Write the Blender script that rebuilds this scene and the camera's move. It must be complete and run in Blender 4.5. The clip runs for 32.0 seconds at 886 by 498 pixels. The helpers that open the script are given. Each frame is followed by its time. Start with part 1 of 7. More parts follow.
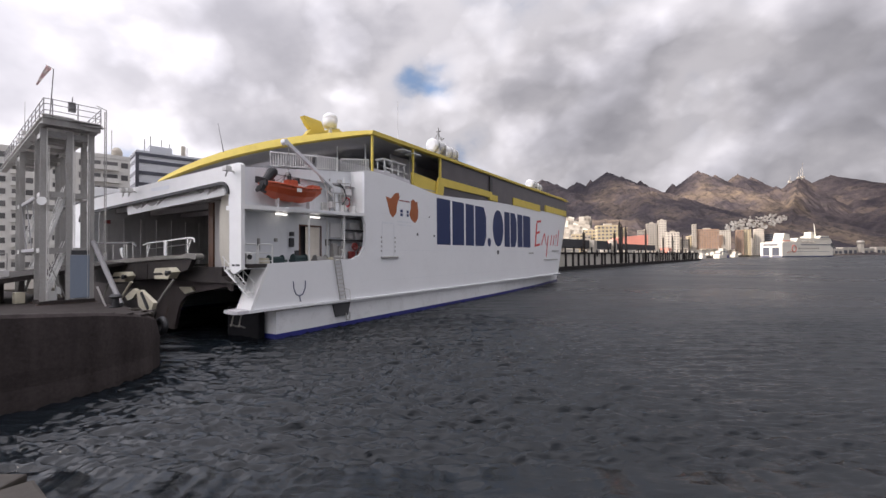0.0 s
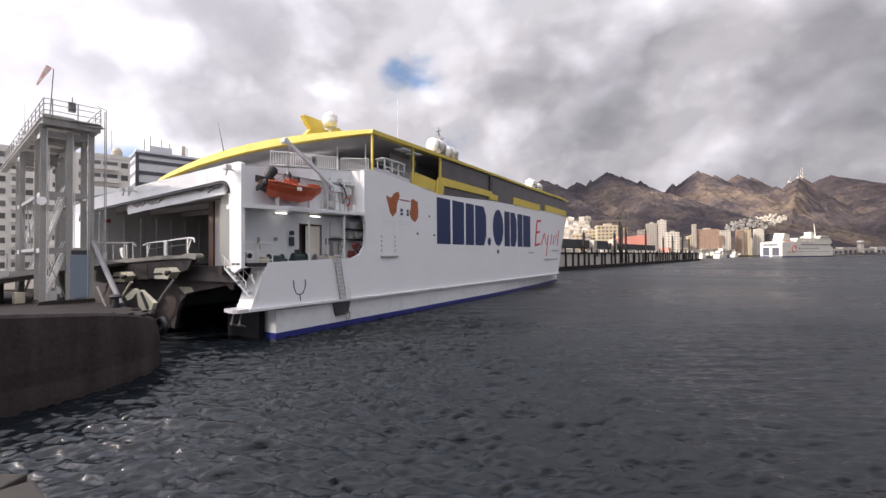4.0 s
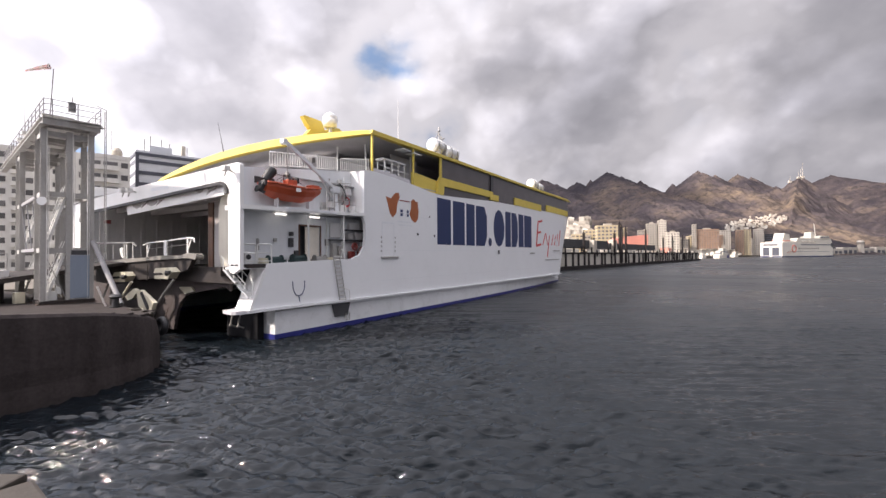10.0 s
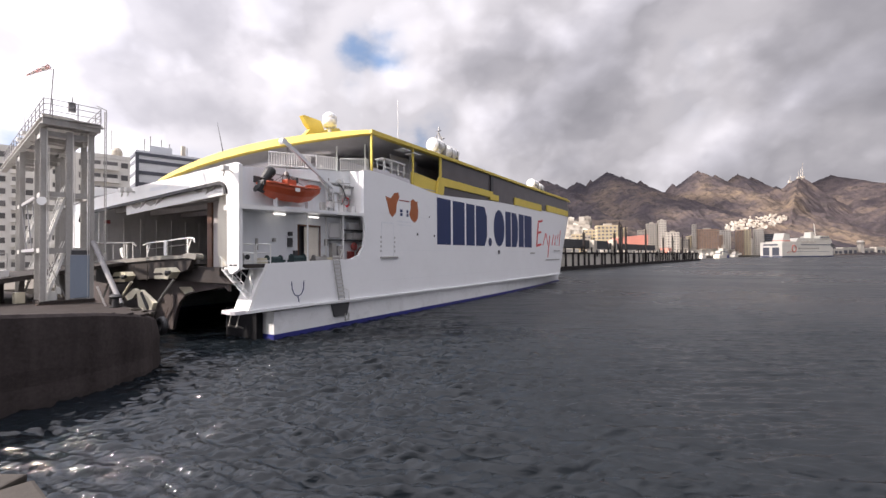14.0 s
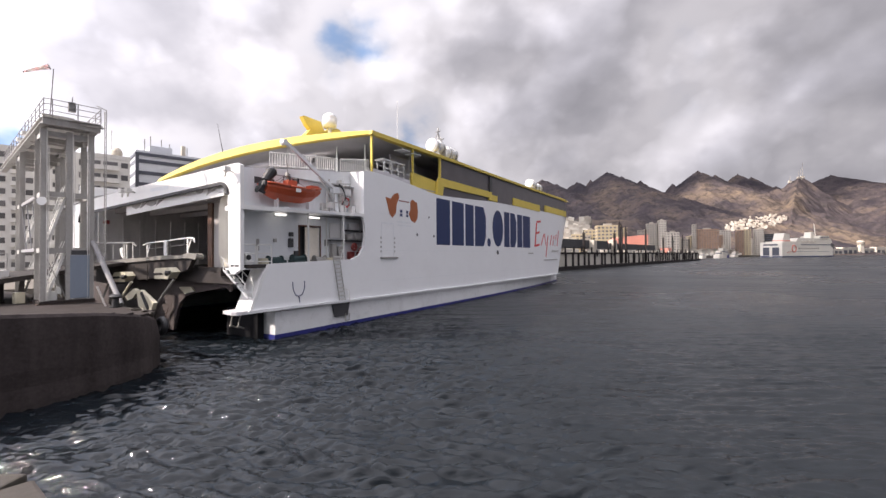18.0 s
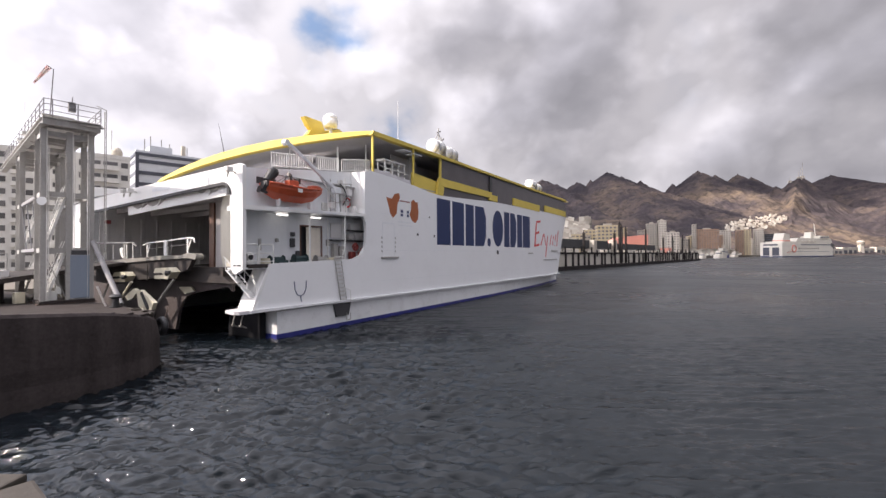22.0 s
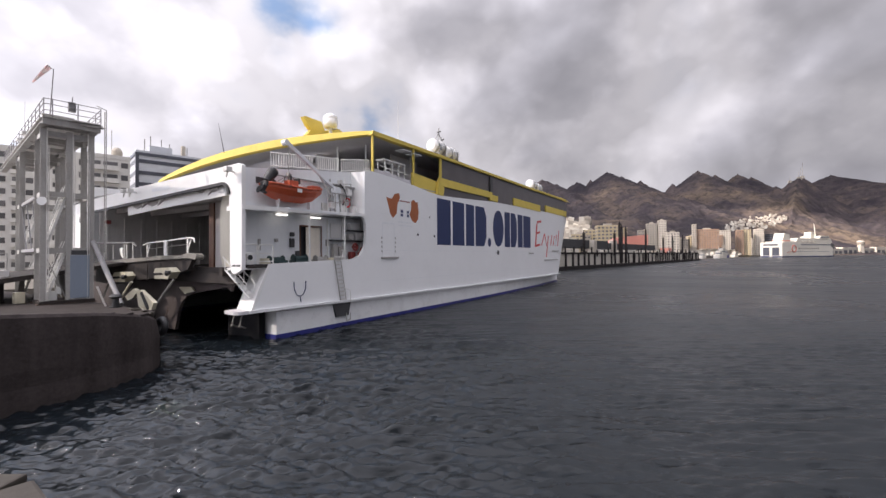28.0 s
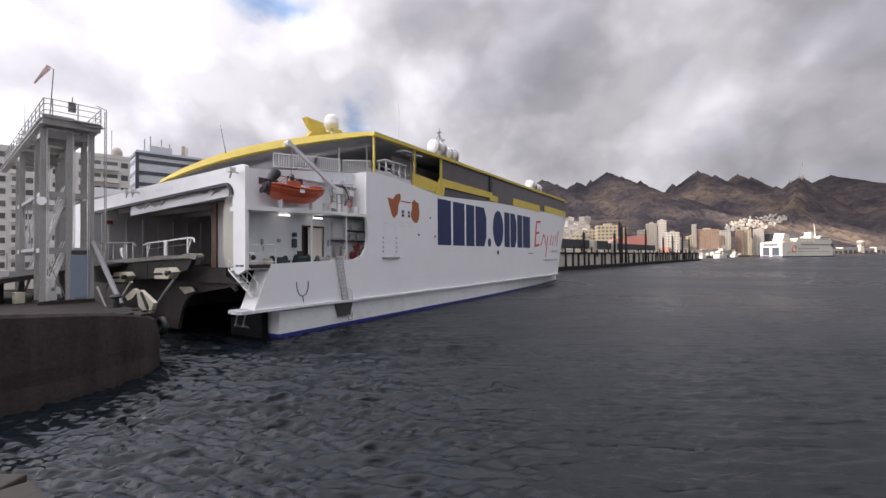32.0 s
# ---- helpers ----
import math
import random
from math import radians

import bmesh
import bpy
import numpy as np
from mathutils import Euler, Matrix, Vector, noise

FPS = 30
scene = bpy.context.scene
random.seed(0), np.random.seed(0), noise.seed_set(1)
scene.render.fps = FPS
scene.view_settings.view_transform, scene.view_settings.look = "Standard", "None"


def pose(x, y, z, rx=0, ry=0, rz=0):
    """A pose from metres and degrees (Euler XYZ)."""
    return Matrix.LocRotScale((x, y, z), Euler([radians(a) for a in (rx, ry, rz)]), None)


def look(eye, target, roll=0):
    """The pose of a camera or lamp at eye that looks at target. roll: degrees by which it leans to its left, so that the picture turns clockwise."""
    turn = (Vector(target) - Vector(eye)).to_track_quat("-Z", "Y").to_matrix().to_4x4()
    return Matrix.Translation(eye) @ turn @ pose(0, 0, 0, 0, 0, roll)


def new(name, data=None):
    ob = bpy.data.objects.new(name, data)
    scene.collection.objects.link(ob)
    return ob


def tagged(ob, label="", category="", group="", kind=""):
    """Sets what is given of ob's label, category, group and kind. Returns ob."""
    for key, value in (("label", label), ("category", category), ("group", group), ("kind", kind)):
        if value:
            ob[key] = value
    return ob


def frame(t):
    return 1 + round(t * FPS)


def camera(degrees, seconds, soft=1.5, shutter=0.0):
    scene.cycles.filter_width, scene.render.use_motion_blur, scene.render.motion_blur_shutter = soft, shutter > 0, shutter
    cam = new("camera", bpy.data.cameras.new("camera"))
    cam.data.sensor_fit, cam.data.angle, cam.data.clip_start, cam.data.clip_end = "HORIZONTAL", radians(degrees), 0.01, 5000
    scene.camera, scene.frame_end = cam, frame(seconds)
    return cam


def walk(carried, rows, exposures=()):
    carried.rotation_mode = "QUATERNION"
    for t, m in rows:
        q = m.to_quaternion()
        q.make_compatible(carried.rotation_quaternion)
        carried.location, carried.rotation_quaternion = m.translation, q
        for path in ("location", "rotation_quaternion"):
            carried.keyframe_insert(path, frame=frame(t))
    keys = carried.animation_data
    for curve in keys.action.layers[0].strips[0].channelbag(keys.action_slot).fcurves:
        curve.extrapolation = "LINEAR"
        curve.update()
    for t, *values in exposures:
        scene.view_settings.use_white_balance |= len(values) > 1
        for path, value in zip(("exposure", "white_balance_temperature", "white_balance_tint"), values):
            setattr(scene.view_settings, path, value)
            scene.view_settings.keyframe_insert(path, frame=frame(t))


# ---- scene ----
# ---------------- camera ----------------
cam = camera(92.17, 32.0, soft=1.5)
EYE = (0.0, 0.0, 5.267)
VIEW = look(EYE, (0.0, 10.0, 5.267 + 0.14911), roll=-0.40)
walk(cam, [(0.0, VIEW), (32.0, VIEW)], [(0.0, 0.38, 6700, 17), (3.0, 0.40, 6700, 17), (7.0, 0.46, 6700, 18), (21.0, 0.44, 6700, 18), (25.0, 0.36, 6680, 18), (32.0, 0.34, 6650, 17)])

# ---------------- world and sun ----------------
SUN_AZ, SUN_EL = -102.0, 36.0          # degrees, azimuth from +Y towards +X
world = bpy.data.worlds.new("sky")
scene.world = world
world.use_nodes = True
wn = world.node_tree.nodes
wl = world.node_tree.links
sky = wn.new("ShaderNodeTexSky")
sky.sky_type = "NISHITA"
sky.sun_disc = False
sky.sun_elevation = radians(SUN_EL)
sky.sun_rotation = radians(SUN_AZ)
sky.air_density, sky.dust_density = 1.0, 0.6
wn["Background"].inputs["Strength"].default_value = 0.05
wl.new(sky.outputs["Color"], wn["Background"].inputs["Color"])
sun_dir = Vector((math.sin(radians(SUN_AZ)) * math.cos(radians(SUN_EL)),
                  math.cos(radians(SUN_AZ)) * math.cos(radians(SUN_EL)), math.sin(radians(SUN_EL))))
sun = new("sun", bpy.data.lights.new("sun", "SUN"))
sun.data.energy = 5.0
sun.data.angle = radians(1.2)
sun.data.color = (1.0, 0.93, 0.82)
sun.matrix_world = look(sun_dir * 100, (0, 0, 0))


# ---------------- materials ----------------
def nd(nt, kind, **kw):
    n = nt.nodes.new(kind)
    for k, v in kw.items():
        n.inputs[k.replace("_", " ")].default_value = v
    return n


def mat(name, color, rough=0.6, metal=0.0, var=0.15, scale=1.5, fine=14.0, bump=0.15, dirt=None, dirt_amt=0.0,
        streak=False, rnd=0.0, spec=0.5, depth=0.02):
    """Paint, steel, concrete and the like: colour varied at two scales, with fine relief."""
    m = bpy.data.materials.new(name)
    m.use_nodes = True
    nt = m.node_tree
    b = nt.nodes["Principled BSDF"]
    tc = nd(nt, "ShaderNodeTexCoord")
    mp = nd(nt, "ShaderNodeMapping")
    nt.links.new(tc.outputs["Object"], mp.inputs["Vector"])
    if streak:
        mp.inputs["Scale"].default_value = (1.0, 1.0, 0.16)
    n1 = nd(nt, "ShaderNodeTexNoise", Scale=scale, Detail=6.0, Roughness=0.6)
    n2 = nd(nt, "ShaderNodeTexNoise", Scale=fine, Detail=4.0, Roughness=0.6)
    nt.links.new(mp.outputs["Vector"], n1.inputs["Vector"])
    nt.links.new(tc.outputs["Object"], n2.inputs["Vector"])
    mix = nd(nt, "ShaderNodeMath")
    mix.operation = "MULTIPLY_ADD"
    nt.links.new(n1.outputs["Fac"], mix.inputs[0])
    mix.inputs[1].default_value = 0.65
    sc = nd(nt, "ShaderNodeMath")
    sc.operation = "MULTIPLY"
    sc.inputs[1].default_value = 0.35
    nt.links.new(n2.outputs["Fac"], sc.inputs[0])
    nt.links.new(sc.outputs[0], mix.inputs[2])
    mr = nd(nt, "ShaderNodeMapRange")
    mr.inputs["From Min"].default_value, mr.inputs["From Max"].default_value = 0.3, 0.7
    mr.inputs["To Min"].default_value, mr.inputs["To Max"].default_value = 1.0 - var, 1.0 + var
    nt.links.new(mix.outputs[0], mr.inputs["Value"])
    hsv = nd(nt, "ShaderNodeHueSaturation", Color=(*color, 1))
    last = mr.outputs["Result"]
    if rnd:
        oi = nd(nt, "ShaderNodeObjectInfo")
        r2 = nd(nt, "ShaderNodeMapRange")
        r2.inputs["To Min"].default_value, r2.inputs["To Max"].default_value = 1 - rnd, 1 + rnd
        nt.links.new(oi.outputs["Random"], r2.inputs["Value"])
        mu = nd(nt, "ShaderNodeMath")
        mu.operation = "MULTIPLY"
        nt.links.new(last, mu.inputs[0])
        nt.links.new(r2.outputs["Result"], mu.inputs[1])
        last = mu.outputs[0]
    nt.links.new(last, hsv.inputs["Value"])
    out = hsv.outputs["Color"]
    if dirt:
        n3 = nd(nt, "ShaderNodeTexNoise", Scale=scale * 2.3, Detail=8.0, Roughness=0.7)
        nt.links.new(mp.outputs["Vector"], n3.inputs["Vector"])
        r3 = nd(nt, "ShaderNodeMapRange")
        r3.inputs["From Min"].default_value, r3.inputs["From Max"].default_value = 0.52, 0.75
        r3.inputs["To Max"].default_value = dirt_amt
        nt.links.new(n3.outputs["Fac"], r3.inputs["Value"])
        mx = nd(nt, "ShaderNodeMix")
        mx.data_type = "RGBA"
        nt.links.new(r3.outputs["Result"], mx.inputs["Factor"])
        nt.links.new(out, mx.inputs["A"])
        mx.inputs["B"].default_value = (*dirt, 1)
        out = mx.outputs["Result"]
    nt.links.new(out, b.inputs["Base Color"])
    b.inputs["Roughness"].default_value = rough
    b.inputs["Metallic"].default_value = metal
    b.inputs["Specular IOR Level"].default_value = spec
    if bump:
        bp = nd(nt, "ShaderNodeBump", Strength=bump, Distance=depth)
        nt.links.new(mix.outputs[0], bp.inputs["Height"])
        nt.links.new(bp.outputs["Normal"], b.inputs["Normal"])
    return m


def glow(name, color, power):
    m = bpy.data.materials.new(name)
    m.use_nodes = True
    b = m.node_tree.nodes["Principled BSDF"]
    b.inputs["Base Color"].default_value = (*color, 1)
    b.inputs["Emission Color"].default_value = (*color, 1)
    b.inputs["Emission Strength"].default_value = power
    return m


def glass_mat(name, color, rough=0.14):
    m = mat(name, color, rough=rough, var=0.25, scale=0.6, bump=0.02, spec=0.35)
    return m


M = {
    "hull": mat("hull_white_paint", (0.80, 0.81, 0.82), 0.34, var=0.03, scale=0.18, fine=3, bump=0.015,
                dirt=(0.50, 0.48, 0.46), dirt_amt=0.10),
    "hull_low": mat("hull_lower_paint", (0.72, 0.73, 0.74), 0.4, var=0.06, scale=0.5, fine=8, bump=0.08,
                    dirt=(0.30, 0.29, 0.27), dirt_amt=0.35),
    "white": mat("white_enamel", (0.80, 0.80, 0.79), 0.4, var=0.05, scale=0.8, bump=0.05),
    "bayw": mat("bay_white_paint", (0.74, 0.76, 0.78), 0.5, var=0.06, scale=0.7, bump=0.05, streak=True,
                dirt=(0.4, 0.38, 0.35), dirt_amt=0.2),
    "boot": mat("boot_top_blue", (0.016, 0.022, 0.17), 0.45, var=0.2, scale=0.8, bump=0.1),
    "navy": mat("navy_lettering_paint", (0.010, 0.026, 0.10), 0.55, var=0.08, scale=0.6, bump=0.03),
    "redp": mat("red_lettering_paint", (0.62, 0.03, 0.03), 0.4, var=0.06, scale=0.8, bump=0.03),
    "brownp": mat("island_brown_paint", (0.36, 0.10, 0.028), 0.45, var=0.12, scale=2.0, bump=0.03),
    "yellow": mat("yellow_paint", (0.67, 0.52, 0.115), 0.6, var=0.08, scale=0.4, fine=5, bump=0.05,
                  dirt=(0.42, 0.28, 0.06), dirt_amt=0.25, spec=0.2),
    "soffit": mat("grey_soffit_paint", (0.55, 0.54, 0.56), 0.6, var=0.12, scale=0.6, bump=0.05),
    "darkglass": glass_mat("tinted_window_glass", (0.078, 0.068, 0.074), 0.3),
    # darker grey than the garage walls, for ceiling, beams, casing and door fittings
    "gdark": mat("garage_dark_grey", (0.40, 0.38, 0.37), 0.6, var=0.15, scale=0.6, bump=0.05, streak=True),
    "primer": mat("brown_grey_primer", (0.080, 0.066, 0.064), 0.65, var=0.2, scale=0.8, bump=0.08, streak=True, dirt=(0.07, 0.06, 0.055), dirt_amt=0.5, spec=0.2),
    "darkgrey": mat("dark_grey_paint", (0.05, 0.05, 0.055), 0.55, var=0.2, scale=1.0, bump=0.1),
    "garage": mat("garage_grey_paint", (0.70, 0.69, 0.68), 0.6, var=0.12, scale=0.7, bump=0.08, streak=True,
                  dirt=(0.12, 0.11, 0.1), dirt_amt=0.35),
    "deck": mat("deck_dark_steel", (0.042, 0.037, 0.036), 0.7, var=0.3, scale=1.2, bump=0.2, dirt=(0.10, 0.065, 0.04), dirt_amt=0.4, spec=0.15),
    # near black, with the shade between the hulls put into the colour
    "tunnel": mat("tunnel_shade_black", (0.016, 0.016, 0.018), 0.8, var=0.3, scale=1.0, bump=0.15, spec=0.08),
    "cream": mat("cream_side_paint", (0.56, 0.53, 0.45), 0.55, var=0.08, scale=1.0, bump=0.06, streak=True,
                 dirt=(0.3, 0.24, 0.18), dirt_amt=0.3),
    "orange": mat("orange_grp", (0.46, 0.080, 0.030), 0.38, var=0.08, scale=2.5, bump=0.05),
    "black": mat("black_rubber", (0.018, 0.018, 0.02), 0.55, var=0.3, scale=5, bump=0.1),
    "rail": mat("rail_white_paint", (0.72, 0.72, 0.70), 0.45, var=0.08, scale=3, bump=0.03),
    "steel": mat("galvanised_steel", (0.36, 0.352, 0.335), 0.55, 0.15, var=0.22, scale=1.1, fine=9, bump=0.12, streak=True,
                 dirt=(0.2, 0.14, 0.1), dirt_amt=0.4),
    "rail_gr": mat("weathered_rail_steel", (0.22, 0.215, 0.22), 0.6, var=0.15, scale=2.0, bump=0.05),
    "steel_lt": mat("bright_galvanised_steel", (0.62, 0.61, 0.59), 0.5, 0.2, var=0.2, scale=2.0, bump=0.1),
    "bluepanel": mat("blue_grey_panel", (0.22, 0.265, 0.33), 0.5, var=0.1, scale=0.9, bump=0.06, streak=True,
                     dirt=(0.2, 0.2, 0.2), dirt_amt=0.25),
    "quay": mat("stained_quay_concrete", (0.050, 0.042, 0.041), 0.85, var=0.5, scale=0.8, fine=7, bump=0.5, streak=True,
                dirt=(0.035, 0.030, 0.030), dirt_amt=0.7, depth=0.06, spec=0.06),
    "quaytop": mat("quay_paving_concrete", (0.040, 0.034, 0.032), 0.85, var=0.25, scale=0.9, fine=10, bump=0.35,
                   dirt=(0.06, 0.055, 0.05), dirt_amt=0.6, depth=0.04, spec=0.1),
    "kerb": mat("worn_concrete", (0.034, 0.028, 0.022), 0.85, var=0.25, scale=2.2, fine=18, bump=0.5,
                dirt=(0.046, 0.038, 0.032), dirt_amt=0.5),
    "deckgrey": mat("grey_deck_paint", (0.34, 0.34, 0.34), 0.7, var=0.15, scale=0.8, bump=0.08),
    "dullred": mat("dull_red_paint", (0.26, 0.05, 0.045), 0.55, var=0.15, scale=2.0, bump=0.05),
    "rust": mat("rusty_iron", (0.07, 0.045, 0.035), 0.8, 0.2, var=0.4, scale=4, bump=0.4),
    "tan_dull": mat("worn_ramp_steel", (0.21, 0.20, 0.18), 0.65, var=0.35, scale=1.6, bump=0.25, dirt=(0.07, 0.06, 0.05), dirt_amt=0.7),
    "tan": mat("tan_steel", (0.56, 0.52, 0.40), 0.6, var=0.15, scale=2, bump=0.1),
    "apt": mat("white_render_wall", (0.62, 0.61, 0.58), 0.8, var=0.1, scale=0.3, fine=3, bump=0.05, streak=True,
               dirt=(0.35, 0.32, 0.28), dirt_amt=0.3),
    "office": mat("office_cladding", (0.58, 0.60, 0.63), 0.5, var=0.12, scale=0.3, bump=0.05),
    "officedark": mat("office_dark_band", (0.075, 0.08, 0.10), 0.35, var=0.25, scale=0.5, bump=0.03),
    "bwin": mat("building_window", (0.105, 0.10, 0.10), 0.35, var=0.4, scale=0.4, bump=0.0, rnd=0.5, spec=0.8),
    "b_cream": mat("cream_render", (0.50, 0.41, 0.26), 0.8, var=0.1, scale=0.1, bump=0.0),
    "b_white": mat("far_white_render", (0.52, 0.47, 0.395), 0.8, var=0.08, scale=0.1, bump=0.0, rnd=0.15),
    # brighter copy of the far white render, sunlight put into its colour
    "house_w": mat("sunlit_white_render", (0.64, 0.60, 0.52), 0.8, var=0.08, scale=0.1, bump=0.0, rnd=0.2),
    "b_grey": mat("far_grey_render", (0.38, 0.34, 0.285), 0.8, var=0.12, scale=0.1, bump=0.0, rnd=0.15),
    "b_brown": mat("far_brown_brick", (0.32, 0.20, 0.13), 0.8, var=0.12, scale=0.1, bump=0.0, rnd=0.1),
    "b_red": mat("salmon_red_roof", (0.60, 0.24, 0.18), 0.7, var=0.1, scale=0.15, bump=0.0),
    "roofd": mat("dark_roofing", (0.05, 0.05, 0.052), 0.8, var=0.2, scale=0.2, bump=0.0),
    "jetty": mat("tarred_timber_and_iron", (0.030, 0.026, 0.026), 0.8, var=0.35, scale=0.7, bump=0.1, spec=0.1),
    "land": mat("harbour_land", (0.16, 0.145, 0.125), 0.9, var=0.2, scale=0.05, fine=0.6, bump=0.1, spec=0.05),
    "lamp": glow("ceiling_tube_light", (1.0, 0.98, 0.92), 1.6),
    "bulb": glow("garage_bulb", (1.0, 0.9, 0.75), 1.2),
    "floorteal": mat("teal_deck_machinery", (0.028, 0.055, 0.058), 0.6, var=0.2, scale=2, bump=0.1),
    "doorwood": mat("brown_panel", (0.11, 0.045, 0.022), 0.5, var=0.15, scale=2, bump=0.05, streak=True),
    # cream raised in colour so the door looks sunlit
    "sunlitdoor": mat("sunlit_cream_door", (0.80, 0.74, 0.64), 0.6, var=0.1, scale=2, bump=0.05),
}


def rock_mat():
    m = bpy.data.materials.new("volcanic_rock_slope")
    m.use_nodes = True
    nt = m.node_tree
    b = nt.nodes["Principled BSDF"]
    tc = nd(nt, "ShaderNodeTexCoord")
    mp = nd(nt, "ShaderNodeMapping")
    mp.inputs["Scale"].default_value = (1, 1, 0.45)
    nt.links.new(tc.outputs["Object"], mp.inputs["Vector"])
    n1 = nd(nt, "ShaderNodeTexNoise", Scale=0.0045, Detail=9.0, Roughness=0.62)
    n2 = nd(nt, "ShaderNodeTexNoise", Scale=0.022, Detail=10.0, Roughness=0.78)
    for n in (n1, n2):
        nt.links.new(mp.outputs["Vector"], n.inputs["Vector"])
    add = nd(nt, "ShaderNodeMath")
    add.operation = "MULTIPLY_ADD"
    add.inputs[1].default_value = 0.26
    nt.links.new(n2.outputs["Fac"], add.inputs[0])
    h = nd(nt, "ShaderNodeMath")
    h.operation = "MULTIPLY"
    h.inputs[1].default_value = 0.74
    nt.links.new(n1.outputs["Fac"], h.inputs[0])
    nt.links.new(h.outputs[0], add.inputs[2])
    cr = nd(nt, "ShaderNodeValToRGB")
    e = cr.color_ramp.elements
    e[0].position, e[0].color = 0.40, (0.036, 0.032, 0.039, 1)
    e[1].position, e[1].color = 0.63, (0.168, 0.128, 0.096, 1)
    mid = cr.color_ramp.elements.new(0.5)
    mid.color = (0.079, 0.065, 0.067, 1)
    nt.links.new(add.outputs[0], cr.inputs["Fac"])
    # low dry scrub in clumps over the rock
    n3 = nd(nt, "ShaderNodeTexNoise", Scale=0.035, Detail=7.0, Roughness=0.75)
    nt.links.new(tc.outputs["Object"], n3.inputs["Vector"])
    r3 = nd(nt, "ShaderNodeMapRange")
    r3.inputs["From Min"].default_value, r3.inputs["From Max"].default_value = 0.50, 0.60
    r3.inputs["To Max"].default_value = 0.75
    nt.links.new(n3.outputs["Fac"], r3.inputs["Value"])
    mx = nd(nt, "ShaderNodeMix")
    mx.data_type = "RGBA"
    nt.links.new(r3.outputs["Result"], mx.inputs["Factor"])
    nt.links.new(cr.outputs["Color"], mx.inputs["A"])
    mx.inputs["B"].default_value = (0.040, 0.036, 0.036, 1)
    nt.links.new(mx.outputs["Result"], b.inputs["Base Color"])
    b.inputs["Roughness"].default_value = 0.95
    b.inputs["Specular IOR Level"].default_value = 0.1
    bp = nd(nt, "ShaderNodeBump", Strength=0.22, Distance=6.0)
    nt.links.new(add.outputs[0], bp.inputs["Height"])
    nt.links.new(bp.outputs["Normal"], b.inputs["Normal"])
    return m


def water_mat():
    m = bpy.data.materials.new("harbour_water")
    m.use_nodes = True
    nt = m.node_tree
    b = nt.nodes["Principled BSDF"]
    b.inputs["Base Color"].default_value = (0.0066, 0.0094, 0.0122, 1)
    b.inputs["Roughness"].default_value = 0.10
    b.inputs["IOR"].default_value = 1.33
    tc = nd(nt, "ShaderNodeTexCoord")
    mp = nd(nt, "ShaderNodeMapping")
    mp.inputs["Rotation"].default_value = (0, 0, radians(14))
    mp.inputs["Scale"].default_value = (0.42, 1.0, 1.0)
    nt.links.new(tc.outputs["Object"], mp.inputs["Vector"])
    n1 = nd(nt, "ShaderNodeTexNoise", Scale=0.9, Detail=3.0, Roughness=0.55, Distortion=0.4)
    n2 = nd(nt, "ShaderNodeTexNoise", Scale=5.0, Detail=5.0, Roughness=0.6, Distortion=0.9)
    for n in (n1, n2):
        nt.links.new(mp.outputs["Vector"], n.inputs["Vector"])
    b1 = nd(nt, "ShaderNodeBump", Strength=0.35, Distance=0.3)
    b2 = nd(nt, "ShaderNodeBump", Strength=0.5, Distance=0.05)
    nt.links.new(n1.outputs["Fac"], b1.inputs["Height"])
    nt.links.new(n2.outputs["Fac"], b2.inputs["Height"])
    nt.links.new(b1.outputs["Normal"], b2.inputs["Normal"])
    # long low swell that shows far out
    n0 = nd(nt, "ShaderNodeTexNoise", Scale=0.12, Detail=5.0, Roughness=0.6, Distortion=0.3)
    nt.links.new(mp.outputs["Vector"], n0.inputs["Vector"])
    b0 = nd(nt, "ShaderNodeBump", Strength=0.9, Distance=1.4)
    nt.links.new(n0.outputs["Fac"], b0.inputs["Height"])
    nt.links.new(b0.outputs["Normal"], b1.inputs["Normal"])
    nt.links.new(b2.outputs["Normal"], b.inputs["Normal"])
    # gusts: patches of rougher water
    n3 = nd(nt, "ShaderNodeTexNoise", Scale=0.03, Detail=3.0)
    nt.links.new(tc.outputs["Object"], n3.inputs["Vector"])
    r3 = nd(nt, "ShaderNodeMapRange")
    r3.inputs["From Min"].default_value, r3.inputs["From Max"].default_value = 0.35, 0.65
    r3.inputs["To Min"].default_value, r3.inputs["To Max"].default_value = -0.03, 0.10
    nt.links.new(n3.outputs["Fac"], r3.inputs["Value"])
    # open water is rougher than the sheltered corner by the quay
    ln = nd(nt, "ShaderNodeVectorMath")
    ln.operation = "DISTANCE"
    nt.links.new(tc.outputs["Object"], ln.inputs[0])
    ln.inputs[1].default_value = (-8, 12, 0)
    r4 = nd(nt, "ShaderNodeMapRange")
    r4.inputs["From Min"].default_value, r4.inputs["From Max"].default_value = 8, 26
    r4.inputs["To Min"].default_value, r4.inputs["To Max"].default_value = 0.02, 0.27
    nt.links.new(ln.outputs["Value"], r4.inputs["Value"])
    ad = nd(nt, "ShaderNodeMath")
    ad.operation = "ADD"
    nt.links.new(r3.outputs["Result"], ad.inputs[0])
    nt.links.new(r4.outputs["Result"], ad.inputs[1])
    nt.links.new(ad.outputs[0], b.inputs["Roughness"])
    return m


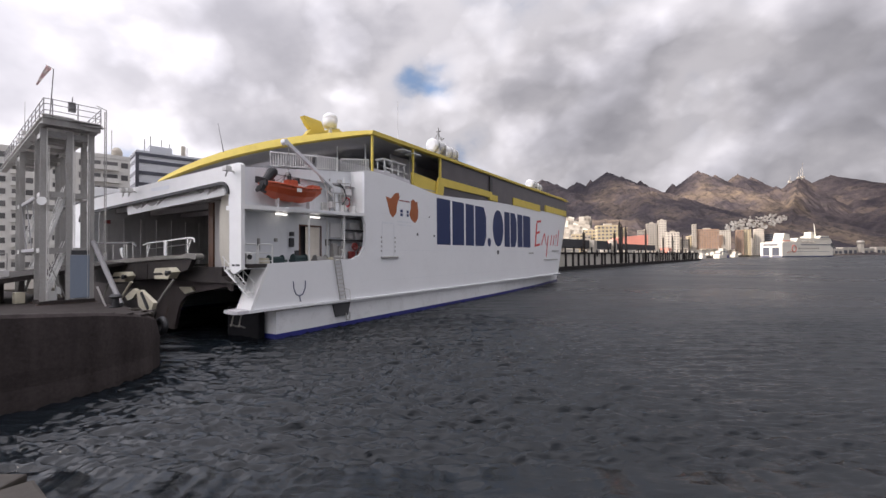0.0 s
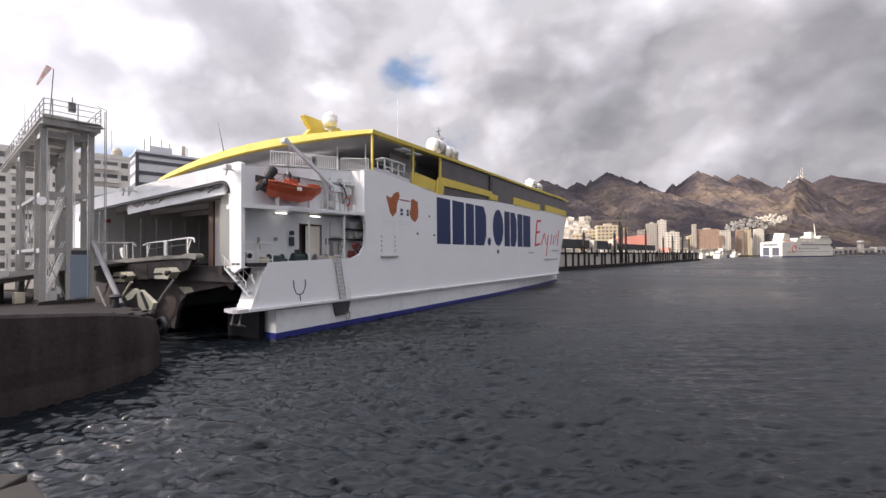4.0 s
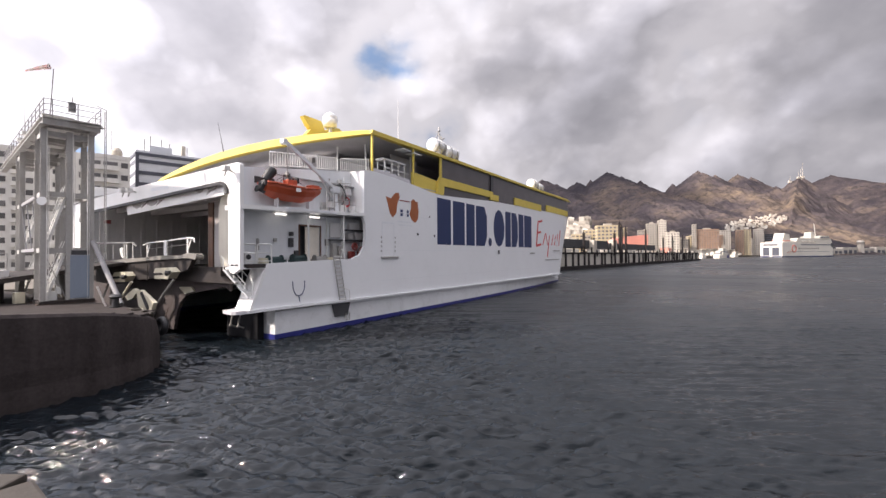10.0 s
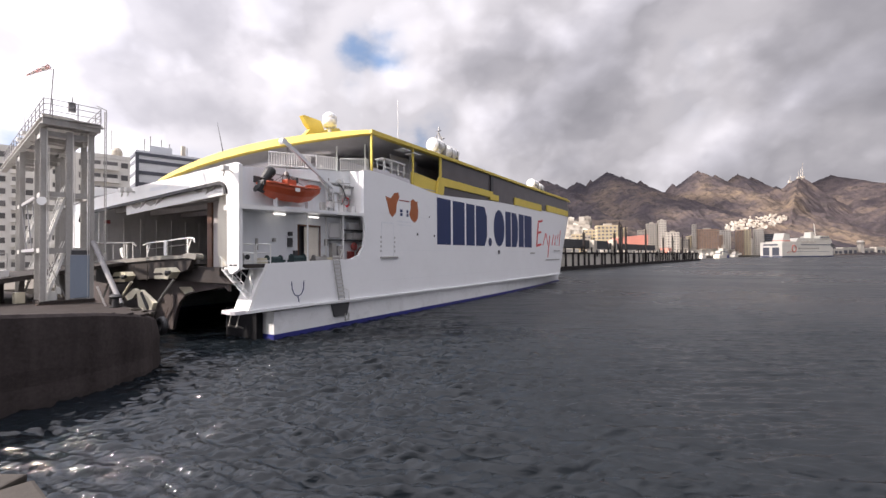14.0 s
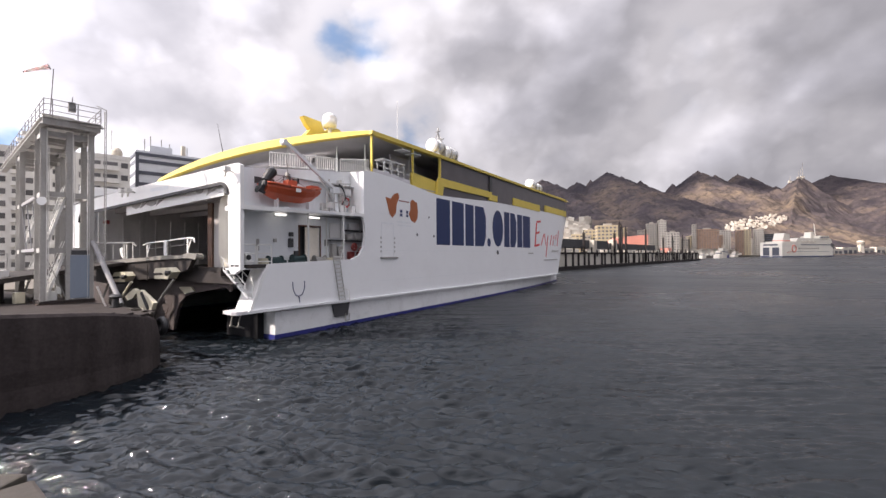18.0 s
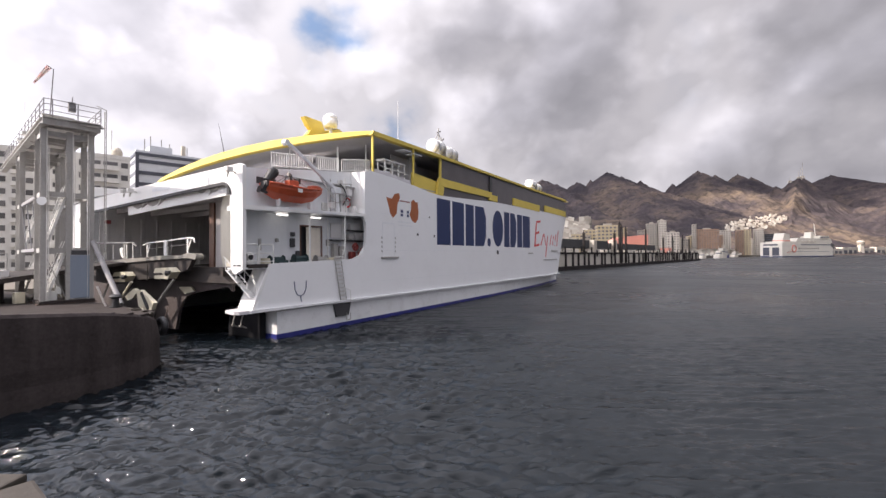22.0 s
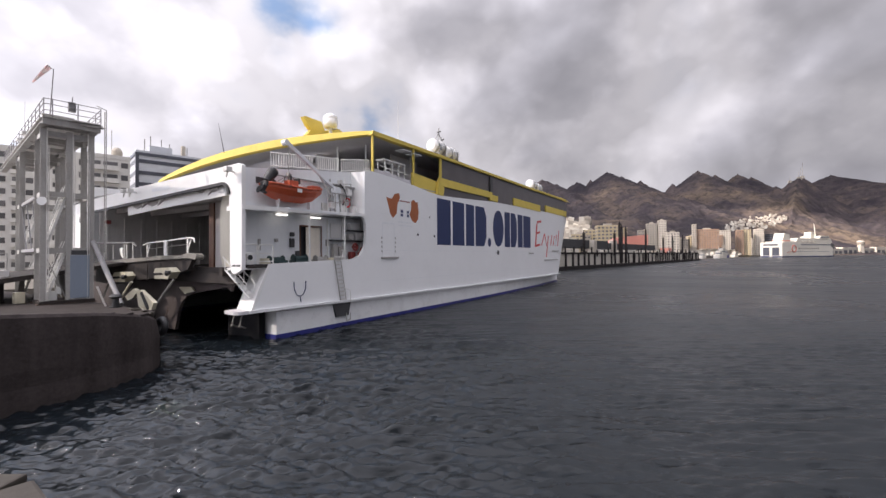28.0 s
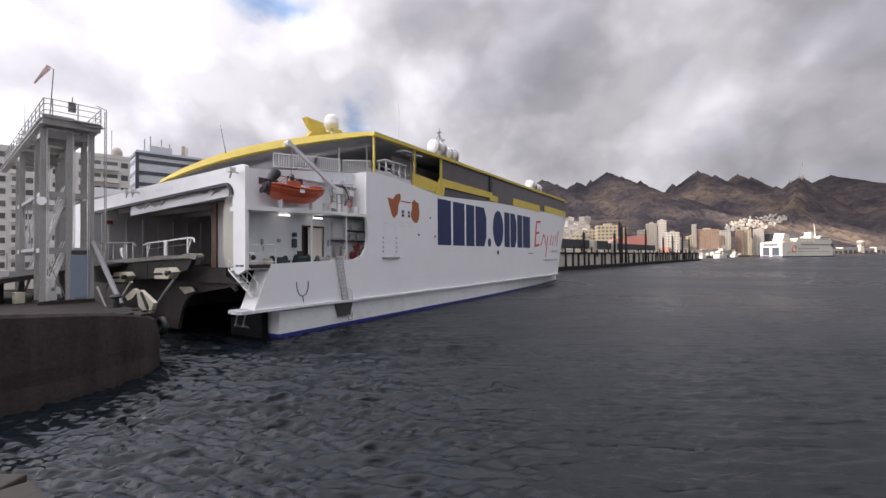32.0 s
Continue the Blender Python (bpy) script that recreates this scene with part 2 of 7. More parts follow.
def cloud_mat():
    m = bpy.data.materials.new("broken_cloud")
    m.use_nodes = True
    nt = m.node_tree
    nt.nodes.remove(nt.nodes["Principled BSDF"])
    out = nt.nodes["Material Output"]

    def calc(op, a, b=None, c=None):
        n = nd(nt, "ShaderNodeMath")
        n.operation = op
        for k, v in enumerate((a, b, c)):
            if v is None:
                continue
            if isinstance(v, (int, float)):
                n.inputs[k].default_value = v
            else:
                nt.links.new(v, n.inputs[k])
        return n.outputs[0]

    def spread(v, a, b, c, d, smooth=True):
        n = nd(nt, "ShaderNodeMapRange")
        n.interpolation_type = "SMOOTHSTEP" if smooth else "LINEAR"
        for k, x in zip(("From Min", "From Max", "To Min", "To Max"), (a, b, c, d)):
            n.inputs[k].default_value = x
        nt.links.new(v, n.inputs["Value"])
        return n.outputs["Result"]

    tc = nd(nt, "ShaderNodeTexCoord")

    def field(at, ahead, scale, detail, rough, dist):
        """Cloud density, read some way ahead towards the sun."""
        mp = nd(nt, "ShaderNodeMapping")
        mp.inputs["Location"].default_value = Vector(at) + Vector((sun_dir.x, sun_dir.y, sun_dir.z * 1.25)) * ahead
        mp.inputs["Scale"].default_value = (1, 1, 1.25)
        nt.links.new(tc.outputs["Object"], mp.inputs["Vector"])
        n = nd(nt, "ShaderNodeTexNoise", Scale=scale, Detail=detail, Roughness=rough, Distortion=dist)
        nt.links.new(mp.outputs["Vector"], n.inputs["Vector"])
        return n.outputs["Fac"]

    here = field(CLOUD_AT, 0, 0.00055, 6.0, 0.47, 0.1)
    soft_here, soft_ahead = (field(CLOUD_AT, q, 0.00055, 2.6, 0.45, 0.1) for q in (0, 192))
    puff = field(CLOUD_AT, 0, 0.0021, 5.0, 0.46, 0.0)
    # heaped tops: rounded cells
    vm = nd(nt, "ShaderNodeVectorMath")
    vm.operation = "MULTIPLY_ADD"
    vm.inputs[1].default_value = (300, 300, 300)
    wob = nd(nt, "ShaderNodeTexNoise", Scale=0.003, Detail=4.0, Roughness=0.5)
    nt.links.new(tc.outputs["Object"], wob.inputs["Vector"])
    nt.links.new(wob.outputs["Color"], vm.inputs[0])
    nt.links.new(tc.outputs["Object"], vm.inputs[2])
    vo = nd(nt, "ShaderNodeTexVoronoi", Scale=0.0019, Detail=2.0, Roughness=0.5)
    vo.feature = "SMOOTH_F1"
    nt.links.new(vm.outputs["Vector"], vo.inputs["Vector"])
    heap = calc("MULTIPLY_ADD", vo.outputs["Distance"], -0.70, 0.31)
    nv = nd(nt, "ShaderNodeVectorMath")
    nv.operation = "NORMALIZE"
    ge = nd(nt, "ShaderNodeNewGeometry")
    nt.links.new(ge.outputs["Position"], nv.inputs[0])
    sz = nd(nt, "ShaderNodeSeparateXYZ")
    nt.links.new(nv.outputs["Vector"], sz.inputs[0])
    # low over the horizon the clouds stand one behind the other
    low = spread(sz.outputs["Z"], 0.10, 0.34, 0.02, 0.0)
    cover = calc("ADD", calc("ADD", here, low), calc("MULTIPLY_ADD", puff, 0.19, -0.095))
    cr = nd(nt, "ShaderNodeValToRGB")
    cr.color_ramp.interpolation = "B_SPLINE"
    el = cr.color_ramp.elements
    el[0].position, el[0].color = 0.335, (0.24, 0.39, 0.64, 1)
    el[1].position, el[1].color = 0.70, (0.36, 0.372, 0.41, 1)
    for at_, co in ((0.36, (0.43, 0.53, 0.69)), (0.39, (0.72, 0.745, 0.80)), (0.44, (0.80, 0.815, 0.855)), (0.485, (0.70, 0.715, 0.76)), (0.53, (0.565, 0.58, 0.625)), (0.60, (0.445, 0.46, 0.505))):
        el.new(at_).color = (*co, 1)
    nt.links.new(cover, cr.inputs["Fac"])
    # heaps are bright on the side of the sun and grey on the other
    lit = calc("MULTIPLY_ADD", calc("SUBTRACT", soft_here, soft_ahead), 3.6, 1.0)
    lit = calc("ADD", lit, heap)
    lit = calc("MINIMUM", calc("MAXIMUM", lit, 0.70), 1.40)
    # clouds shine more towards the sun; extra zenith glow, out of view, fills shaded sides
    dt = nd(nt, "ShaderNodeVectorMath")
    dt.operation = "DOT_PRODUCT"
    nt.links.new(nv.outputs["Vector"], dt.inputs[0])
    dt.inputs[1].default_value = sun_dir
    ha = calc("MULTIPLY_ADD", dt.outputs["Value"], 0.5, 0.5)
    shine = calc("MULTIPLY_ADD", calc("POWER", ha, 3.0), 1.12, 0.70)
    shine = calc("MULTIPLY_ADD", calc("POWER", sz.outputs["Z"], 5.0), 2.2, shine)
    shine = calc("MULTIPLY_ADD", calc("POWER", ha, 8.0), 3.0, shine)
    em = nd(nt, "ShaderNodeEmission")
    nt.links.new(cr.outputs["Color"], em.inputs["Color"])
    nt.links.new(calc("MULTIPLY", shine, lit), em.inputs["Strength"])
    # separate noise, not the drawn clouds, blocks sunlight; low down bank stands behind bank
    sun_block = field(SHADE_AT, 0, 0.0006, 3.0, 0.5, 0.2)
    so = nd(nt, "ShaderNodeSeparateXYZ")
    nt.links.new(tc.outputs["Object"], so.inputs[0])
    thin = calc("MULTIPLY", spread(sun_block, 0.36, 0.42, 1.0, 0.04), spread(so.outputs["Z"], 1600, 1780, 0.0, 1.0))
    tr = nd(nt, "ShaderNodeBsdfTransparent")
    nt.links.new(thin, tr.inputs["Color"])
    ad = nd(nt, "ShaderNodeAddShader")
    nt.links.new(em.outputs[0], ad.inputs[0])
    nt.links.new(tr.outputs[0], ad.inputs[1])
    nt.links.new(ad.outputs[0], out.inputs["Surface"])
    m.cycles.emission_sampling = "NONE"
    return m


CLOUD_AT = (-49559.1, -19265.7, -34438.8)
SHADE_AT = (44250.0, -20153.5, 3800.4)


def cloth_mat(name, color):
    """Thin cloth that lets light through."""
    m = bpy.data.materials.new(name)
    m.use_nodes = True
    nt = m.node_tree
    nt.nodes.remove(nt.nodes["Principled BSDF"])
    tc = nd(nt, "ShaderNodeTexCoord")
    n1 = nd(nt, "ShaderNodeTexNoise", Scale=9.0, Detail=4.0)
    nt.links.new(tc.outputs["Object"], n1.inputs["Vector"])
    hs = nd(nt, "ShaderNodeHueSaturation", Color=(*color, 1))
    mr = nd(nt, "ShaderNodeMapRange")
    mr.inputs["To Min"].default_value, mr.inputs["To Max"].default_value = 0.8, 1.2
    nt.links.new(n1.outputs["Fac"], mr.inputs["Value"])
    nt.links.new(mr.outputs["Result"], hs.inputs["Value"])
    d = nd(nt, "ShaderNodeBsdfDiffuse")
    t = nd(nt, "ShaderNodeBsdfTranslucent")
    mx = nd(nt, "ShaderNodeMixShader", Fac=0.72)
    for s_ in (d, t):
        nt.links.new(hs.outputs["Color"], s_.inputs["Color"])
    nt.links.new(d.outputs[0], mx.inputs[1])
    nt.links.new(t.outputs[0], mx.inputs[2])
    nt.links.new(mx.outputs[0], nt.nodes["Material Output"].inputs["Surface"])
    return m


M["sock"] = cloth_mat("faded_red_cloth", (0.93, 0.79, 0.78))
M["sock_w"] = cloth_mat("faded_white_cloth", (0.93, 0.89, 0.87))
M["rock"] = rock_mat()
M["water"] = water_mat()
M["cloud"] = cloud_mat()


# ---------------- mesh helpers ----------------
def bx(bm, x0, x1, y0, y1, z0, z1, bev=0.0):
    g = bmesh.ops.create_cube(bm, size=1.0, matrix=Matrix.Translation(((x0 + x1) / 2, (y0 + y1) / 2, (z0 + z1) / 2)) @
                              Matrix.Diagonal((abs(x1 - x0), abs(y1 - y0), abs(z1 - z0), 1)))
    if bev:
        edges = list({e for v in g["verts"] for e in v.link_edges})
        bmesh.ops.bevel(bm, geom=edges, offset=bev, segments=2, profile=0.6, affect="EDGES")
    return bm


def tube(bm, p, q, r, n=8, r2=None):
    p, q = Vector(p), Vector(q)
    d = q - p
    m = Matrix.Translation((p + q) / 2) @ d.to_track_quat("Z", "Y").to_matrix().to_4x4()
    bmesh.ops.create_cone(bm, cap_ends=True, segments=n, radius1=r, radius2=r if r2 is None else r2, depth=d.length, matrix=m)
    return bm


def bar(bm, p, q, a, b=None):
    """A square-section bar from p to q."""
    p, q = Vector(p), Vector(q)
    d = q - p
    m = Matrix.Translation((p + q) / 2) @ d.to_track_quat("Z", "Y").to_matrix().to_4x4() @ Matrix.Diagonal((a, b or a, d.length, 1))
    bmesh.ops.create_cube(bm, size=1.0, matrix=m)
    return bm


def ball(bm, c, r, sx=1, sy=1, sz=1, n=12):
    bmesh.ops.create_uvsphere(bm, u_segments=n, v_segments=max(6, n * 2 // 3), radius=r,
                              matrix=Matrix.Translation(c) @ Matrix.Diagonal((sx, sy, sz, 1)))
    return bm


def plate(bm, pts, axis, a, b):
    """A flat outline pts, given in the two other axes, made solid from a to b along the axis ('x', 'y' or 'z')."""
    def p3(u, v, t):
        return (t, u, v) if axis == "x" else (u, t, v) if axis == "y" else (u, v, t)
    va = [bm.verts.new(p3(u, v, a)) for u, v in pts]
    vb = [bm.verts.new(p3(u, v, b)) for u, v in pts]
    n = len(pts)
    fs = [bm.faces.new(va), bm.faces.new(vb[::-1])]
    for i in range(n):
        fs.append(bm.faces.new((va[i], vb[i], vb[(i + 1) % n], va[(i + 1) % n])))
    bmesh.ops.recalc_face_normals(bm, faces=fs)
    bmesh.ops.triangulate(bm, faces=fs[:2])
    return bm


def pipe(bm, pts, r, n=6):
    for p, q in zip(pts[:-1], pts[1:]):
        tube(bm, p, q, r, n)
    return bm


def ring(bm, c, normal, r, thick, n=16, k=8):
    """A closed ring of round section."""
    z = Vector(normal).normalized()
    x = z.orthogonal().normalized()
    y = z.cross(x)
    loops = []
    for i in range(n):
        t = 2 * math.pi * i / n
        d = x * math.cos(t) + y * math.sin(t)
        loops.append([bm.verts.new(Vector(c) + d * (r + thick * math.cos(a)) + z * thick * math.sin(a)) for a in [2 * math.pi * q / k for q in range(k)]])
    for i in range(n):
        a, b = loops[i], loops[(i + 1) % n]
        for q in range(k):
            bm.faces.new((a[q], b[q], b[(q + 1) % k], a[(q + 1) % k]))
    bmesh.ops.recalc_face_normals(bm, faces=bm.faces)
    return bm


def mesh_of(name, bm, material, smooth=False):
    me = bpy.data.meshes.new(name)
    bm.to_mesh(me)
    bm.free()
    me.materials.append(material)
    if smooth:
        for f in me.polygons:
            f.use_smooth = True
    return me


def part(name, bm, material, parent, label="", smooth=False):
    ob = new(name, mesh_of(name, bm, material, smooth))
    ob.parent = parent
    if label:
        tagged(ob, label)
    return ob


def shared(name, me, parent, m=None, label=""):
    """One more object on a mesh that others share."""
    ob = new(name, me)
    ob.parent = parent
    if m is not None:
        ob.matrix_local = m
    if label:
        tagged(ob, label)
    return ob


def thing(name, m, label, category, group="", kind=""):
    ob = new(name)
    ob.empty_display_size = 0.3
    ob.matrix_world = m
    return tagged(ob, label, category, group, kind)


def solid(name, bm, material, label, category="", group="", kind="", smooth=False, m=None):
    ob = new(name, mesh_of(name, bm, material, smooth))
    if m is not None:
        ob.matrix_world = m
    return tagged(ob, label, category, group, kind)


B = bmesh.new

# ---------------- sky, water, land ----------------
def cloud_dome():
    bm = B()
    bmesh.ops.create_uvsphere(bm, u_segments=64, v_segments=32, radius=1.0)
    bmesh.ops.delete(bm, geom=[v for v in bm.verts if v.co.z < -0.02], context="VERTS")
    bmesh.ops.scale(bm, vec=(4250, 4250, 2300), verts=bm.verts)
    bmesh.ops.reverse_faces(bm, faces=bm.faces)
    return solid("backdrop_clouds", bm, M["cloud"], "broken grey and white clouds with small blue gaps", "sky", kind="structure", smooth=True)


def steps(stops):
    """Coordinates that grow apart: stops of (end, cell)."""
    xs = [stops[0][0]]
    for end, cell in stops[1:]:
        n = max(1, round((end - xs[-1]) / cell))
        a = xs[-1]
        xs += [a + (end - a) * (i + 1) / n for i in range(n)]
    return np.array(xs)


def water_sheet():
    xs = steps([(-4400, 0), (-600, 500), (-100, 50), (-45, 3), (-16, 0.5), (-4, 0.055), (10, 0.09), (30, 0.25), (60, 0.8), (110, 3), (700, 40), (4400, 500)])
    ys = steps([(-4400, 0), (-300, 500), (-20, 20), (6, 1.5), (22, 0.055), (29, 0.08), (45, 0.25), (70, 0.7), (120, 2.5), (700, 30), (4400, 500)])
    X, Y = np.meshgrid(xs, ys)
    Z = np.zeros_like(X)
    rng = np.random.RandomState(7)
    for i in range(70):
        lam = 0.26 * (6.0 ** rng.rand())
        ang = radians(-91 + rng.normal(0, 10 if lam > 0.7 else 18))
        k = 2 * math.pi / lam
        amp = 0.026 * lam ** 0.9 * (1.0 if lam < 0.8 else 0.7)
        ph = k * (math.cos(ang) * X + math.sin(ang) * Y) + rng.rand() * 6.28
        s = np.sin(ph)
        # short crests: each train comes in groups
        ga = rng.rand() * 6.28
        grp = np.sin((math.cos(ga) * X + math.sin(ga) * Y) * 2 * math.pi / (lam * rng.uniform(4, 9)) + rng.rand() * 6.28)
        Z += amp * (0.55 + 0.75 * grp) * (s + 0.36 * np.cos(2 * ph))
    R = np.hypot(X, Y)
    Z *= np.clip((85 - R) / 60, 0, 1)
    Z *= 1.16 - 0.72 * np.clip((X + 3) / 9, 0, 1)
    # calmer and livelier patches
    Z *= 0.75 + 0.35 * np.sin(X * 0.13 + 1.0) * np.sin(Y * 0.11 + X * 0.05)
    nx, ny = len(xs), len(ys)
    verts = np.stack([X.ravel(), Y.ravel(), Z.ravel()], 1)
    idx = np.arange(nx * ny).reshape(ny, nx)
    faces = np.stack([idx[:-1, :-1].ravel(), idx[:-1, 1:].ravel(), idx[1:, 1:].ravel(), idx[1:, :-1].ravel()], 1)
    me = bpy.data.meshes.new("water")
    me.from_pydata(verts.tolist(), [], faces.tolist())
    me.materials.append(M["water"])
    me.polygons.foreach_set("use_smooth", np.ones(len(me.polygons), dtype=bool))
    ob = new("water", me)
    return tagged(ob, "dark rippled green-grey harbour water", "water", kind="structure")


CLOUDS = cloud_dome()
WATER = water_sheet()

# ship axes: x from the stern forwards, y to port, z up; origin at the starboard quarter on the water
SHIP_AT = (-12.280, 26.166)
SHIP_TURN = 58.284
SHIP = pose(SHIP_AT[0], SHIP_AT[1], 0, 0, 0, SHIP_TURN)


def quays():
    # sea bed, closes the place from below
    bm = B()
    bx(bm, -4400, 4400, -4400, 4400, -14, -12)
    solid("ground", bm, M["land"], "harbour bed under the water", "ground", kind="structure")
    # quay stub on which the gantry stands
    q = thing("quay", SHIP, "dark stained concrete quay at the ferry's stern", "quay", kind="structure")
    bm = B()
    plate(bm, [(-5.1, 0.3), (-4.6, 0.8), (-4.2, 12), (-4.2, 34), (-60, 34), (-60, -3.2), (-11.2, -2.3), (-6.4, -0.9)], "z", -6, 2.2)
    part("quay_wall", bm, M["quay"], q)
    bm = B()
    plate(bm, [(-5.0, 0.3), (-4.5, 0.8), (-4.1, 12), (-4.1, 34), (-60, 34), (-60, -3.1), (-11.2, -2.25), (-6.4, -0.85)], "z", 2.2, 2.4)
    part("quay_top", bm, M["quaytop"], q, "grey worn concrete capping slab")
    # old sea wall along the near side, broken down at its head
    line = [(-4.75, -0.25, 1.7), (-5.05, -0.7, 2.15), (-5.6, -1.4, 2.45), (-6.4, -2.1, 2.68), (-8.0, -2.85, 2.95), (-9.75, -3.3, 3.15), (-11.4, -3.45, 3.3), (-16, -3.7, 3.5), (-34, -4.4, 3.6)]
    bm = B()
    rows = []
    for i, (s, w, z) in enumerate(line):
        lv = [(0.0, -6.0), (0.0, 0.0), (0.05, 0.6), (0.02, 1.2), (0.06, 0.75 * z), (0.10, z - 0.12), (0.22, z), (1.5, z), (1.6, z - 0.5), (1.6, -6.0)]
        rows.append([bm.verts.new((s - 0.35 * o, w + o + 0.05 * noise.noise(Vector((s * 1.7, zz * 1.3, 2.0))), zz + (0.06 * noise.noise(Vector((s * 2.1, o, 5.0))) if zz > 0.5 else 0)))
                     for o, zz in lv])
    for a, b in zip(rows[:-1], rows[1:]):
        for k in range(len(a) - 1):
            bm.faces.new((a[k], b[k], b[k + 1], a[k + 1]))
    bm.faces.new(rows[0])
    bmesh.ops.recalc_face_normals(bm, faces=bm.faces)
    part("sea_wall", bm, M["quay"], q, "dark weed-stained old sea wall")
    bm = B()
    bx(bm, 0.012, 1.088, -0.30, 0.10, 0, 0.09, 0.02)
    me = mesh_of("edge_stone", bm, M["quaytop"])
    for k in range(7):
        t = k / 7
        shared("edge_stone", me, q, pose(-5.9 - 5.6 * t, -1.55 - 1.55 * t ** 0.7, 2.55 + 0.70 * t ** 0.8, 0, 5, 180 + 14))
    # bollard, fender tyres, loose stones
    bo = thing("bollard", SHIP @ pose(-4.75, 4.9, 2.4), "black iron mooring bollard on the quay edge", "bollard")
    bm = B()
    tube(bm, (0, 0, 0), (0, 0, 0.08), 0.32, 14)
    tube(bm, (0, 0, 0.08), (0, 0, 0.55), 0.19, 14, 0.16)
    part("post", bm, M["black"], bo)
    bm = B()
    tube(bm, (0, 0, 0.52), (0, 0, 0.62), 0.2, 14, 0.36)
    tube(bm, (0, 0, 0.62), (0, 0, 0.74), 0.36, 14, 0.2)
    part("cap", bm, M["black"], bo)
    for i, (s, w, z, tilt) in enumerate([(-4.3, 0.6, 1.6, 20), (-4.25, 2.1, 1.2, -12)]):
        t = thing("fender_tyre", SHIP @ pose(s, w, z, 0, 75 + tilt, 0), "old black rubber tyre hung on the quay as a fender", "tyre", "quay fenders")
        bm = B()
        ring(bm, (0, 0, 0), (0, 0, 1), 0.36, 0.17, 18)
        part("tread", bm, M["black"], t, smooth=True)
        bm = B()
        tube(bm, (0, 0.2, 0.1), (-0.95, 0.2, 0.35), 0.025, 6)
        part("chain", bm, M["rust"], t)
    rng = random.Random(4)
    for i in range(9):
        bm = B()
        bmesh.ops.create_icosphere(bm, subdivisions=2, radius=1.0)
        for v in bm.verts:
            v.co *= 0.75 + 0.5 * noise.noise(v.co * 1.3 + Vector((i * 3.1, 0, 0)))
        sx = rng.uniform(0.12, 0.32)
        bmesh.ops.scale(bm, vec=(sx, sx * rng.uniform(0.7, 1.2), sx * 0.6), verts=bm.verts)
        s, w = rng.uniform(-5.3, -4.7), rng.uniform(-0.6, 3.0)
        solid("stone", bm, M["kerb"], "loose broken piece of concrete on the quay edge", "stone", "rubble on the quay",
              m=SHIP @ pose(s, w, 2.42, 0, 0, rng.uniform(0, 360)))
    # near quay, on which the camera stands
    nq = thing("quay", pose(0, 0, 0), "worn pale concrete quay edge close by", "quay", kind="structure")
    bm = B()
    plate(bm, [(-60, 3.3), (-3.35, 3.36), (-3.0, 3.12), (16, -11), (16, -60), (-60, -60)], "z", -6, 3.44)
    part("quay_wall", bm, M["quay"], nq)
    bm = B()
    plate(bm, [(-60, 2.88), (-3.5, 2.95), (-3.25, 2.77), (15.6, -11.3), (15.6, -60), (-60, -60)], "z", 3.44, 3.49)
    part("quay_top", bm, M["quaytop"], nq)
    bm = B()
    bx(bm, 0.01, 1.19, -0.44, 0.06, 0, 0.12, 0.025)
    me = mesh_of("edge_stone", bm, M["kerb"])
    for i in range(14):
        shared("edge_stone", me, nq, pose(-3.3 - 1.2 * (i + 1), 3.36, 3.44, 0, 0, 0))
    for i in range(12):
        d = 1.2 * i + 0.12
        shared("edge_stone", me, nq, pose(-3.32 + 0.803 * d, 3.36 - 0.596 * d, 3.44, 0, 0, -36.6))
    # city side land
    bm = B()
    plate(bm, [(-15, 62), (-60, 30), (-900, 30), (-900, 1500), (260, 1500), (150, 420), (30, 180)], "z", -6, 2.2)
    solid("pavement", bm, M["land"], "flat paved harbour land before the town", "pavement", kind="structure")
    bm = B()
    plate(bm, [(150, 420), (250, 455), (320, 515), (610, 815), (850, 955), (1500, 1080), (2600, 1250), (2600, 2300), (120, 2300)], "z", -6, 2.0)
    solid("pavement", bm, M["land"], "flat harbour land along the far shore", "pavement", kind="structure")


quays()


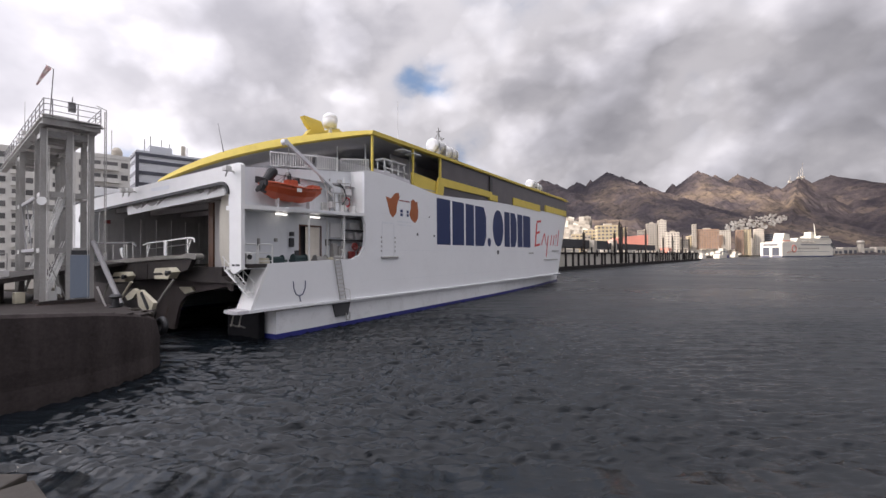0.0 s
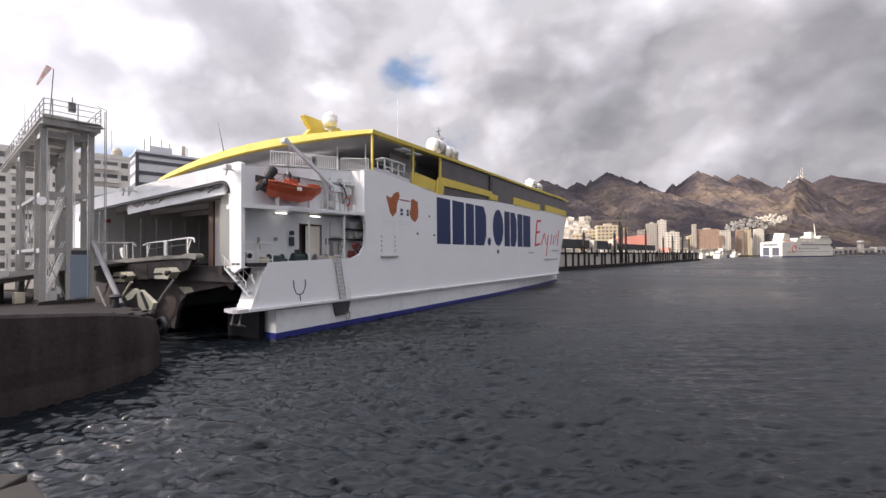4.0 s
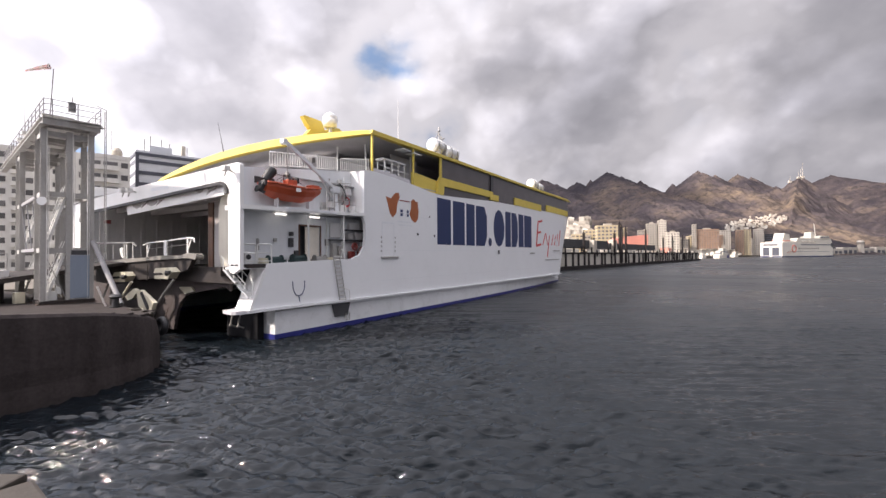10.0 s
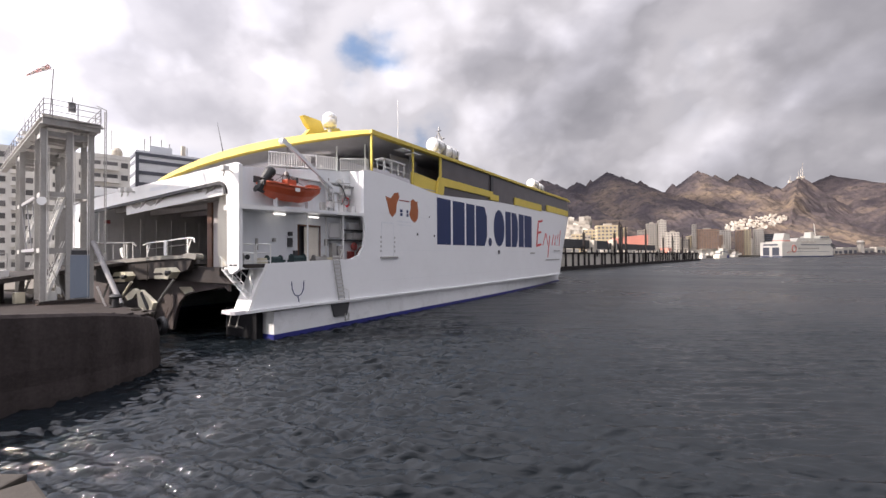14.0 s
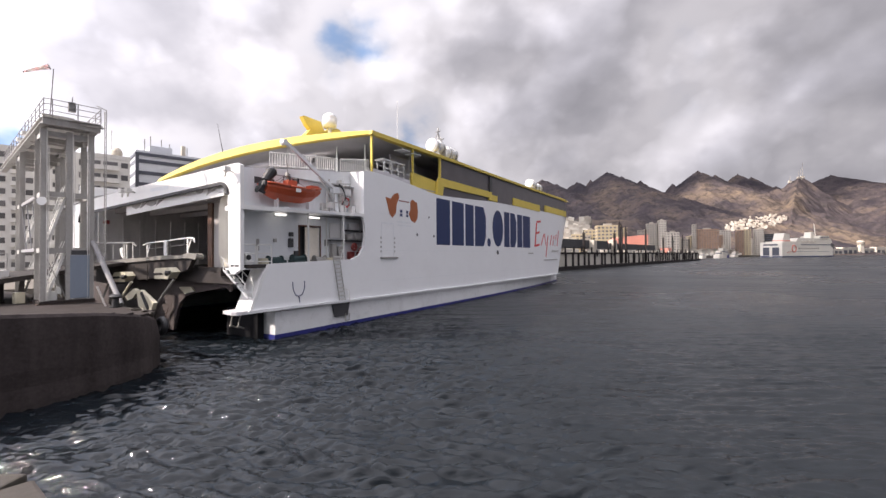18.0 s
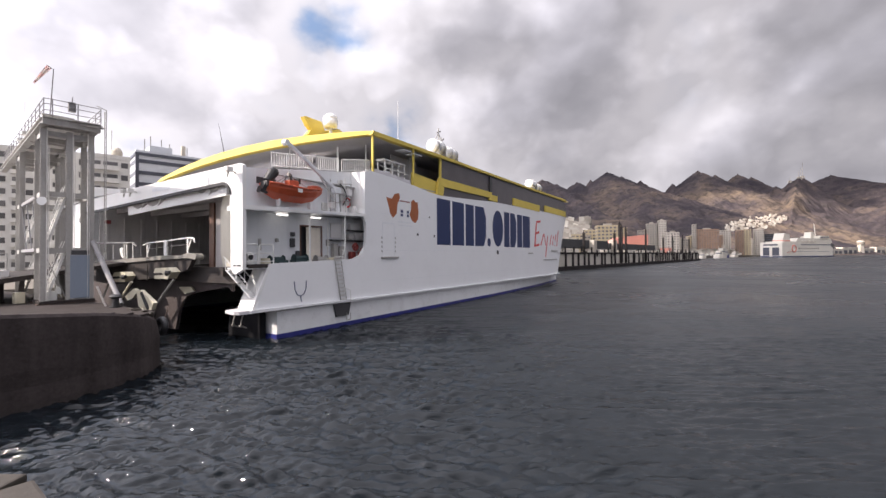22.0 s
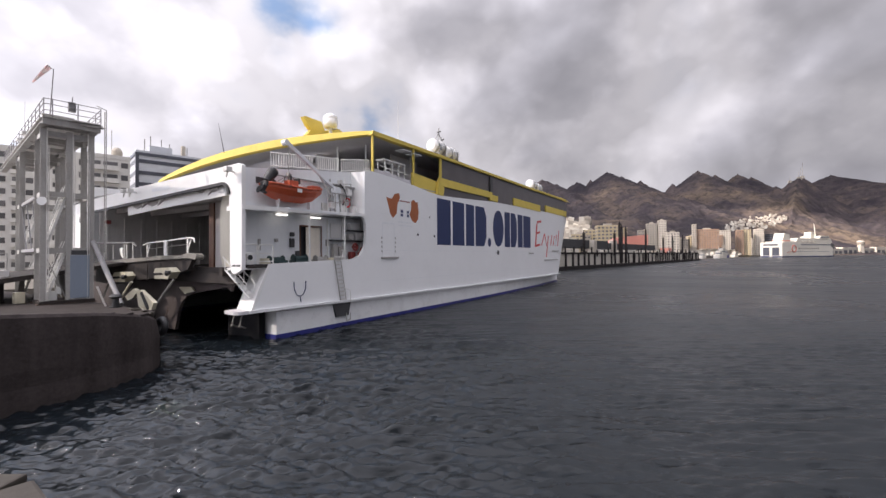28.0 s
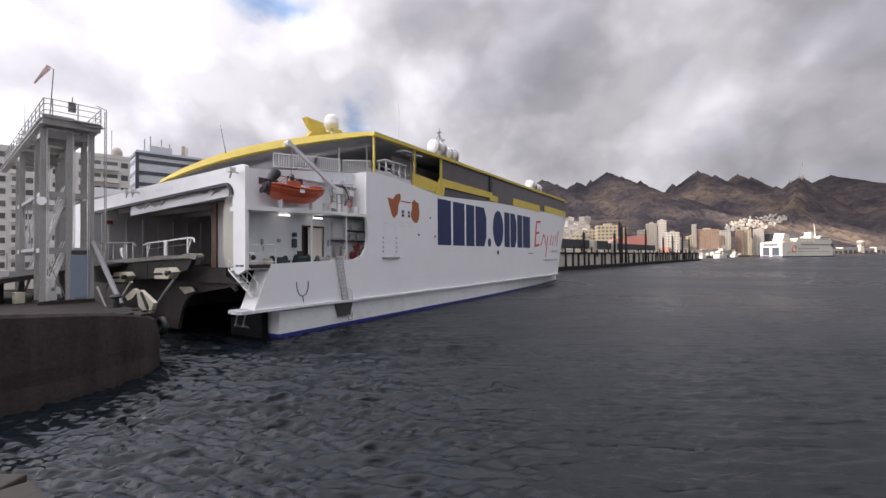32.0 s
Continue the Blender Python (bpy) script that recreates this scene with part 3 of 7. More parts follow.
def mountains():
    """Ridges of bare volcanic rock: the highest of many cones, broken up by ridged noise."""
    K = 2000.0 / 2400.0
    peaks = [(564, 429, 1.0), (640, 405, 1.2), (760, 418, 1.3), (835, 430, 2.2), (930, 470, 1.15), (1010, 446, 1.3), (1110, 405, 1.3), (1296, 402, 2.2),
             (1441, 474, 1.35), (1536, 452, 1.7), (1664, 453, 1.5), (1743, 436, 1.6), (1880, 380, 1.6), (2190, 444, 0.9), (2285, 424, 1.1),
             (2560, 395, 1.1), (420, 400, 1.0), (250, 360, 1.0), (2800, 380, 0.9)]
    front = [(2030, 434, 1.9), (1960, 408, 1.6), (1900, 385, 1.5), (1840, 350, 1.3), (2090, 330, 1.3), (2170, 220, 1.1), (1700, 300, 0.9),
             (1560, 290, 0.8), (1330, 270, 0.8), (1120, 290, 0.8), (930, 330, 1.0), (740, 300, 0.9), (600, 260, 0.9), (1640, 175, 0.6)]
    nx, ny = 470, 200
    xs = np.linspace(60, 2560, nx)
    ys = np.linspace(900, 2350, ny)
    X, Y = np.meshgrid(xs, ys)
    Z = -12 + 0.105 * (Y - 960)
    for east, h, sl in peaks:
        x, y, h = east * K, 2000.0, h * K
        d = np.sqrt((X - x) ** 2 + ((Y - y) * 0.62) ** 2)
        Z = np.maximum(Z, h - sl * 0.62 * d * (1 - 0.25 * np.clip(d / 900, 0, 1)))
    for east, h, sl in front:
        # nearer spurs stand before the main ridge on the same sight lines
        f = 1720.0 / 2400.0
        x, y, h = east * f, 1720.0, h * f
        d = np.sqrt((X - x) ** 2 + ((Y - y) * 0.7) ** 2)
        Z = np.maximum(Z, h - sl * 0.68 * d * (1 - 0.25 * np.clip(d / 700, 0, 1)))
    # spurs that run down from the summits: two ends of a crest line and the fall of its flanks
    for (xa, ya, ha), (xb, yb, hb), fall in (((1438, 1720, 312), (1233, 1500, 176), 0.95), ((1233, 1500, 176), (1102, 1350, 92), 0.85), ((1438, 1720, 312), (1500, 1560, 120), 1.1),
                                             ((1196, 2000, 390), (1060, 1640, 190), 0.8), ((1060, 1640, 190), (930, 1400, 70), 0.75), ((790, 2000, 380), (700, 1650, 190), 0.8),
                                             ((700, 1650, 190), (600, 1420, 70), 0.7), ((1390, 2000, 365), (1270, 1700, 235), 0.8), ((540, 2000, 335), (500, 1600, 150), 0.75),
                                             ((1750, 1950, 330), (1640, 1650, 150), 0.75), ((930, 2000, 350), (850, 1680, 170), 0.8)):
        dx, dy = xb - xa, yb - ya
        t = np.clip(((X - xa) * dx + (Y - ya) * dy) / (dx * dx + dy * dy), 0, 1)
        d = np.hypot(X - xa - t * dx, Y - ya - t * dy)
        Z = np.maximum(Z, ha + (hb - ha) * t - fall * d)
    verts = []
    for j in range(ny):
        for i in range(nx):
            x, y, z = X[j, i], Y[j, i], Z[j, i]
            p = Vector((x * 0.010, y * 0.0032, 0))
            q = Vector((x * 0.022, y * 0.016, 3.0))
            gully = 1 - abs(noise.noise(p + Vector((0, 0, 1)) + 0.4 * noise.noise_vector(q * 0.4))) * 2.4
            small = 1 - abs(noise.noise(Vector((x * 0.03, y * 0.009, 7)))) * 2.2
            r3 = noise.noise(q * 1.7)
            tiny = 1 - abs(noise.noise(Vector((x * 0.062, y * 0.03, 11)))) * 2.2
            crest = min(1.0, max(0.18, (425 * K - z) / 110))
            k = crest * min(1.0, max(0.0, (z + 5) / 70))
            verts.append((x, y, z + k * (15 * (gully - 0.55) + 6 * (small - 0.5) + 2 * r3) + min(1.0, max(0.0, (z - 25) / 90)) * 4 * (tiny - 0.5) + 2.0 * noise.noise(q * 3)))
    idx = np.arange(nx * ny).reshape(ny, nx)
    faces = np.stack([idx[:-1, :-1].ravel(), idx[:-1, 1:].ravel(), idx[1:, 1:].ravel(), idx[1:, :-1].ravel()], 1)
    me = bpy.data.meshes.new("mountain_range")
    me.from_pydata(verts, [], faces.tolist())
    me.materials.append(M["rock"])
    ob = new("mountain_range", me)
    tagged(ob, "bare brown volcanic mountain range with jagged ridges", "mountain", kind="structure")
    return verts, nx, ny


MV, MNX, MNY = mountains()


def ground_at(x, y):
    i = min(MNX - 1, max(0, round((x - 60) / 2500 * (MNX - 1))))
    j = min(MNY - 1, max(0, round((y - 900) / 1450 * (MNY - 1))))
    return max(2.0, MV[j * MNX + i][2])


def slope_spot(az, rise):
    """Where the line of sight with that bearing and rise meets the mountain side."""
    for y in range(960, 2200, 6):
        if ground_at(az * y, y) > EYE[2] + rise * y:
            return az * y, y, ground_at(az * y, y)
    return None


# ---------------- the catamaran ferry ----------------
BEAM = 26.6


def roof_s(w):
    """Aft edge of the roof, swept from the starboard corner round to port."""
    return 11.9 - 4.9 * (1 - (1 - min(w, 26) / 26) ** 2)


def roof_z(w):
    return 15.72 - 0.092 * w + 0.42 * math.sin(math.pi * min(1.0, w / 26))


def build_ferry():
    f = thing("ferry", SHIP, "large white and yellow catamaran car ferry moored stern-to", "ferry")
    W, Y, DG = M["hull"], M["yellow"], M["darkglass"]

    # --- starboard shell ---
    bm = B()
    plate(bm, [(0.72, 1.85), (1.95, 4.82), (9.6, 5.05), (10.45, 5.35), (10.95, 6.0), (11.12, 6.85), (11.1, 7.9), (10.9, 8.4), (10.5, 8.62),
               (10.95, 8.8), (10.95, 12.35), (11.7, 12.52), (14.5, 12.42), (18.3, 12.1), (21, 11.8), (23.0, 11.72), (26, 11.85), (31, 12.12), (36, 12.42),
               (50, 12.72), (68, 13.05), (64, 1.4), (30, 1.42), (10, 1.58)], "y", 0.0, 0.28)
    shell = part("starboard_side", bm, W, f)
    # bow, curving in
    bm = B()
    grid = []
    zs = [1.4, 3, 5, 7, 9, 11, 13.0]
    us = [0, 0.05, 0.1, 0.16, 0.23, 0.32, 0.45, 0.6, 0.8, 1.0]
    for z in zs:
        s0 = 64 + 4 * (z - 1.4) / 11.6
        Lz = 78 + 17 * (z / 13) ** 1.2
        grid.append([bm.verts.new((s0 + u * (Lz - s0), 13.3 * u ** 1.9, z)) for u in us])
        grid[-1] += [bm.verts.new((s0 + u * (Lz - s0), BEAM - 13.3 * u ** 1.9, z)) for u in us[-2::-1]]
    for a, b in zip(grid[:-1], grid[1:]):
        for i in range(len(a) - 1):
            bm.faces.new((a[i], a[i + 1], b[i + 1], b[i]))
    bm.faces.new(grid[-1])
    bm.faces.new(grid[0][::-1])
    bmesh.ops.recalc_face_normals(bm, faces=bm.faces)
    part("bow", bm, W, f)
    # port shell and deck that close the ship
    bm = B()
    bx(bm, 0.6, 64, 26.32, BEAM, 1.4, 12.2)
    part("port_side", bm, W, f)
    # rubbing strake
    bm = B()
    plate(bm, [(0.3, 1.76), (0.3, 1.94), (10, 1.86), (30, 1.76), (66, 1.72), (66, 1.58), (30, 1.62), (10, 1.71)], "y", -0.2, 0.3)
    part("rubbing_strake", bm, M["hull_low"], f, "grey-white rubbing strake along the hull")
    # demi hulls below
    for nm, w0, w1 in (("starboard_hull", 0.12, 4.6), ("port_hull", 22.0, 26.5)):
        bm = B()
        plate(bm, [(2.45, w0), (36, w0), (54, w0 + 0.7), (72, (w0 + w1) / 2), (54, w1 - 0.7), (36, w1), (2.45, w1)], "z", 0.105, 1.62)
        part(nm, bm, M["hull_low"], f)
        bm = B()
        plate(bm, [(2.4, w0 - 0.012), (36, w0 - 0.012), (54, w0 + 0.69), (72, (w0 + w1) / 2), (54, w1 - 0.7), (36, w1 + 0.01), (2.4, w1)], "z", -1.5, 0.11)
        part("boot_top", bm, M["boot"], f, "dark blue boot-top stripe at the waterline")
    # transom corner of the starboard hull: slanting white plate, ledge, fittings
    bm = B()
    plate(bm, [(0.72, 1.9), (1.95, 4.82), (1.75, 4.82), (0.5, 1.9)], "y", 0.004, 1.5)
    part("transom_corner", bm, M["white"], f, "bright white slanting corner plate")
    bm = B()
    plate(bm, [(-0.35, 0.0), (-0.5, 0.3), (-0.3, 1.5), (0.6, 1.6), (0.7, -0.1), (-0.1, -0.12)], "z", 1.74, 1.95)
    part("stern_platform", bm, M["soffit"], f, "small grey stern platform over the jet outlet")
    bm = B()
    bx(bm, 1.9, 2.385, 1.2, 4.7, -0.8, 1.74, 0.05)
    part("jet_housing", bm, M["tunnel"], f)
    for w in (0.55, 1.35):
        bm = B()
        pipe(bm, [(0.3, w, 1.75), (0.2, w + 0.05, 1.3), (0.05, w - 0.1, 1.0)], 0.045, 7)
        ball(bm, (0.05, w - 0.1, 0.98), 0.1, n=8)
        tube(bm, (0.05, w - 0.1, 1.0), (0.5, w, 0.8), 0.05, 7)
        part("jet_actuator", bm, M["tan_dull"], f)
    # steps that go down from the vehicle deck to the quarter, with handrails
    bm = B()
    a, b = Vector((-0.1, 1.45, 4.45)), Vector((0.62, 0.12, 2.75))
    bar(bm, a, b, 0.62, 0.09)
    wk = part("stern_walkway", bm, M["white"], f, "white sloping steps at the starboard quarter")
    bm = B()
    bx(bm, -0.30, 0.30, -0.12, 0.12, 0, 0.045, 0.01)
    me = mesh_of("tread", bm, M["rail"])
    for i in range(7):
        p = a + (b - a) * (i + 0.5) / 7
        shared("tread", me, wk, pose(p.x, p.y, p.z + 0.08, 0, 0, 28))
    bm = B()
    for o in (-0.28, 0.28):
        tube(bm, a + Vector((o, 0.1, 0.85)), b + Vector((o, 0, 0.8)), 0.03, 6)
        for t in (0.05, 0.5, 0.95):
            p = a + (b - a) * t
            tube(bm, p + Vector((o, 0, 0.05)), p + Vector((o, 0, 0.84)), 0.025, 6)
    part("handrail", bm, M["rail"], wk)
    # white deck plate at the head of the steps
    bm = B()
    plate(bm, [(-0.1, 0.05), (-0.1, 1.6), (1.9, 1.6), (1.9, 0.05)], "z", 4.5, 4.6)
    part("quarter_deck", bm, M["white"], f)
    # wet deck, tunnel
    bm = B()
    plate(bm, [(1.6, 4.35), (25, 4.35), (25, 3.45), (1.9, 3.45)], "x", 0.4, 60)
    part("cross_deck", bm, M["tunnel"], f, "dark underside of the cross deck between the hulls")
    bm = B()
    plate(bm, [(1.6, 4.3), (24.6, 4.3), (24.6, 0.1), (8.4, 0.1), (7.9, 1.45), (7.5, 2.1), (6.75, 2.6), (5.67, 2.84), (2.0, 3.36), (1.52, 3.1), (1.52, 4.3)], "x", 0.16, 0.36)
    part("transom_plate", bm, M["primer"], f, "brown-grey transom with a dark tunnel opening")
    bm = B()
    plate(bm, [(1.75, 4.62), (25, 4.62), (25, 3.75), (3.2, 3.62), (0.5, 3.62), (1.15, 3.72), (1.75, 4.05)], "x", -0.30, 0.15)
    part("transom_beam", bm, M["deck"], f, "dark steel transom edge")
    bm = B()
    bx(bm, 0.3, 60, 2.0, 24.6, 4.36, 4.46)
    part("vehicle_deck", bm, M["deck"], f, "dark scuffed steel vehicle deck")

    # --- stern portal ---
    def arch(inner, z0, w0, w1, ztop_s, ztop_p, r):
        pts = []
        for i in range(7):
            a = math.pi / 2 * i / 6
            pts.append((w0 + r - r * math.cos(a), ztop_s - r + r * math.sin(a)))
        for i in range(7):
            a = math.pi / 2 * i / 6
            pts.append((w1 - r + r * math.sin(a), ztop_p - r + r * math.cos(a)))
        return [(w0 + 0.0, z0)] + pts + [(w1, z0)]
    inn = arch(True, 4.63, 1.2, 24.4, 10.02, 9.3, 0.75)
    bm = B()
    outer = [(24.9, 4.63), (26.2, 5.4), (26.6, 7.0), (26.6, 10.0), (26.4, 10.3), (13, 10.78), (0.3, 11.08), (0.0, 10.95), (0.0, 4.5), (0.7, 4.2), (1.05, 4.3)]
    plate(bm, inn + outer, "x", -0.12, 0.14)
    portal = part("stern_portal", bm, M["white"], f, "white framed stern door portal with rounded corners")
    bm = B()
    inn2 = arch(True, 4.63, 1.27, 24.33, 9.95, 9.23, 0.72)
    for p, q in zip(inn2[1:-2], inn2[2:-1]):
        bar(bm, (-0.14, p[0], p[1]), (-0.14, q[0], q[1]), 0.2)
    part("door_seal", bm, M["black"], portal, "dark rubber door seal")
    bm = B()
    plate(bm, [(1.2, 4.63), (1.2, 9.3), (1.35, 9.6), (1.5, 9.3), (1.5, 4.63)], "x", 0.14, 0.9)
    plate(bm, [(1.68, 4.63), (1.68, 9.3), (2.0, 9.9), (2.2, 9.3), (2.25, 6.6), (1.95, 4.63)], "x", 0.9, 2.6)
    part("inner_jamb", bm, M["cream"], portal, "cream stained inner jamb")
    # plain bars for the small name on the portal
    for i, (w0, w1) in enumerate([(0.15, 0.55), (0.62, 0.95)]):
        bm = B()
        bx(bm, -0.13, -0.118, w0, w1, 4.68, 4.8)
        part("name_bar", bm, M["darkgrey"], portal)
    bm = B()
    bx(bm, -0.132, -0.118, 8.6, 11.2, 10.2, 10.45)
    part("name_bar", bm, M["bayw"], portal, "pale unreadable name strip")
    # door raised under the portal, with its arms
    bm = B()
    plate(bm, [(2.2, 9.26), (2.2, 9.98), (15.8, 9.62), (15.8, 8.72)], "x", 0.17, 0.27)
    door = part("raised_door", bm, M["white"], f, "white folded stern door under the portal")
    for w, z, a, b in ((14.1, 9.42, 0.8, 0.3), (11.7, 9.48, 0.9, 0.3), (5.0, 9.78, 0.5, 0.16), (3.5, 9.78, 0.55, 0.2)):
        bm = B()
        plate(bm, [(w - a, z + b * 0.7), (w - a * 0.6, z + b), (w + a, z + b * 0.9), (w + a * 0.8, z - b * 0.4), (w, z - b), (w - a * 0.8, z - b * 0.5)], "x", 0.13, 0.168)
        part("hinge_pocket", bm, M["gdark"], door, "dark hinge pocket in the door")
    for w, h in ((3.6, 9.5), (10.4, 9.25), (12.9, 9.2)):
        bm = B()
        pts = [(-0.05 + 0.1 * i, w + 0.5 * i - 0.9, h + 0.35 - 0.09 * i * i * 0.5) for i in range(5)]
        pipe(bm, pts, 0.09, 6)
        part("door_arm", bm, M["gdark"], door, "grey curved door arm")
    # floodlight brackets on the portal
    for w, z in ((0.75, 10.55), (13.6, 10.35), (14.6, 10.4)):
        bm = B()
        tube(bm, (-0.1, w, z), (-0.55, w - 0.1, z + 0.08), 0.06, 6)
        bx(bm, -0.85, -0.45, w - 0.35, w + 0.05, z - 0.05, z + 0.25, 0.03)
        tube(bm, (-0.6, w + 0.1, z - 0.35), (-0.6, w - 0.15, z + 0.1), 0.05, 6)
        part("floodlight", bm, M["steel_lt"], portal, "grey floodlight on a bracket")
    # garage interior
    bm = B()
    bx(bm, 1.3, 58, 24.3, 24.5, 4.4, 10.2)
    wall = part("garage_wall", bm, M["garage"], f)
    bm = B()
    bx(bm, 0, 0.16, -0.10, 0.0, 0, 4.6)
    rib = mesh_of("rib", bm, M["garage"])
    for i in range(30):
        shared("rib", rib, wall, pose(1.8 + i * 1.45, 24.296, 4.46))
    bm = B()
    bx(bm, 4.2, 58, 2.0, 2.2, 4.4, 10.2)
    part("garage_wall", bm, M["garage"], f)
    bm = B()
    bx(bm, 57.8, 58, 2.2, 24.3, 4.4, 10.2)
    part("garage_wall", bm, M["darkgrey"], f)
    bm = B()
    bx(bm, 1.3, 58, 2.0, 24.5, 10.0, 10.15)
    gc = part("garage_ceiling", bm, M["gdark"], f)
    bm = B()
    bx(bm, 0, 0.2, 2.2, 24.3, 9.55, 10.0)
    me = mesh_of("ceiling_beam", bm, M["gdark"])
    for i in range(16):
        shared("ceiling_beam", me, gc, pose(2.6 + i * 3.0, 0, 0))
    bm = B()
    plate(bm, [(2.2, 4.63), (2.2, 9.7), (3.3, 9.7), (3.9, 9.2), (4.1, 8.4), (4.1, 5.6), (3.8, 4.63)], "x", 0.95, 1.12)
    part("inner_frame", bm, M["cream"], portal, "cream stained inner door frame")
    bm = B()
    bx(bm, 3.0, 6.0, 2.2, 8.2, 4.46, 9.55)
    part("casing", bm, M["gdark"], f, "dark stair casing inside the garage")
    bm = B()
    bx(bm, 2.9, 3.5, 8.25, 8.9, 4.46, 9.5)
    part("garage_pillar", bm, M["doorwood"], f, "brown panelled pillar inside the garage")
    bm = B()
    bx(bm, 1.6, 2.1, 24.05, 24.19, 8.5, 8.85, 0.03)
    part("fire_box", bm, M["dullred"], f, "small red fire box on the garage wall")
    for s, w in ((6, 5.2), (11, 6.6), (20, 9.5)):
        bm = B()
        bx(bm, s, s + 0.5, w, w + 0.5, 9.3, 9.52)
        part("garage_lamp", bm, M["bulb"], f, "small lit ceiling lamp")

    # --- side bay (mooring deck) ---
    bm = B()
    bx(bm, 0.3, 12.6, 0.02, 1.68, 4.55, 4.8)
    part("mooring_deck", bm, M["deck"], f)
    bm = B()
    bx(bm, 0.15, 5.55, 1.5, 1.66, 4.8, 8.4)
    bx(bm, 7.55, 12.5, 1.5, 1.66, 4.8, 8.4)
    bx(bm, 5.55, 7.55, 1.5, 1.66, 7.55, 8.4)
    back = part("bay_wall", bm, M["bayw"], f, "pale blue-white bay wall")
    bm = B()
    bx(bm, 12.4, 12.6, 0.28, 1.5, 4.8, 8.4)
    part("bay_wall", bm, M["bayw"], f)
    bm = B()
    plate(bm, [(-0.05, 8.22), (-0.05, 8.5), (11.0, 8.8), (11.0, 8.56)], "y", -0.06, 1.7)
    part("boat_deck", bm, M["white"], f, "white boat deck edge over the bay")
    bm = B()
    bx(bm, 3.3, 8.0, -0.09, 0.35, 8.50, 8.64)
    part("boat_rest", bm, M["bayw"], f)
    for s in (5.25, 8.75):
        bm = B()
        tube(bm, (s, 0.14, 4.8), (s, 0.14, 8.45), 0.07, 8)
        part("bay_post", bm, M["rail"], f)
    # doorway in the bay wall, its cabin and half open door
    bm = B()
    bx(bm, 5.5, 7.6, 1.93, 1.98, 4.8, 7.7)
    part("cabin_wall", bm, M["darkgrey"], back)
    bm = B()
    bx(bm, 6.15, 7.5, 1.56, 1.61, 4.85, 7.5, 0.01)
    part("open_door", bm, M["sunlitdoor"], back, "cream half-open cabin door, brightened as if sunlit")
    bm = B()
    bx(bm, 5.47, 5.57, 1.46, 1.5, 4.8, 7.62)
    bx(bm, 7.53, 7.63, 1.46, 1.5, 4.8, 7.62)
    bx(bm, 5.47, 7.63, 1.46, 1.5, 7.53, 7.64)
    part("door_frame", bm, M["doorwood"], back)
    for s, z, a, b in ((4.55, 5.95, 0.35, 0.65), (4.6, 6.75, 0.3, 0.3), (2.0, 5.7, 0.12, 0.8), (8.0, 6.1, 0.25, 0.5), (5.05, 5.2, 0.3, 0.5), (3.3, 6.3, 0.2, 0.25)):
        bm = B()
        bx(bm, s, s + a, 1.3, 1.5, z, z + b, 0.03)
        part("switch_box", bm, M["darkgrey"] if a > 0.29 else M["steel"], back)
    # cupboards and dark shelving at the forward end
    bm = B()
    bx(bm, 8.45, 9.9, 1.36, 1.5, 6.75, 7.95, 0.04)
    part("wall_cupboard", bm, M["garage"], back)
    for a, b, z in ((8.3, 12.3, 6.5), (9.9, 12.3, 7.35)):
        bm = B()
        bx(bm, a, b, 1.1, 1.5, z, z + 0.12)
        part("shelf", bm, M["darkgrey"], back)
    for s, z, a, b in ((10.2, 6.65, 0.6, 0.5), (11.1, 6.65, 0.8, 0.62), (10.4, 7.5, 1.2, 0.55), (8.5, 5.0, 0.5, 1.3), (9.2, 5.0, 0.5, 1.1)):
        bm = B()
        bx(bm, s, s + a, 1.12, 1.48, z, z + b, 0.03)
        part("stored_box", bm, M["garage"] if a > 0.7 else M["steel"], back)
    for s in (10.3, 11.4):
        bm = B()
        bx(bm, s, s + 0.55, 0.95, 1.3, 4.85, 5.65, 0.05)
        part("fire_locker", bm, M["dullred"], f, "dull red fire hose locker")
    # pipes, hose reel and rope at the forward end of the bay
    for s in (8.05, 9.65, 11.9):
        bm = B()
        tube(bm, (s, 1.3, 4.8), (s, 1.3, 8.4), 0.05, 8)
        part("pipe", bm, M["rail"], f)
    for s, z in ((10.75, 6.05), (11.65, 5.75)):
        bm = B()
        ring(bm, (s, 0.9, z), (0, 1, 0), 0.26, 0.09, 16)
        tube(bm, (s, 0.85, z), (s, 1.2, z), 0.12, 10)
        part("hose_reel", bm, M["dullred"], f, "dull red hose reel on a bracket")
    for s, w in ((7.7, 0.7), (2.1, 0.9)):
        bm = B()
        for k in range(4):
            ring(bm, (s, w, 4.86 + k * 0.09), (0, 0, 1), 0.34 - 0.02 * k, 0.05, 16)
        part("rope_coil", bm, M["tan"], f, "coiled mooring rope on the deck")
    # winches, drums
    for s, w, r in ((3.0, 0.9, 0.26), (4.9, 0.8, 0.3), (6.9, 0.8, 0.26), (8.6, 0.7, 0.28)):
        bm = B()
        tube(bm, (s - 0.5, w, 4.85 + r), (s + 0.5, w, 4.85 + r), r * 0.6, 12)
        for e in (-0.55, 0.5):
            tube(bm, (s + e, w, 4.85 + r), (s + e + 0.06, w, 4.85 + r), r, 14)
        bx(bm, s - 0.6, s + 0.7, w - 0.35, w + 0.35, 4.8, 5.05)
        part("mooring_winch", bm, M["floorteal"] if s < 6 else M["steel"], f, "mooring winch with a drum")
    bm = B()
    tube(bm, (0.55, 0.75, 5.25), (0.95, 0.75, 5.25), 0.34, 16)
    bx(bm, 0.5, 1.0, 0.4, 1.1, 4.8, 5.1)
    fan = part("fan_housing", bm, M["white"], f)
    bm = B()
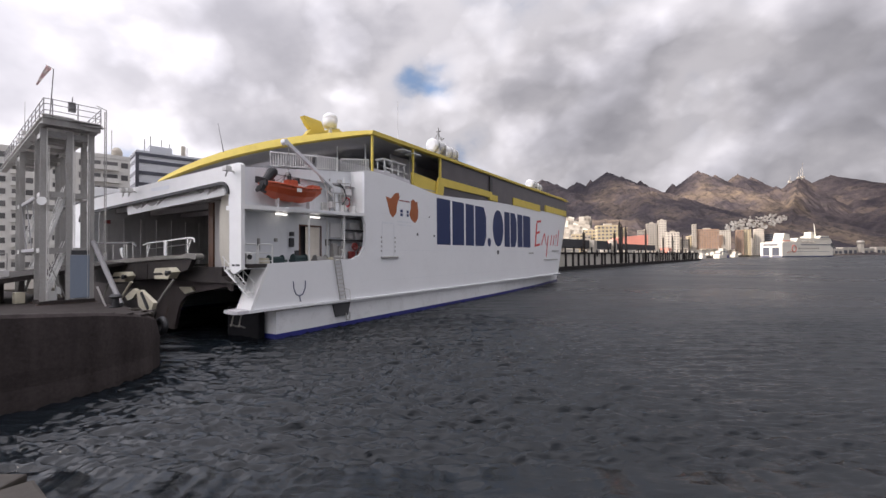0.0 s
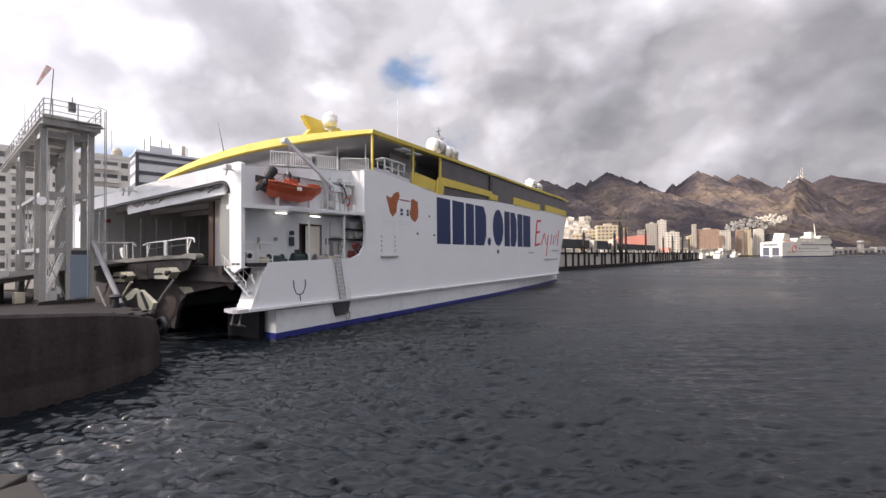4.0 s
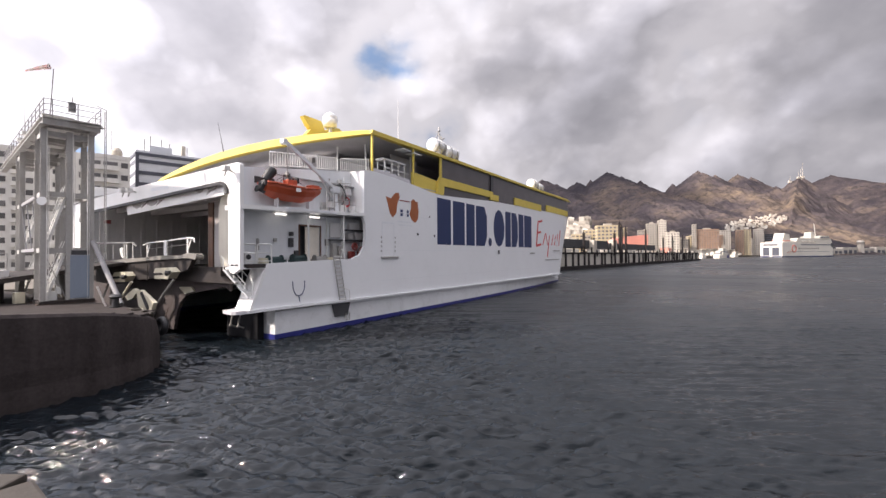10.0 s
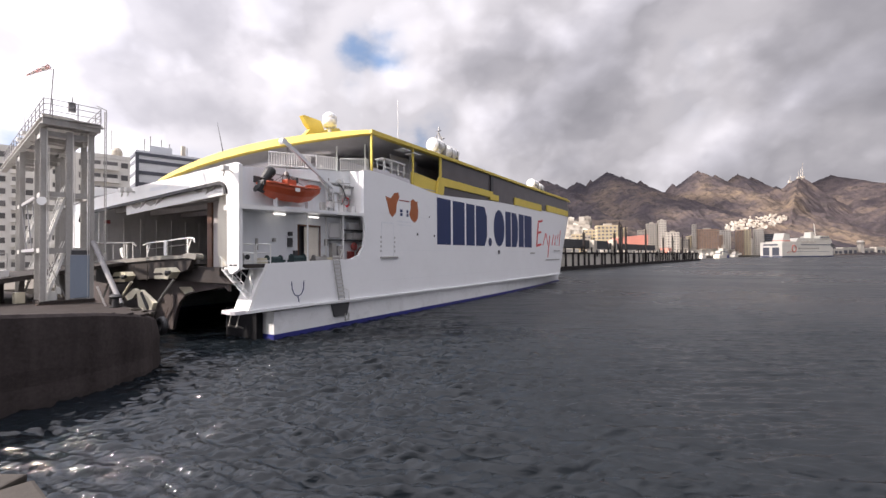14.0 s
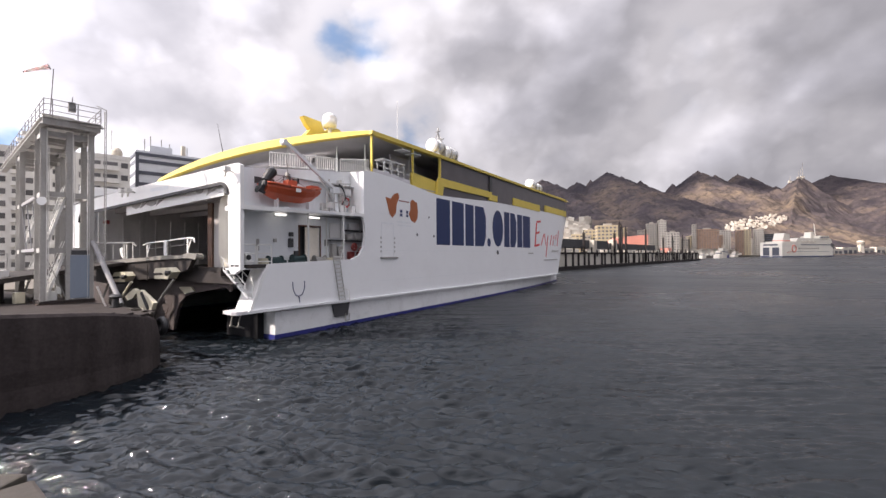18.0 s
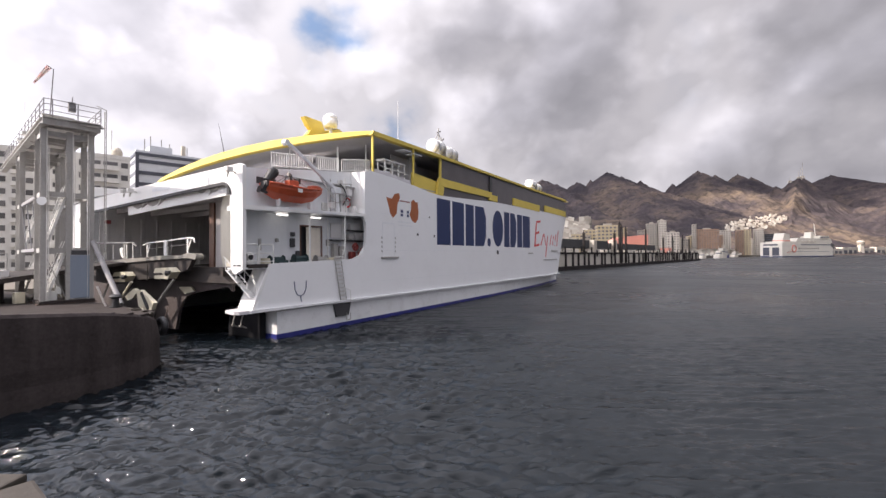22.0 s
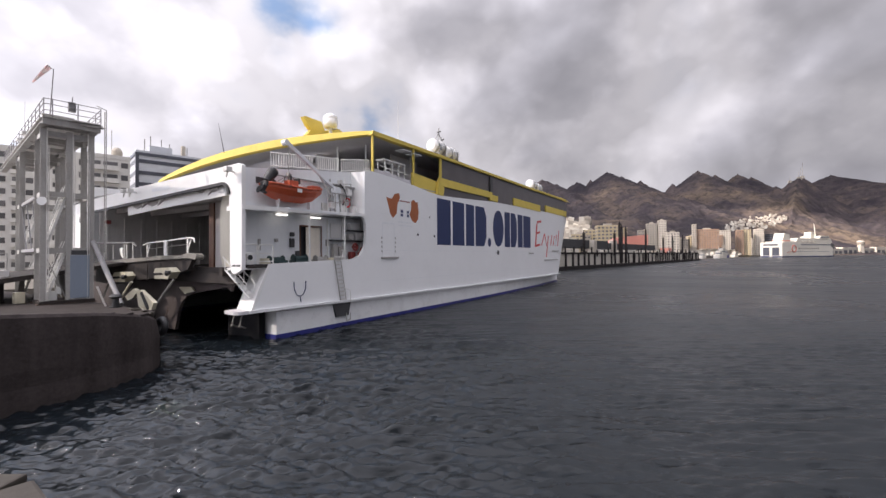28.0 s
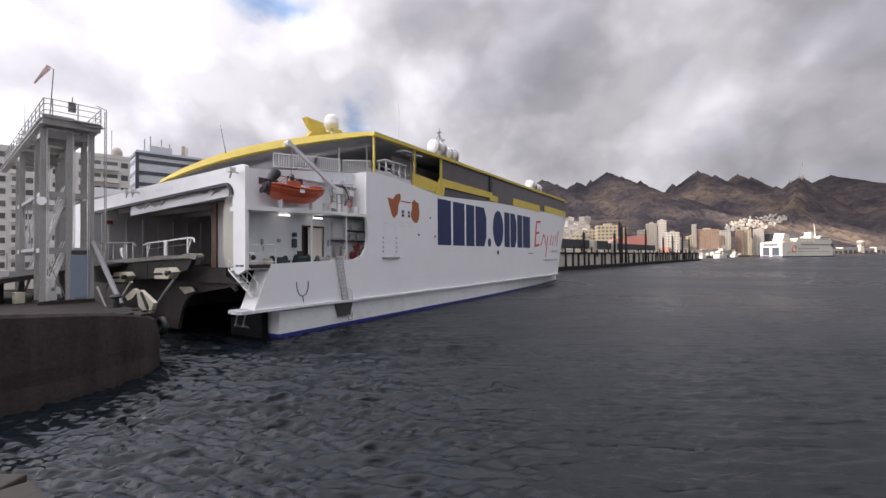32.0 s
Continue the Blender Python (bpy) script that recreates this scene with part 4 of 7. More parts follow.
    tube(bm, (0.72, 0.38, 5.25), (0.72, 0.4, 5.25), 0.17, 12)
    part("fan_opening", bm, M["black"], fan)
    # ceiling tubes of the bay
    for s in (3.0, 6.0):
        bm = B()
        bx(bm, s, s + 0.85, 0.75, 0.9, 8.14, 8.24)
        part("tube_light", bm, M["lamp"], f, "lit white ceiling tube")
    # railing aft of the bay
    for a, b in (((0.28, 0.3), (1.15, 0.3)), ((1.27, 0.3), (2.2, 0.14)), ((0.28, 0.3), (0.24, 1.45))):
        bm = B()
        pipe(bm, [(*a, 4.62), (*a, 6.0), (a[0] * 0.9 + b[0] * 0.1, a[1] * 0.9 + b[1] * 0.1, 6.07), (a[0] * 0.1 + b[0] * 0.9, a[1] * 0.1 + b[1] * 0.9, 6.07), (*b, 6.0), (*b, 4.62)], 0.042, 6)
        fr = part("railing_hoop", bm, M["rail"], f, "white tubular railing by the open bay")
        for z in (4.98, 5.5):
            part("rail", tube(B(), (*a, z), (*b, z), 0.034, 6), M["rail"], fr)

    # --- boat recess above the bay ---
    bm = B()
    plate(bm, [(0.14, 8.5), (0.14, 11.05), (10.95, 12.45), (12.2, 12.5), (12.2, 8.5)], "y", 1.55, 1.72)
    rec = part("boat_bay_wall", bm, M["bayw"], f, "pale grey wall behind the rescue boat")
    bm = B()
    plate(bm, [(0.28, 8.8), (1.55, 8.8), (1.55, 12.45), (0.28, 12.36)], "x", 10.95, 11.1)
    part("recess_end", bm, M["white"], f)
    for s in (1.9, 2.75):
        bm = B()
        bx(bm, s, s + 0.7, 1.5, 1.55, 10.25, 10.7, 0.02)
        part("wall_vent", bm, M["darkgrey"], rec)
    for s, z, a, b in ((8.6, 10.1, 0.5, 0.9), (9.5, 9.4, 0.6, 1.5), (9.4, 11.2, 0.35, 0.35), (10.2, 10.6, 0.3, 0.6), (7.6, 8.9, 0.5, 0.6)):
        bm = B()
        bx(bm, s, s + a, 1.3, 1.55, z, z + b, 0.03)
        part("wall_box", bm, M["steel_lt"], rec)
    bm = B()
    ring(bm, (10.2, 1.25, 9.75), (0, 1, 0), 0.36, 0.075, 18)
    part("life_ring", bm, M["redp"], f, "red life ring on the wall", smooth=True)
    bm = B()
    pipe(bm, [(8.2, 0.6, 8.7), (8.2, 0.6, 10.2), (9.2, 0.5, 10.3), (9.2, 0.5, 8.8)], 0.04)
    tube(bm, (8.2, 0.6, 9.5), (9.2, 0.5, 9.55), 0.03)
    part("guard_frame", bm, M["steel"], f)
    # boat gear beside the davit
    for k, (s, z0, z1) in enumerate(((7.9, 8.75, 10.6), (8.15, 8.75, 11.4), (9.75, 8.8, 11.7), (10.45, 8.8, 11.2))):
        bm = B()
        tube(bm, (s, 1.1, z0), (s, 1.1, z1), 0.05, 6)
        part("gear_post", bm, M["steel"] if k % 2 else M["rail"], f)
    for s, z, a, b in ((8.0, 9.1, 0.5, 0.45), (9.0, 8.85, 0.65, 0.55), (9.85, 10.25, 0.4, 0.5), (10.35, 8.85, 0.4, 0.6)):
        bm = B()
        bx(bm, s, s + a, 0.75, 1.2, z, z + b, 0.05)
        part("gear_box", bm, M["garage"], f)
    for za, zb in ((9.6, 9.9), (10.4, 10.2), (11.0, 11.3)):
        bm = B()
        tube(bm, (7.9, 1.05, za), (10.5, 1.05, zb), 0.035, 6)
        part("gear_rail", bm, M["steel"], f)
    bm = B()
    pipe(bm, [(9.3, 0.9, 9.4), (9.6, 0.7, 10.0), (9.4, 0.8, 10.7), (9.0, 0.9, 11.1)], 0.05, 6)
    part("hydraulic_hose", bm, M["black"], f)
    # davit
    bm = B()
    tube(bm, (8.7, 0.9, 8.75), (8.5, 0.9, 10.7), 0.2, 10)
    bx(bm, 8.2, 8.9, 0.65, 1.15, 10.3, 10.75, 0.06)
    dv = part("davit", bm, M["bayw"], f, "white davit crane for the rescue boat")
    bm = B()
    bar(bm, (8.45, 0.85, 10.6), (3.35, 0.3, 13.2), 0.2, 0.24)
    bx(bm, 3.15, 3.45, 0.15, 0.45, 12.95, 13.3, 0.05)
    tube(bm, (3.3, 0.1, 13.12), (3.3, 0.5, 13.12), 0.2, 12)
    part("arm", bm, M["bayw"], dv)
    bm = B()
    tube(bm, (8.2, 0.8, 9.9), (6.7, 0.65, 11.3), 0.07, 8)
    part("ram", bm, M["steel_lt"], dv)
    bm = B()
    tube(bm, (3.75, 0.42, 13.1), (3.8, 0.6, 11.0), 0.025, 6)
    bx(bm, 3.7, 3.9, 0.5, 0.7, 10.9, 11.15, 0.03)
    part("cable", bm, M["steel"], dv)

    # --- passenger deck aft and its railing ---
    bm = B()
    plate(bm, [(1.2, 1.7), (24, 0.3), (24, 26.3), (1.2, 26.3)], "z", 11.02, 11.1)
    part("aft_deck", bm, M["deckgrey"], f)
    bm = B()
    bx(bm, 11.0, 24, 0.28, 9, 12.0, 12.1)
    part("side_deck", bm, M["deckgrey"], f)
    # slatted railing along the deck edge over the boat bay
    bm = B()
    tube(bm, (0, 0, 0), (0, 0, 1.0), 0.028, 5)
    bal = mesh_of("baluster", bm, M["rail"])
    runs = [((3.2, 1.7, 11.6), (9.6, 1.65, 12.35), 30), ((9.9, 1.6, 12.35), (11.9, 0.35, 12.5), 15)]
    bm = B()
    for a, b, n in runs:
        for h, r in ((1.0, 0.045), (0.08, 0.03)):
            tube(bm, Vector(a) + Vector((0, 0, h)), Vector(b) + Vector((0, 0, h)), r, 6)
    rails = part("aft_railing", bm, M["rail"], f, "white slatted deck railing")
    for k, (a, b, n) in enumerate(runs):
        a, b = Vector(a), Vector(b)
        for i in range(n + 1):
            p = a + (b - a) * i / n
            if k == 0 and 17 < i < 20:
                continue
            shared("baluster", bal, rails, Matrix.Translation(p))
    bm = B()
    plate(bm, [(12.2, 12.45), (12.2, 12.95), (17.9, 12.65), (17.9, 12.05)], "y", 0.35, 0.39)
    part("mesh_panel", bm, M["soffit"], f, "grey mesh railing panel")
    bm = B()
    tube(bm, (12.1, 0.36, 13.38), (17.95, 0.36, 13.13), 0.03, 6)
    part("handrail", bm, M["rail"], f)
    # box on the side deck: white frame with lockers
    bm = B()
    bx(bm, 14.3, 17.7, 0.7, 1.7, 14.05, 14.2, 0.03)
    for s in (14.5, 15.6, 16.6, 17.5):
        for w in (0.75, 1.55):
            bx(bm, s, s + 0.09, w, w + 0.09, 12.1, 14.05)
    bx(bm, 14.5, 17.5, 0.76, 0.83, 13.3, 13.4)
    rk = part("raft_rack", bm, M["rail"], f, "white raft rack under the roof")
    bm = B()
    bx(bm, 14.75, 15.5, 0.9, 1.5, 12.1, 13.2, 0.1)
    bx(bm, 15.75, 16.5, 0.9, 1.5, 12.1, 13.0, 0.1)
    part("raft_box", bm, M["bayw"], rk)
    for s, w in ((14.0, 2.6), (20.4, 2.2), (12.8, 5.0)):
        bm = B()
        tube(bm, (s, w, 12.1), (s, w, 15.6), 0.07, 8)
        part("deck_post", bm, M["rail"], f)
    bm = B()
    bx(bm, 16.2, 17.4, -0.1, 0.9, 15.25, 15.33)
    bx(bm, 17.9, 19.2, -0.1, 0.9, 15.2, 15.28)
    part("awning_plate", bm, M["bayw"], f)
    # white door housing beyond the boat crane
    bm = B()
    bx(bm, 24, 62, 4.0, 24, 11.1, 15.6)
    part("lounge_wall", bm, M["soffit"], f)
    bm = B()
    bx(bm, 13.0, 24.0, 8.0, 8.2, 11.1, 15.2)
    part("lounge_wall", bm, M["soffit"], f)
    bm = B()
    bx(bm, 15.0, 15.2, 8.2, 25.5, 11.1, 15.2)
    aw = part("lounge_wall", bm, M["soffit"], f)
    bm = B()
    bx(bm, 14.94, 15.0, -0.9, 0.9, 12.0, 13.9, 0.02)
    me = mesh_of("lounge_window", bm, DG)
    for k in range(6):
        shared("lounge_window", me, aw, pose(0, 10.0 + 2.6 * k, 0))

    # --- roof ---
    bm = B()
    ws = [0.0, 0.6, 2, 4, 6.5, 9.5, 12.5, 15.5, 18.5, 21.5, 24, 25.4, 26.0]
    top, bot, ltop, lbot = [], [], [], []
    for w in ws:
        s = roof_s(w)
        th = 0.30 + 0.45 * math.sin(math.pi * min(1, w / 26)) ** 0.7
        bot.append(bm.verts.new((s, w, roof_z(w))))
        top.append(bm.verts.new((s + 0.15, w, roof_z(w) + th)))
    for w in ws:
        s = roof_s(w)
        th = 0.30 + 0.45 * math.sin(math.pi * min(1, w / 26)) ** 0.7
        lbot.append(bm.verts.new((s + 3.0, w, roof_z(w) + 0.05)))
        ltop.append(bm.verts.new((s + 3.0, w, roof_z(w) + th + 0.04 * min(w, 4))))
    for a, b in ((bot, top), (top, ltop), (ltop, lbot), (lbot, bot)):
        for i in range(len(ws) - 1):
            bm.faces.new((a[i], a[i + 1], b[i + 1], b[i]))
    bm.faces.new((bot[0], top[0], ltop[0], lbot[0]))
    bm.faces.new((bot[-1], lbot[-1], ltop[-1], top[-1]))
    bmesh.ops.recalc_face_normals(bm, faces=bm.faces)
    part("roof_edge", bm, Y, f, "yellow swept roof edge")
    # soffit under the overhang
    bm = B()
    pts = [(roof_s(w) + 0.5, w) for w in ws] + [(30, 26), (30, 0.4)]
    vs = [bm.verts.new((s, w, roof_z(w) - 0.05 + 0.012 * max(0, s - 12))) for s, w in pts]
    bm.faces.new(vs)
    bmesh.ops.solidify(bm, geom=bm.faces[:], thickness=0.08)
    bmesh.ops.triangulate(bm, faces=bm.faces[:])
    part("roof_soffit", bm, M["soffit"], f, "grey underside of the roof overhang")
    # starboard roof fascia
    bm = B()
    plate(bm, [(11.8, 15.66), (11.95, 16.02), (26, 16.08), (50, 16.18), (70, 16.42), (73, 16.1), (70, 16.05), (50, 15.86), (26, 15.78)], "y", -0.12, 0.45)
    part("roof_fascia", bm, Y, f, "yellow roof fascia")
    bm = B()
    plate(bm, [(14.5, 0.3), (70, 0.3), (73, 3), (73, 23), (70, 25), (11.5, 25)], "z", 15.75, 16.0)
    part("roof", bm, M["deckgrey"], f, "grey roof deck")
    # dark window band
    bm = B()
    plate(bm, [(23.2, 11.8), (23.2, 15.78), (50, 15.86), (70.5, 16.05), (73.5, 13.0), (64, 12.9), (36, 12.3), (31, 12.0)], "y", 0.16, 0.3)
    band = part("window_band", bm, DG, f, "dark tinted window band")
    # yellow posts and panels
    for s, z0, a in ((12.0, 12.45, 0.15), (18.0, 12.05, 0.15), (22.9, 11.7, 0.3)):
        bm = B()
        bx(bm, s, s + a, 0.02, 0.2, z0, 15.75)
        part("roof_post", bm, Y, f)
    bm = B()
    plate(bm, [(18.2, 12.1), (18.2, 13.5), (22.7, 13.2), (22.7, 11.75)], "y", 0.3, 0.5)
    part("yellow_panel", bm, Y, f)
    bm = B()
    plate(bm, [(18.2, 12.1), (18.2, 15.6), (22.7, 15.6), (22.7, 11.75)], "y", 3.0, 3.1)
    part("lounge_wall", bm, M["soffit"], f)
    bm = B()
    plate(bm, [(22.3, 11.75), (22.45, 12.9), (22.8, 13.6), (23.3, 13.6), (23.6, 12.6), (23.4, 11.72)], "y", -0.05, 0.25)
    part("post_foot", bm, Y, f)
    bm = B()
    plate(bm, [(23.3, 12.75), (23.3, 13.62), (35.8, 13.62), (35.8, 12.85)], "y", -0.06, 0.2)
    part("yellow_beam", bm, Y, f)
    bm = B()
    bx(bm, 35.0, 37.6, -0.08, 0.25, 12.5, 13.3, 0.04)
    part("beam_foot", bm, Y, f)
    bm = B()
    bx(bm, 35.3, 36.0, -0.03, 0.3, 13.3, 15.7)
    part("dark_post", bm, M["darkgrey"], f)
    for a, b in ((43.4, 55.0), (58.0, 71.0)):
        bm = B()
        plate(bm, [(a, 12.62 + 0.02 * (a - 43)), (a, 13.72 + 0.02 * (a - 43)), (b, 13.72 + 0.02 * (a - 43)), (b, 12.62 + 0.02 * (a - 43))], "y", -0.05, 0.18)
        part("yellow_panel", bm, Y, f)
    # --- things on the roof ---
    bm = B()
    plate(bm, [(10.9, 16.0), (10.75, 16.45), (11.3, 17.05), (10.85, 17.4), (10.4, 18.05), (10.55, 18.12), (12.5, 18.08), (12.95, 17.3), (14.05, 17.85), (14.8, 17.95), (15.5, 17.6), (16.2, 16.0)], "y", 6.8, 7.3)
    part("tail_fin", bm, Y, f, "yellow tail fin on the roof")
    bm = B()
    tube(bm, (12.5, 5.6, 15.6), (12.5, 5.6, 17.35), 0.16, 12)
    ball(bm, (12.5, 5.6, 18.05), 0.69, 1, 1, 0.9, 18)
    tube(bm, (12.5, 5.6, 17.3), (12.5, 5.6, 18.05), 0.60, 18, 0.69)
    part("radome", bm, M["white"], f, "white satellite dome", smooth=True)
    for s0 in (22.8, 52.8):
        for i in range(2):
            a, up = s0 + i * 2.7, 17.25 - 0.25 * i
            bm = B()
            tube(bm, (a, 1.0, up), (a + 0.95, 1.0, up), 0.74, 18)
            tube(bm, (a + 1.0, 1.0, up), (a + 1.95, 1.0, up), 0.74, 18)
            tube(bm, (a + 0.9, 1.0, up), (a + 1.05, 1.0, up), 0.80, 18)
            tube(bm, (a - 0.16, 1.0, up), (a, 1.0, up), 0.5, 18, 0.74)
            tube(bm, (a + 1.95, 1.0, up), (a + 2.1, 1.0, up), 0.74, 18, 0.5)
            cn = part("life_raft_canister", bm, M["white"], f, "white life raft canister")
            bm = B()
            for e in (0.3, 1.5):
                bx(bm, a + e, a + e + 0.14, 0.25, 1.75, 16.0, up - 0.45)
                bar(bm, (a + e + 0.07, 0.2, 16.0), (a + e + 0.07, 0.25, up + 0.2), 0.08)
            for e in (0.4, 1.5):
                ring(bm, (a + e, 1.0, up), (1, 0, 0), 0.76, 0.03, 14)
            part("cradle", bm, M["steel"], cn)
    bm = B()
    tube(bm, (24.5, 1.2, 17.5), (24.5, 1.2, 19.6), 0.07, 6)
    tube(bm, (25.4, 1.4, 17.4), (25.4, 1.4, 18.8), 0.05, 6)
    bar(bm, (24.1, 1.2, 19.0), (24.9, 1.2, 19.3), 0.12)
    tube(bm, (23.4, 1.3, 17.6), (24.4, 1.2, 18.9), 0.05, 6)
    tube(bm, (25.8, 1.3, 17.4), (24.6, 1.2, 18.9), 0.05, 6)
    bar(bm, (25.0, 1.4, 18.2), (25.9, 1.4, 18.7), 0.14)
    part("radar_mast", bm, M["steel"], f, "grey lattice mast with a radar bar")
    bm = B()
    tube(bm, (20.2, 3.6, 15.9), (20.2, 3.6, 21.8), 0.045, 6, 0.018)
    part("whip_antenna", bm, M["rail"], f)
    bm = B()
    tube(bm, (6.9, 13.5, 14.9), (6.6, 13.9, 17.6), 0.04, 6, 0.012)
    part("whip_antenna", bm, M["darkgrey"], f)

    # --- painted shapes on the side: plain blocks in place of the company's lettering ---
    z0, z1 = 6.42, 11.38
    for a, b, kind in ((22.15, 24.95, 0), (25.4, 28.1, 0), (28.5, 30.6, 0), (30.95, 34.0, 1), (36.0, 39.5, 2), (39.85, 41.75, 0), (42.05, 44.4, 1),
                       (44.75, 46.75, 0), (47.05, 50.2, 0)):
        bm = B()
        c, rz, rs = (a + b) / 2, (z1 - z0) / 2, (b - a) / 2
        if kind == 2:
            pts = [(c + rs * math.cos(t), (z0 + z1) / 2 + rz * math.sin(t)) for t in [2 * math.pi * i / 24 for i in range(24)]]
        elif kind == 1:
            k = 0.7
            pts = [(a, z0), (b - k, z0), (b, z0 + 1.2), (b, z1 - 1.2), (b - k, z1), (a, z1)]
        else:
            pts = [(a, z0), (b, z0), (b, z1), (a, z1)]
        plate(bm, pts, "y", -0.012, -0.001)
        part("painted_block", bm, M["navy"], shell, "navy blue painted block")
    bm = B()
    plate(bm, [(34.9 + 0.5 * math.cos(t), 6.95 + 0.55 * math.sin(t)) for t in [2 * math.pi * i / 16 for i in range(16)]], "y", -0.012, -0.001)
    part("painted_block", bm, M["navy"], shell)
    # red slanting strokes
    for a, zb, zt, lean, wd in ((52.2, 6.6, 10.6, 0.9, 0.55), (55.4, 6.9, 9.0, 1.6, 0.4), (57.2, 8.9, 6.9, 0.9, 0.35), (57.9, 4.9, 8.7, 1.3, 0.4), (60.4, 7.0, 8.9, 0.9, 0.4), (61.9, 7.0, 8.8, 0.8, 0.4),
                                (63.3, 6.9, 9.1, 0.8, 0.4), (64.6, 6.9, 9.9, 1.0, 0.4)):
        bm = B()
        plate(bm, [(a, zb), (a + wd, zb), (a + wd + lean, zt), (a + lean, zt)], "y", -0.012, -0.001)
        part("painted_stroke", bm, M["redp"], shell, "red painted slanting stroke")
    for a, zz, l in ((52.6, 6.6, 2.2), (53.0, 8.7, 1.8), (53.3, 10.6, 2.2)):
        bm = B()
        plate(bm, [(a, zz), (a + l, zz + 0.25), (a + l, zz + 0.6), (a, zz + 0.35)], "y", -0.016, -0.004)
        part("painted_stroke", bm, M["redp"], shell)
    # island shapes and small house
    bm = B()
    plate(bm, [(13.75, 10.55), (14.5, 10.45), (15.0, 10.95), (15.6, 11.1), (15.75, 10.7), (15.35, 10.0), (15.25, 9.2), (14.7, 8.72), (14.3, 9.1), (14.05, 9.8)], "y", -0.012, -0.001)
    part("painted_island", bm, M["brownp"], shell, "brown painted island shape")
    bm = B()
    plate(bm, [(17.5, 10.5), (17.9, 10.75), (18.3, 10.5), (18.6, 10.55), (18.75, 9.6), (18.65, 8.9), (18.2, 8.45), (17.6, 8.7), (17.25, 9.2), (17.5, 9.8)], "y", -0.012, -0.001)
    part("painted_island", bm, M["brownp"], shell, "brown painted island shape")
    for a, b, c, d, mt in ((15.7, 16.35, 8.85, 9.7, "bayw"), (16.7, 17.25, 8.85, 9.65, "bayw"), (15.4, 17.5, 8.35, 8.5, "bayw"), (15.7, 17.3, 10.35, 10.45, "dullred"),
                           (15.5, 17.6, 8.05, 8.18, "bayw")):
        bm = B()
        bx(bm, a, b, -0.012, -0.001, c, d)
        part("painted_block", bm, M[mt], shell)
    for a, b in ((15.84, 16.2), (16.83, 17.12)):
        for c, d in ((8.96, 9.22), (9.3, 9.56)):
            bm = B()
            bx(bm, a, b, -0.018, -0.013, c, d)
            part("painted_block", bm, M["navy"], shell)
    # fork sign on the quarter
    bm = B()
    pipe(bm, [(3.75, -0.004, 3.55), (3.8, -0.004, 3.0), (4.0, -0.004, 2.62), (4.28, -0.004, 2.52), (4.56, -0.004, 2.62), (4.76, -0.004, 3.0), (4.78, -0.004, 3.55)], 0.035, 6)
    pipe(bm, [(4.28, -0.004, 2.52), (4.36, -0.004, 2.1)], 0.035, 6)
    part("fork_sign", bm, M["navy"], shell, "dark fork-shaped painted sign")
    # pilot door outline, draught marks, fittings
    bm = B()
    for a, b, c, d in ((13.2, 14.9, 8.12, 8.26), (13.2, 13.26, 5.2, 8.1), (14.84, 14.9, 5.2, 8.1)):
        bx(bm, a, b, -0.014, -0.001, c, d)
    part("pilot_door", bm, M["bayw"], shell)
    bm = B()
    bx(bm, 13.0, 15.4, -0.12, 0.0, 5.05, 5.2, 0.02)
    part("sill", bm, M["steel"], shell)
    for i in range(4):
        for s in (13.05, 14.95):
            bm = B()
            bx(bm, s, s + 0.14, -0.014, -0.001, 5.6 + i * 0.4, 5.78 + i * 0.4)
            part("draught_mark", bm, M["steel"], shell)
    for s, z, r in ((18.6, 7.35, 0.13), (21.6, 7.3, 0.13), (20.7, 9.2, 0.1), (37.6, 5.65, 0.3)):
        bm = B()
        tube(bm, (s, -0.03, z), (s, 0.0, z), r, 12)
        part("port_hole", bm, M["darkgrey"], shell)
    for a, b, z in ((49.4, 51.4, 5.45), (57.0, 64.6, 4.3), (61.5, 65.3, 5.9)):
        bm = B()
        bx(bm, a, b, -0.1, 0.0, z, z + 0.16, 0.02)
        part("sill", bm, M["steel"], shell)
    # weld seams of the plating
    bm = B()
    bx(bm, 0, 50, -0.004, 0.0, 0, 0.03)
    seam = mesh_of("plate_seam", bm, M["bayw"])
    for z in (3.1, 5.75, 9.0):
        shared("plate_seam", seam, shell, pose(13.0, 0, z))
    # pilot ladder
    lad = part("pilot_ladder", bar(B(), (7.35, -0.09, 5.6), (8.1, -0.09, 1.75), 0.05), M["steel"], f, "grey boarding ladder on the hull")
    part("stile", bar(B(), (7.95, -0.09, 5.9), (8.7, -0.09, 1.75), 0.05), M["steel"], lad)
    bm = B()
    bar(bm, (0, 0, 0), (0.6, 0, 0), 0.16, 0.09)
    rung = mesh_of("rung", bm, M["steel_lt"])
    for i in range(12):
        z = 1.95 + i * 0.3
        shared("rung", rung, lad, pose(7.35 + (5.6 - z) * 0.195, -0.09, z))
    bm = B()
    pipe(bm, [(8.5, -0.1, 2.8), (8.95, -0.25, 2.6), (9.0, -0.25, 1.8)], 0.04)
    pipe(bm, [(8.2, -0.1, 5.1), (8.35, -0.15, 5.75), (8.5, 0.2, 5.75)], 0.04)
    part("hand_hold", bm, M["rail"], lad)
    bm = B()
    plate(bm, [(7.4, 1.62), (9.25, 1.62), (9.0, 0.62), (7.7, 0.62)], "y", -0.02, 0.11)
    part("ladder_pocket", bm, M["darkgrey"], f)
    bm = B()
    pipe(bm, [(8.75, -0.05, 0.8), (8.75, -0.05, 0.25), (9.15, -0.05, 0.25), (9.15, -0.05, 0.8)], 0.04)
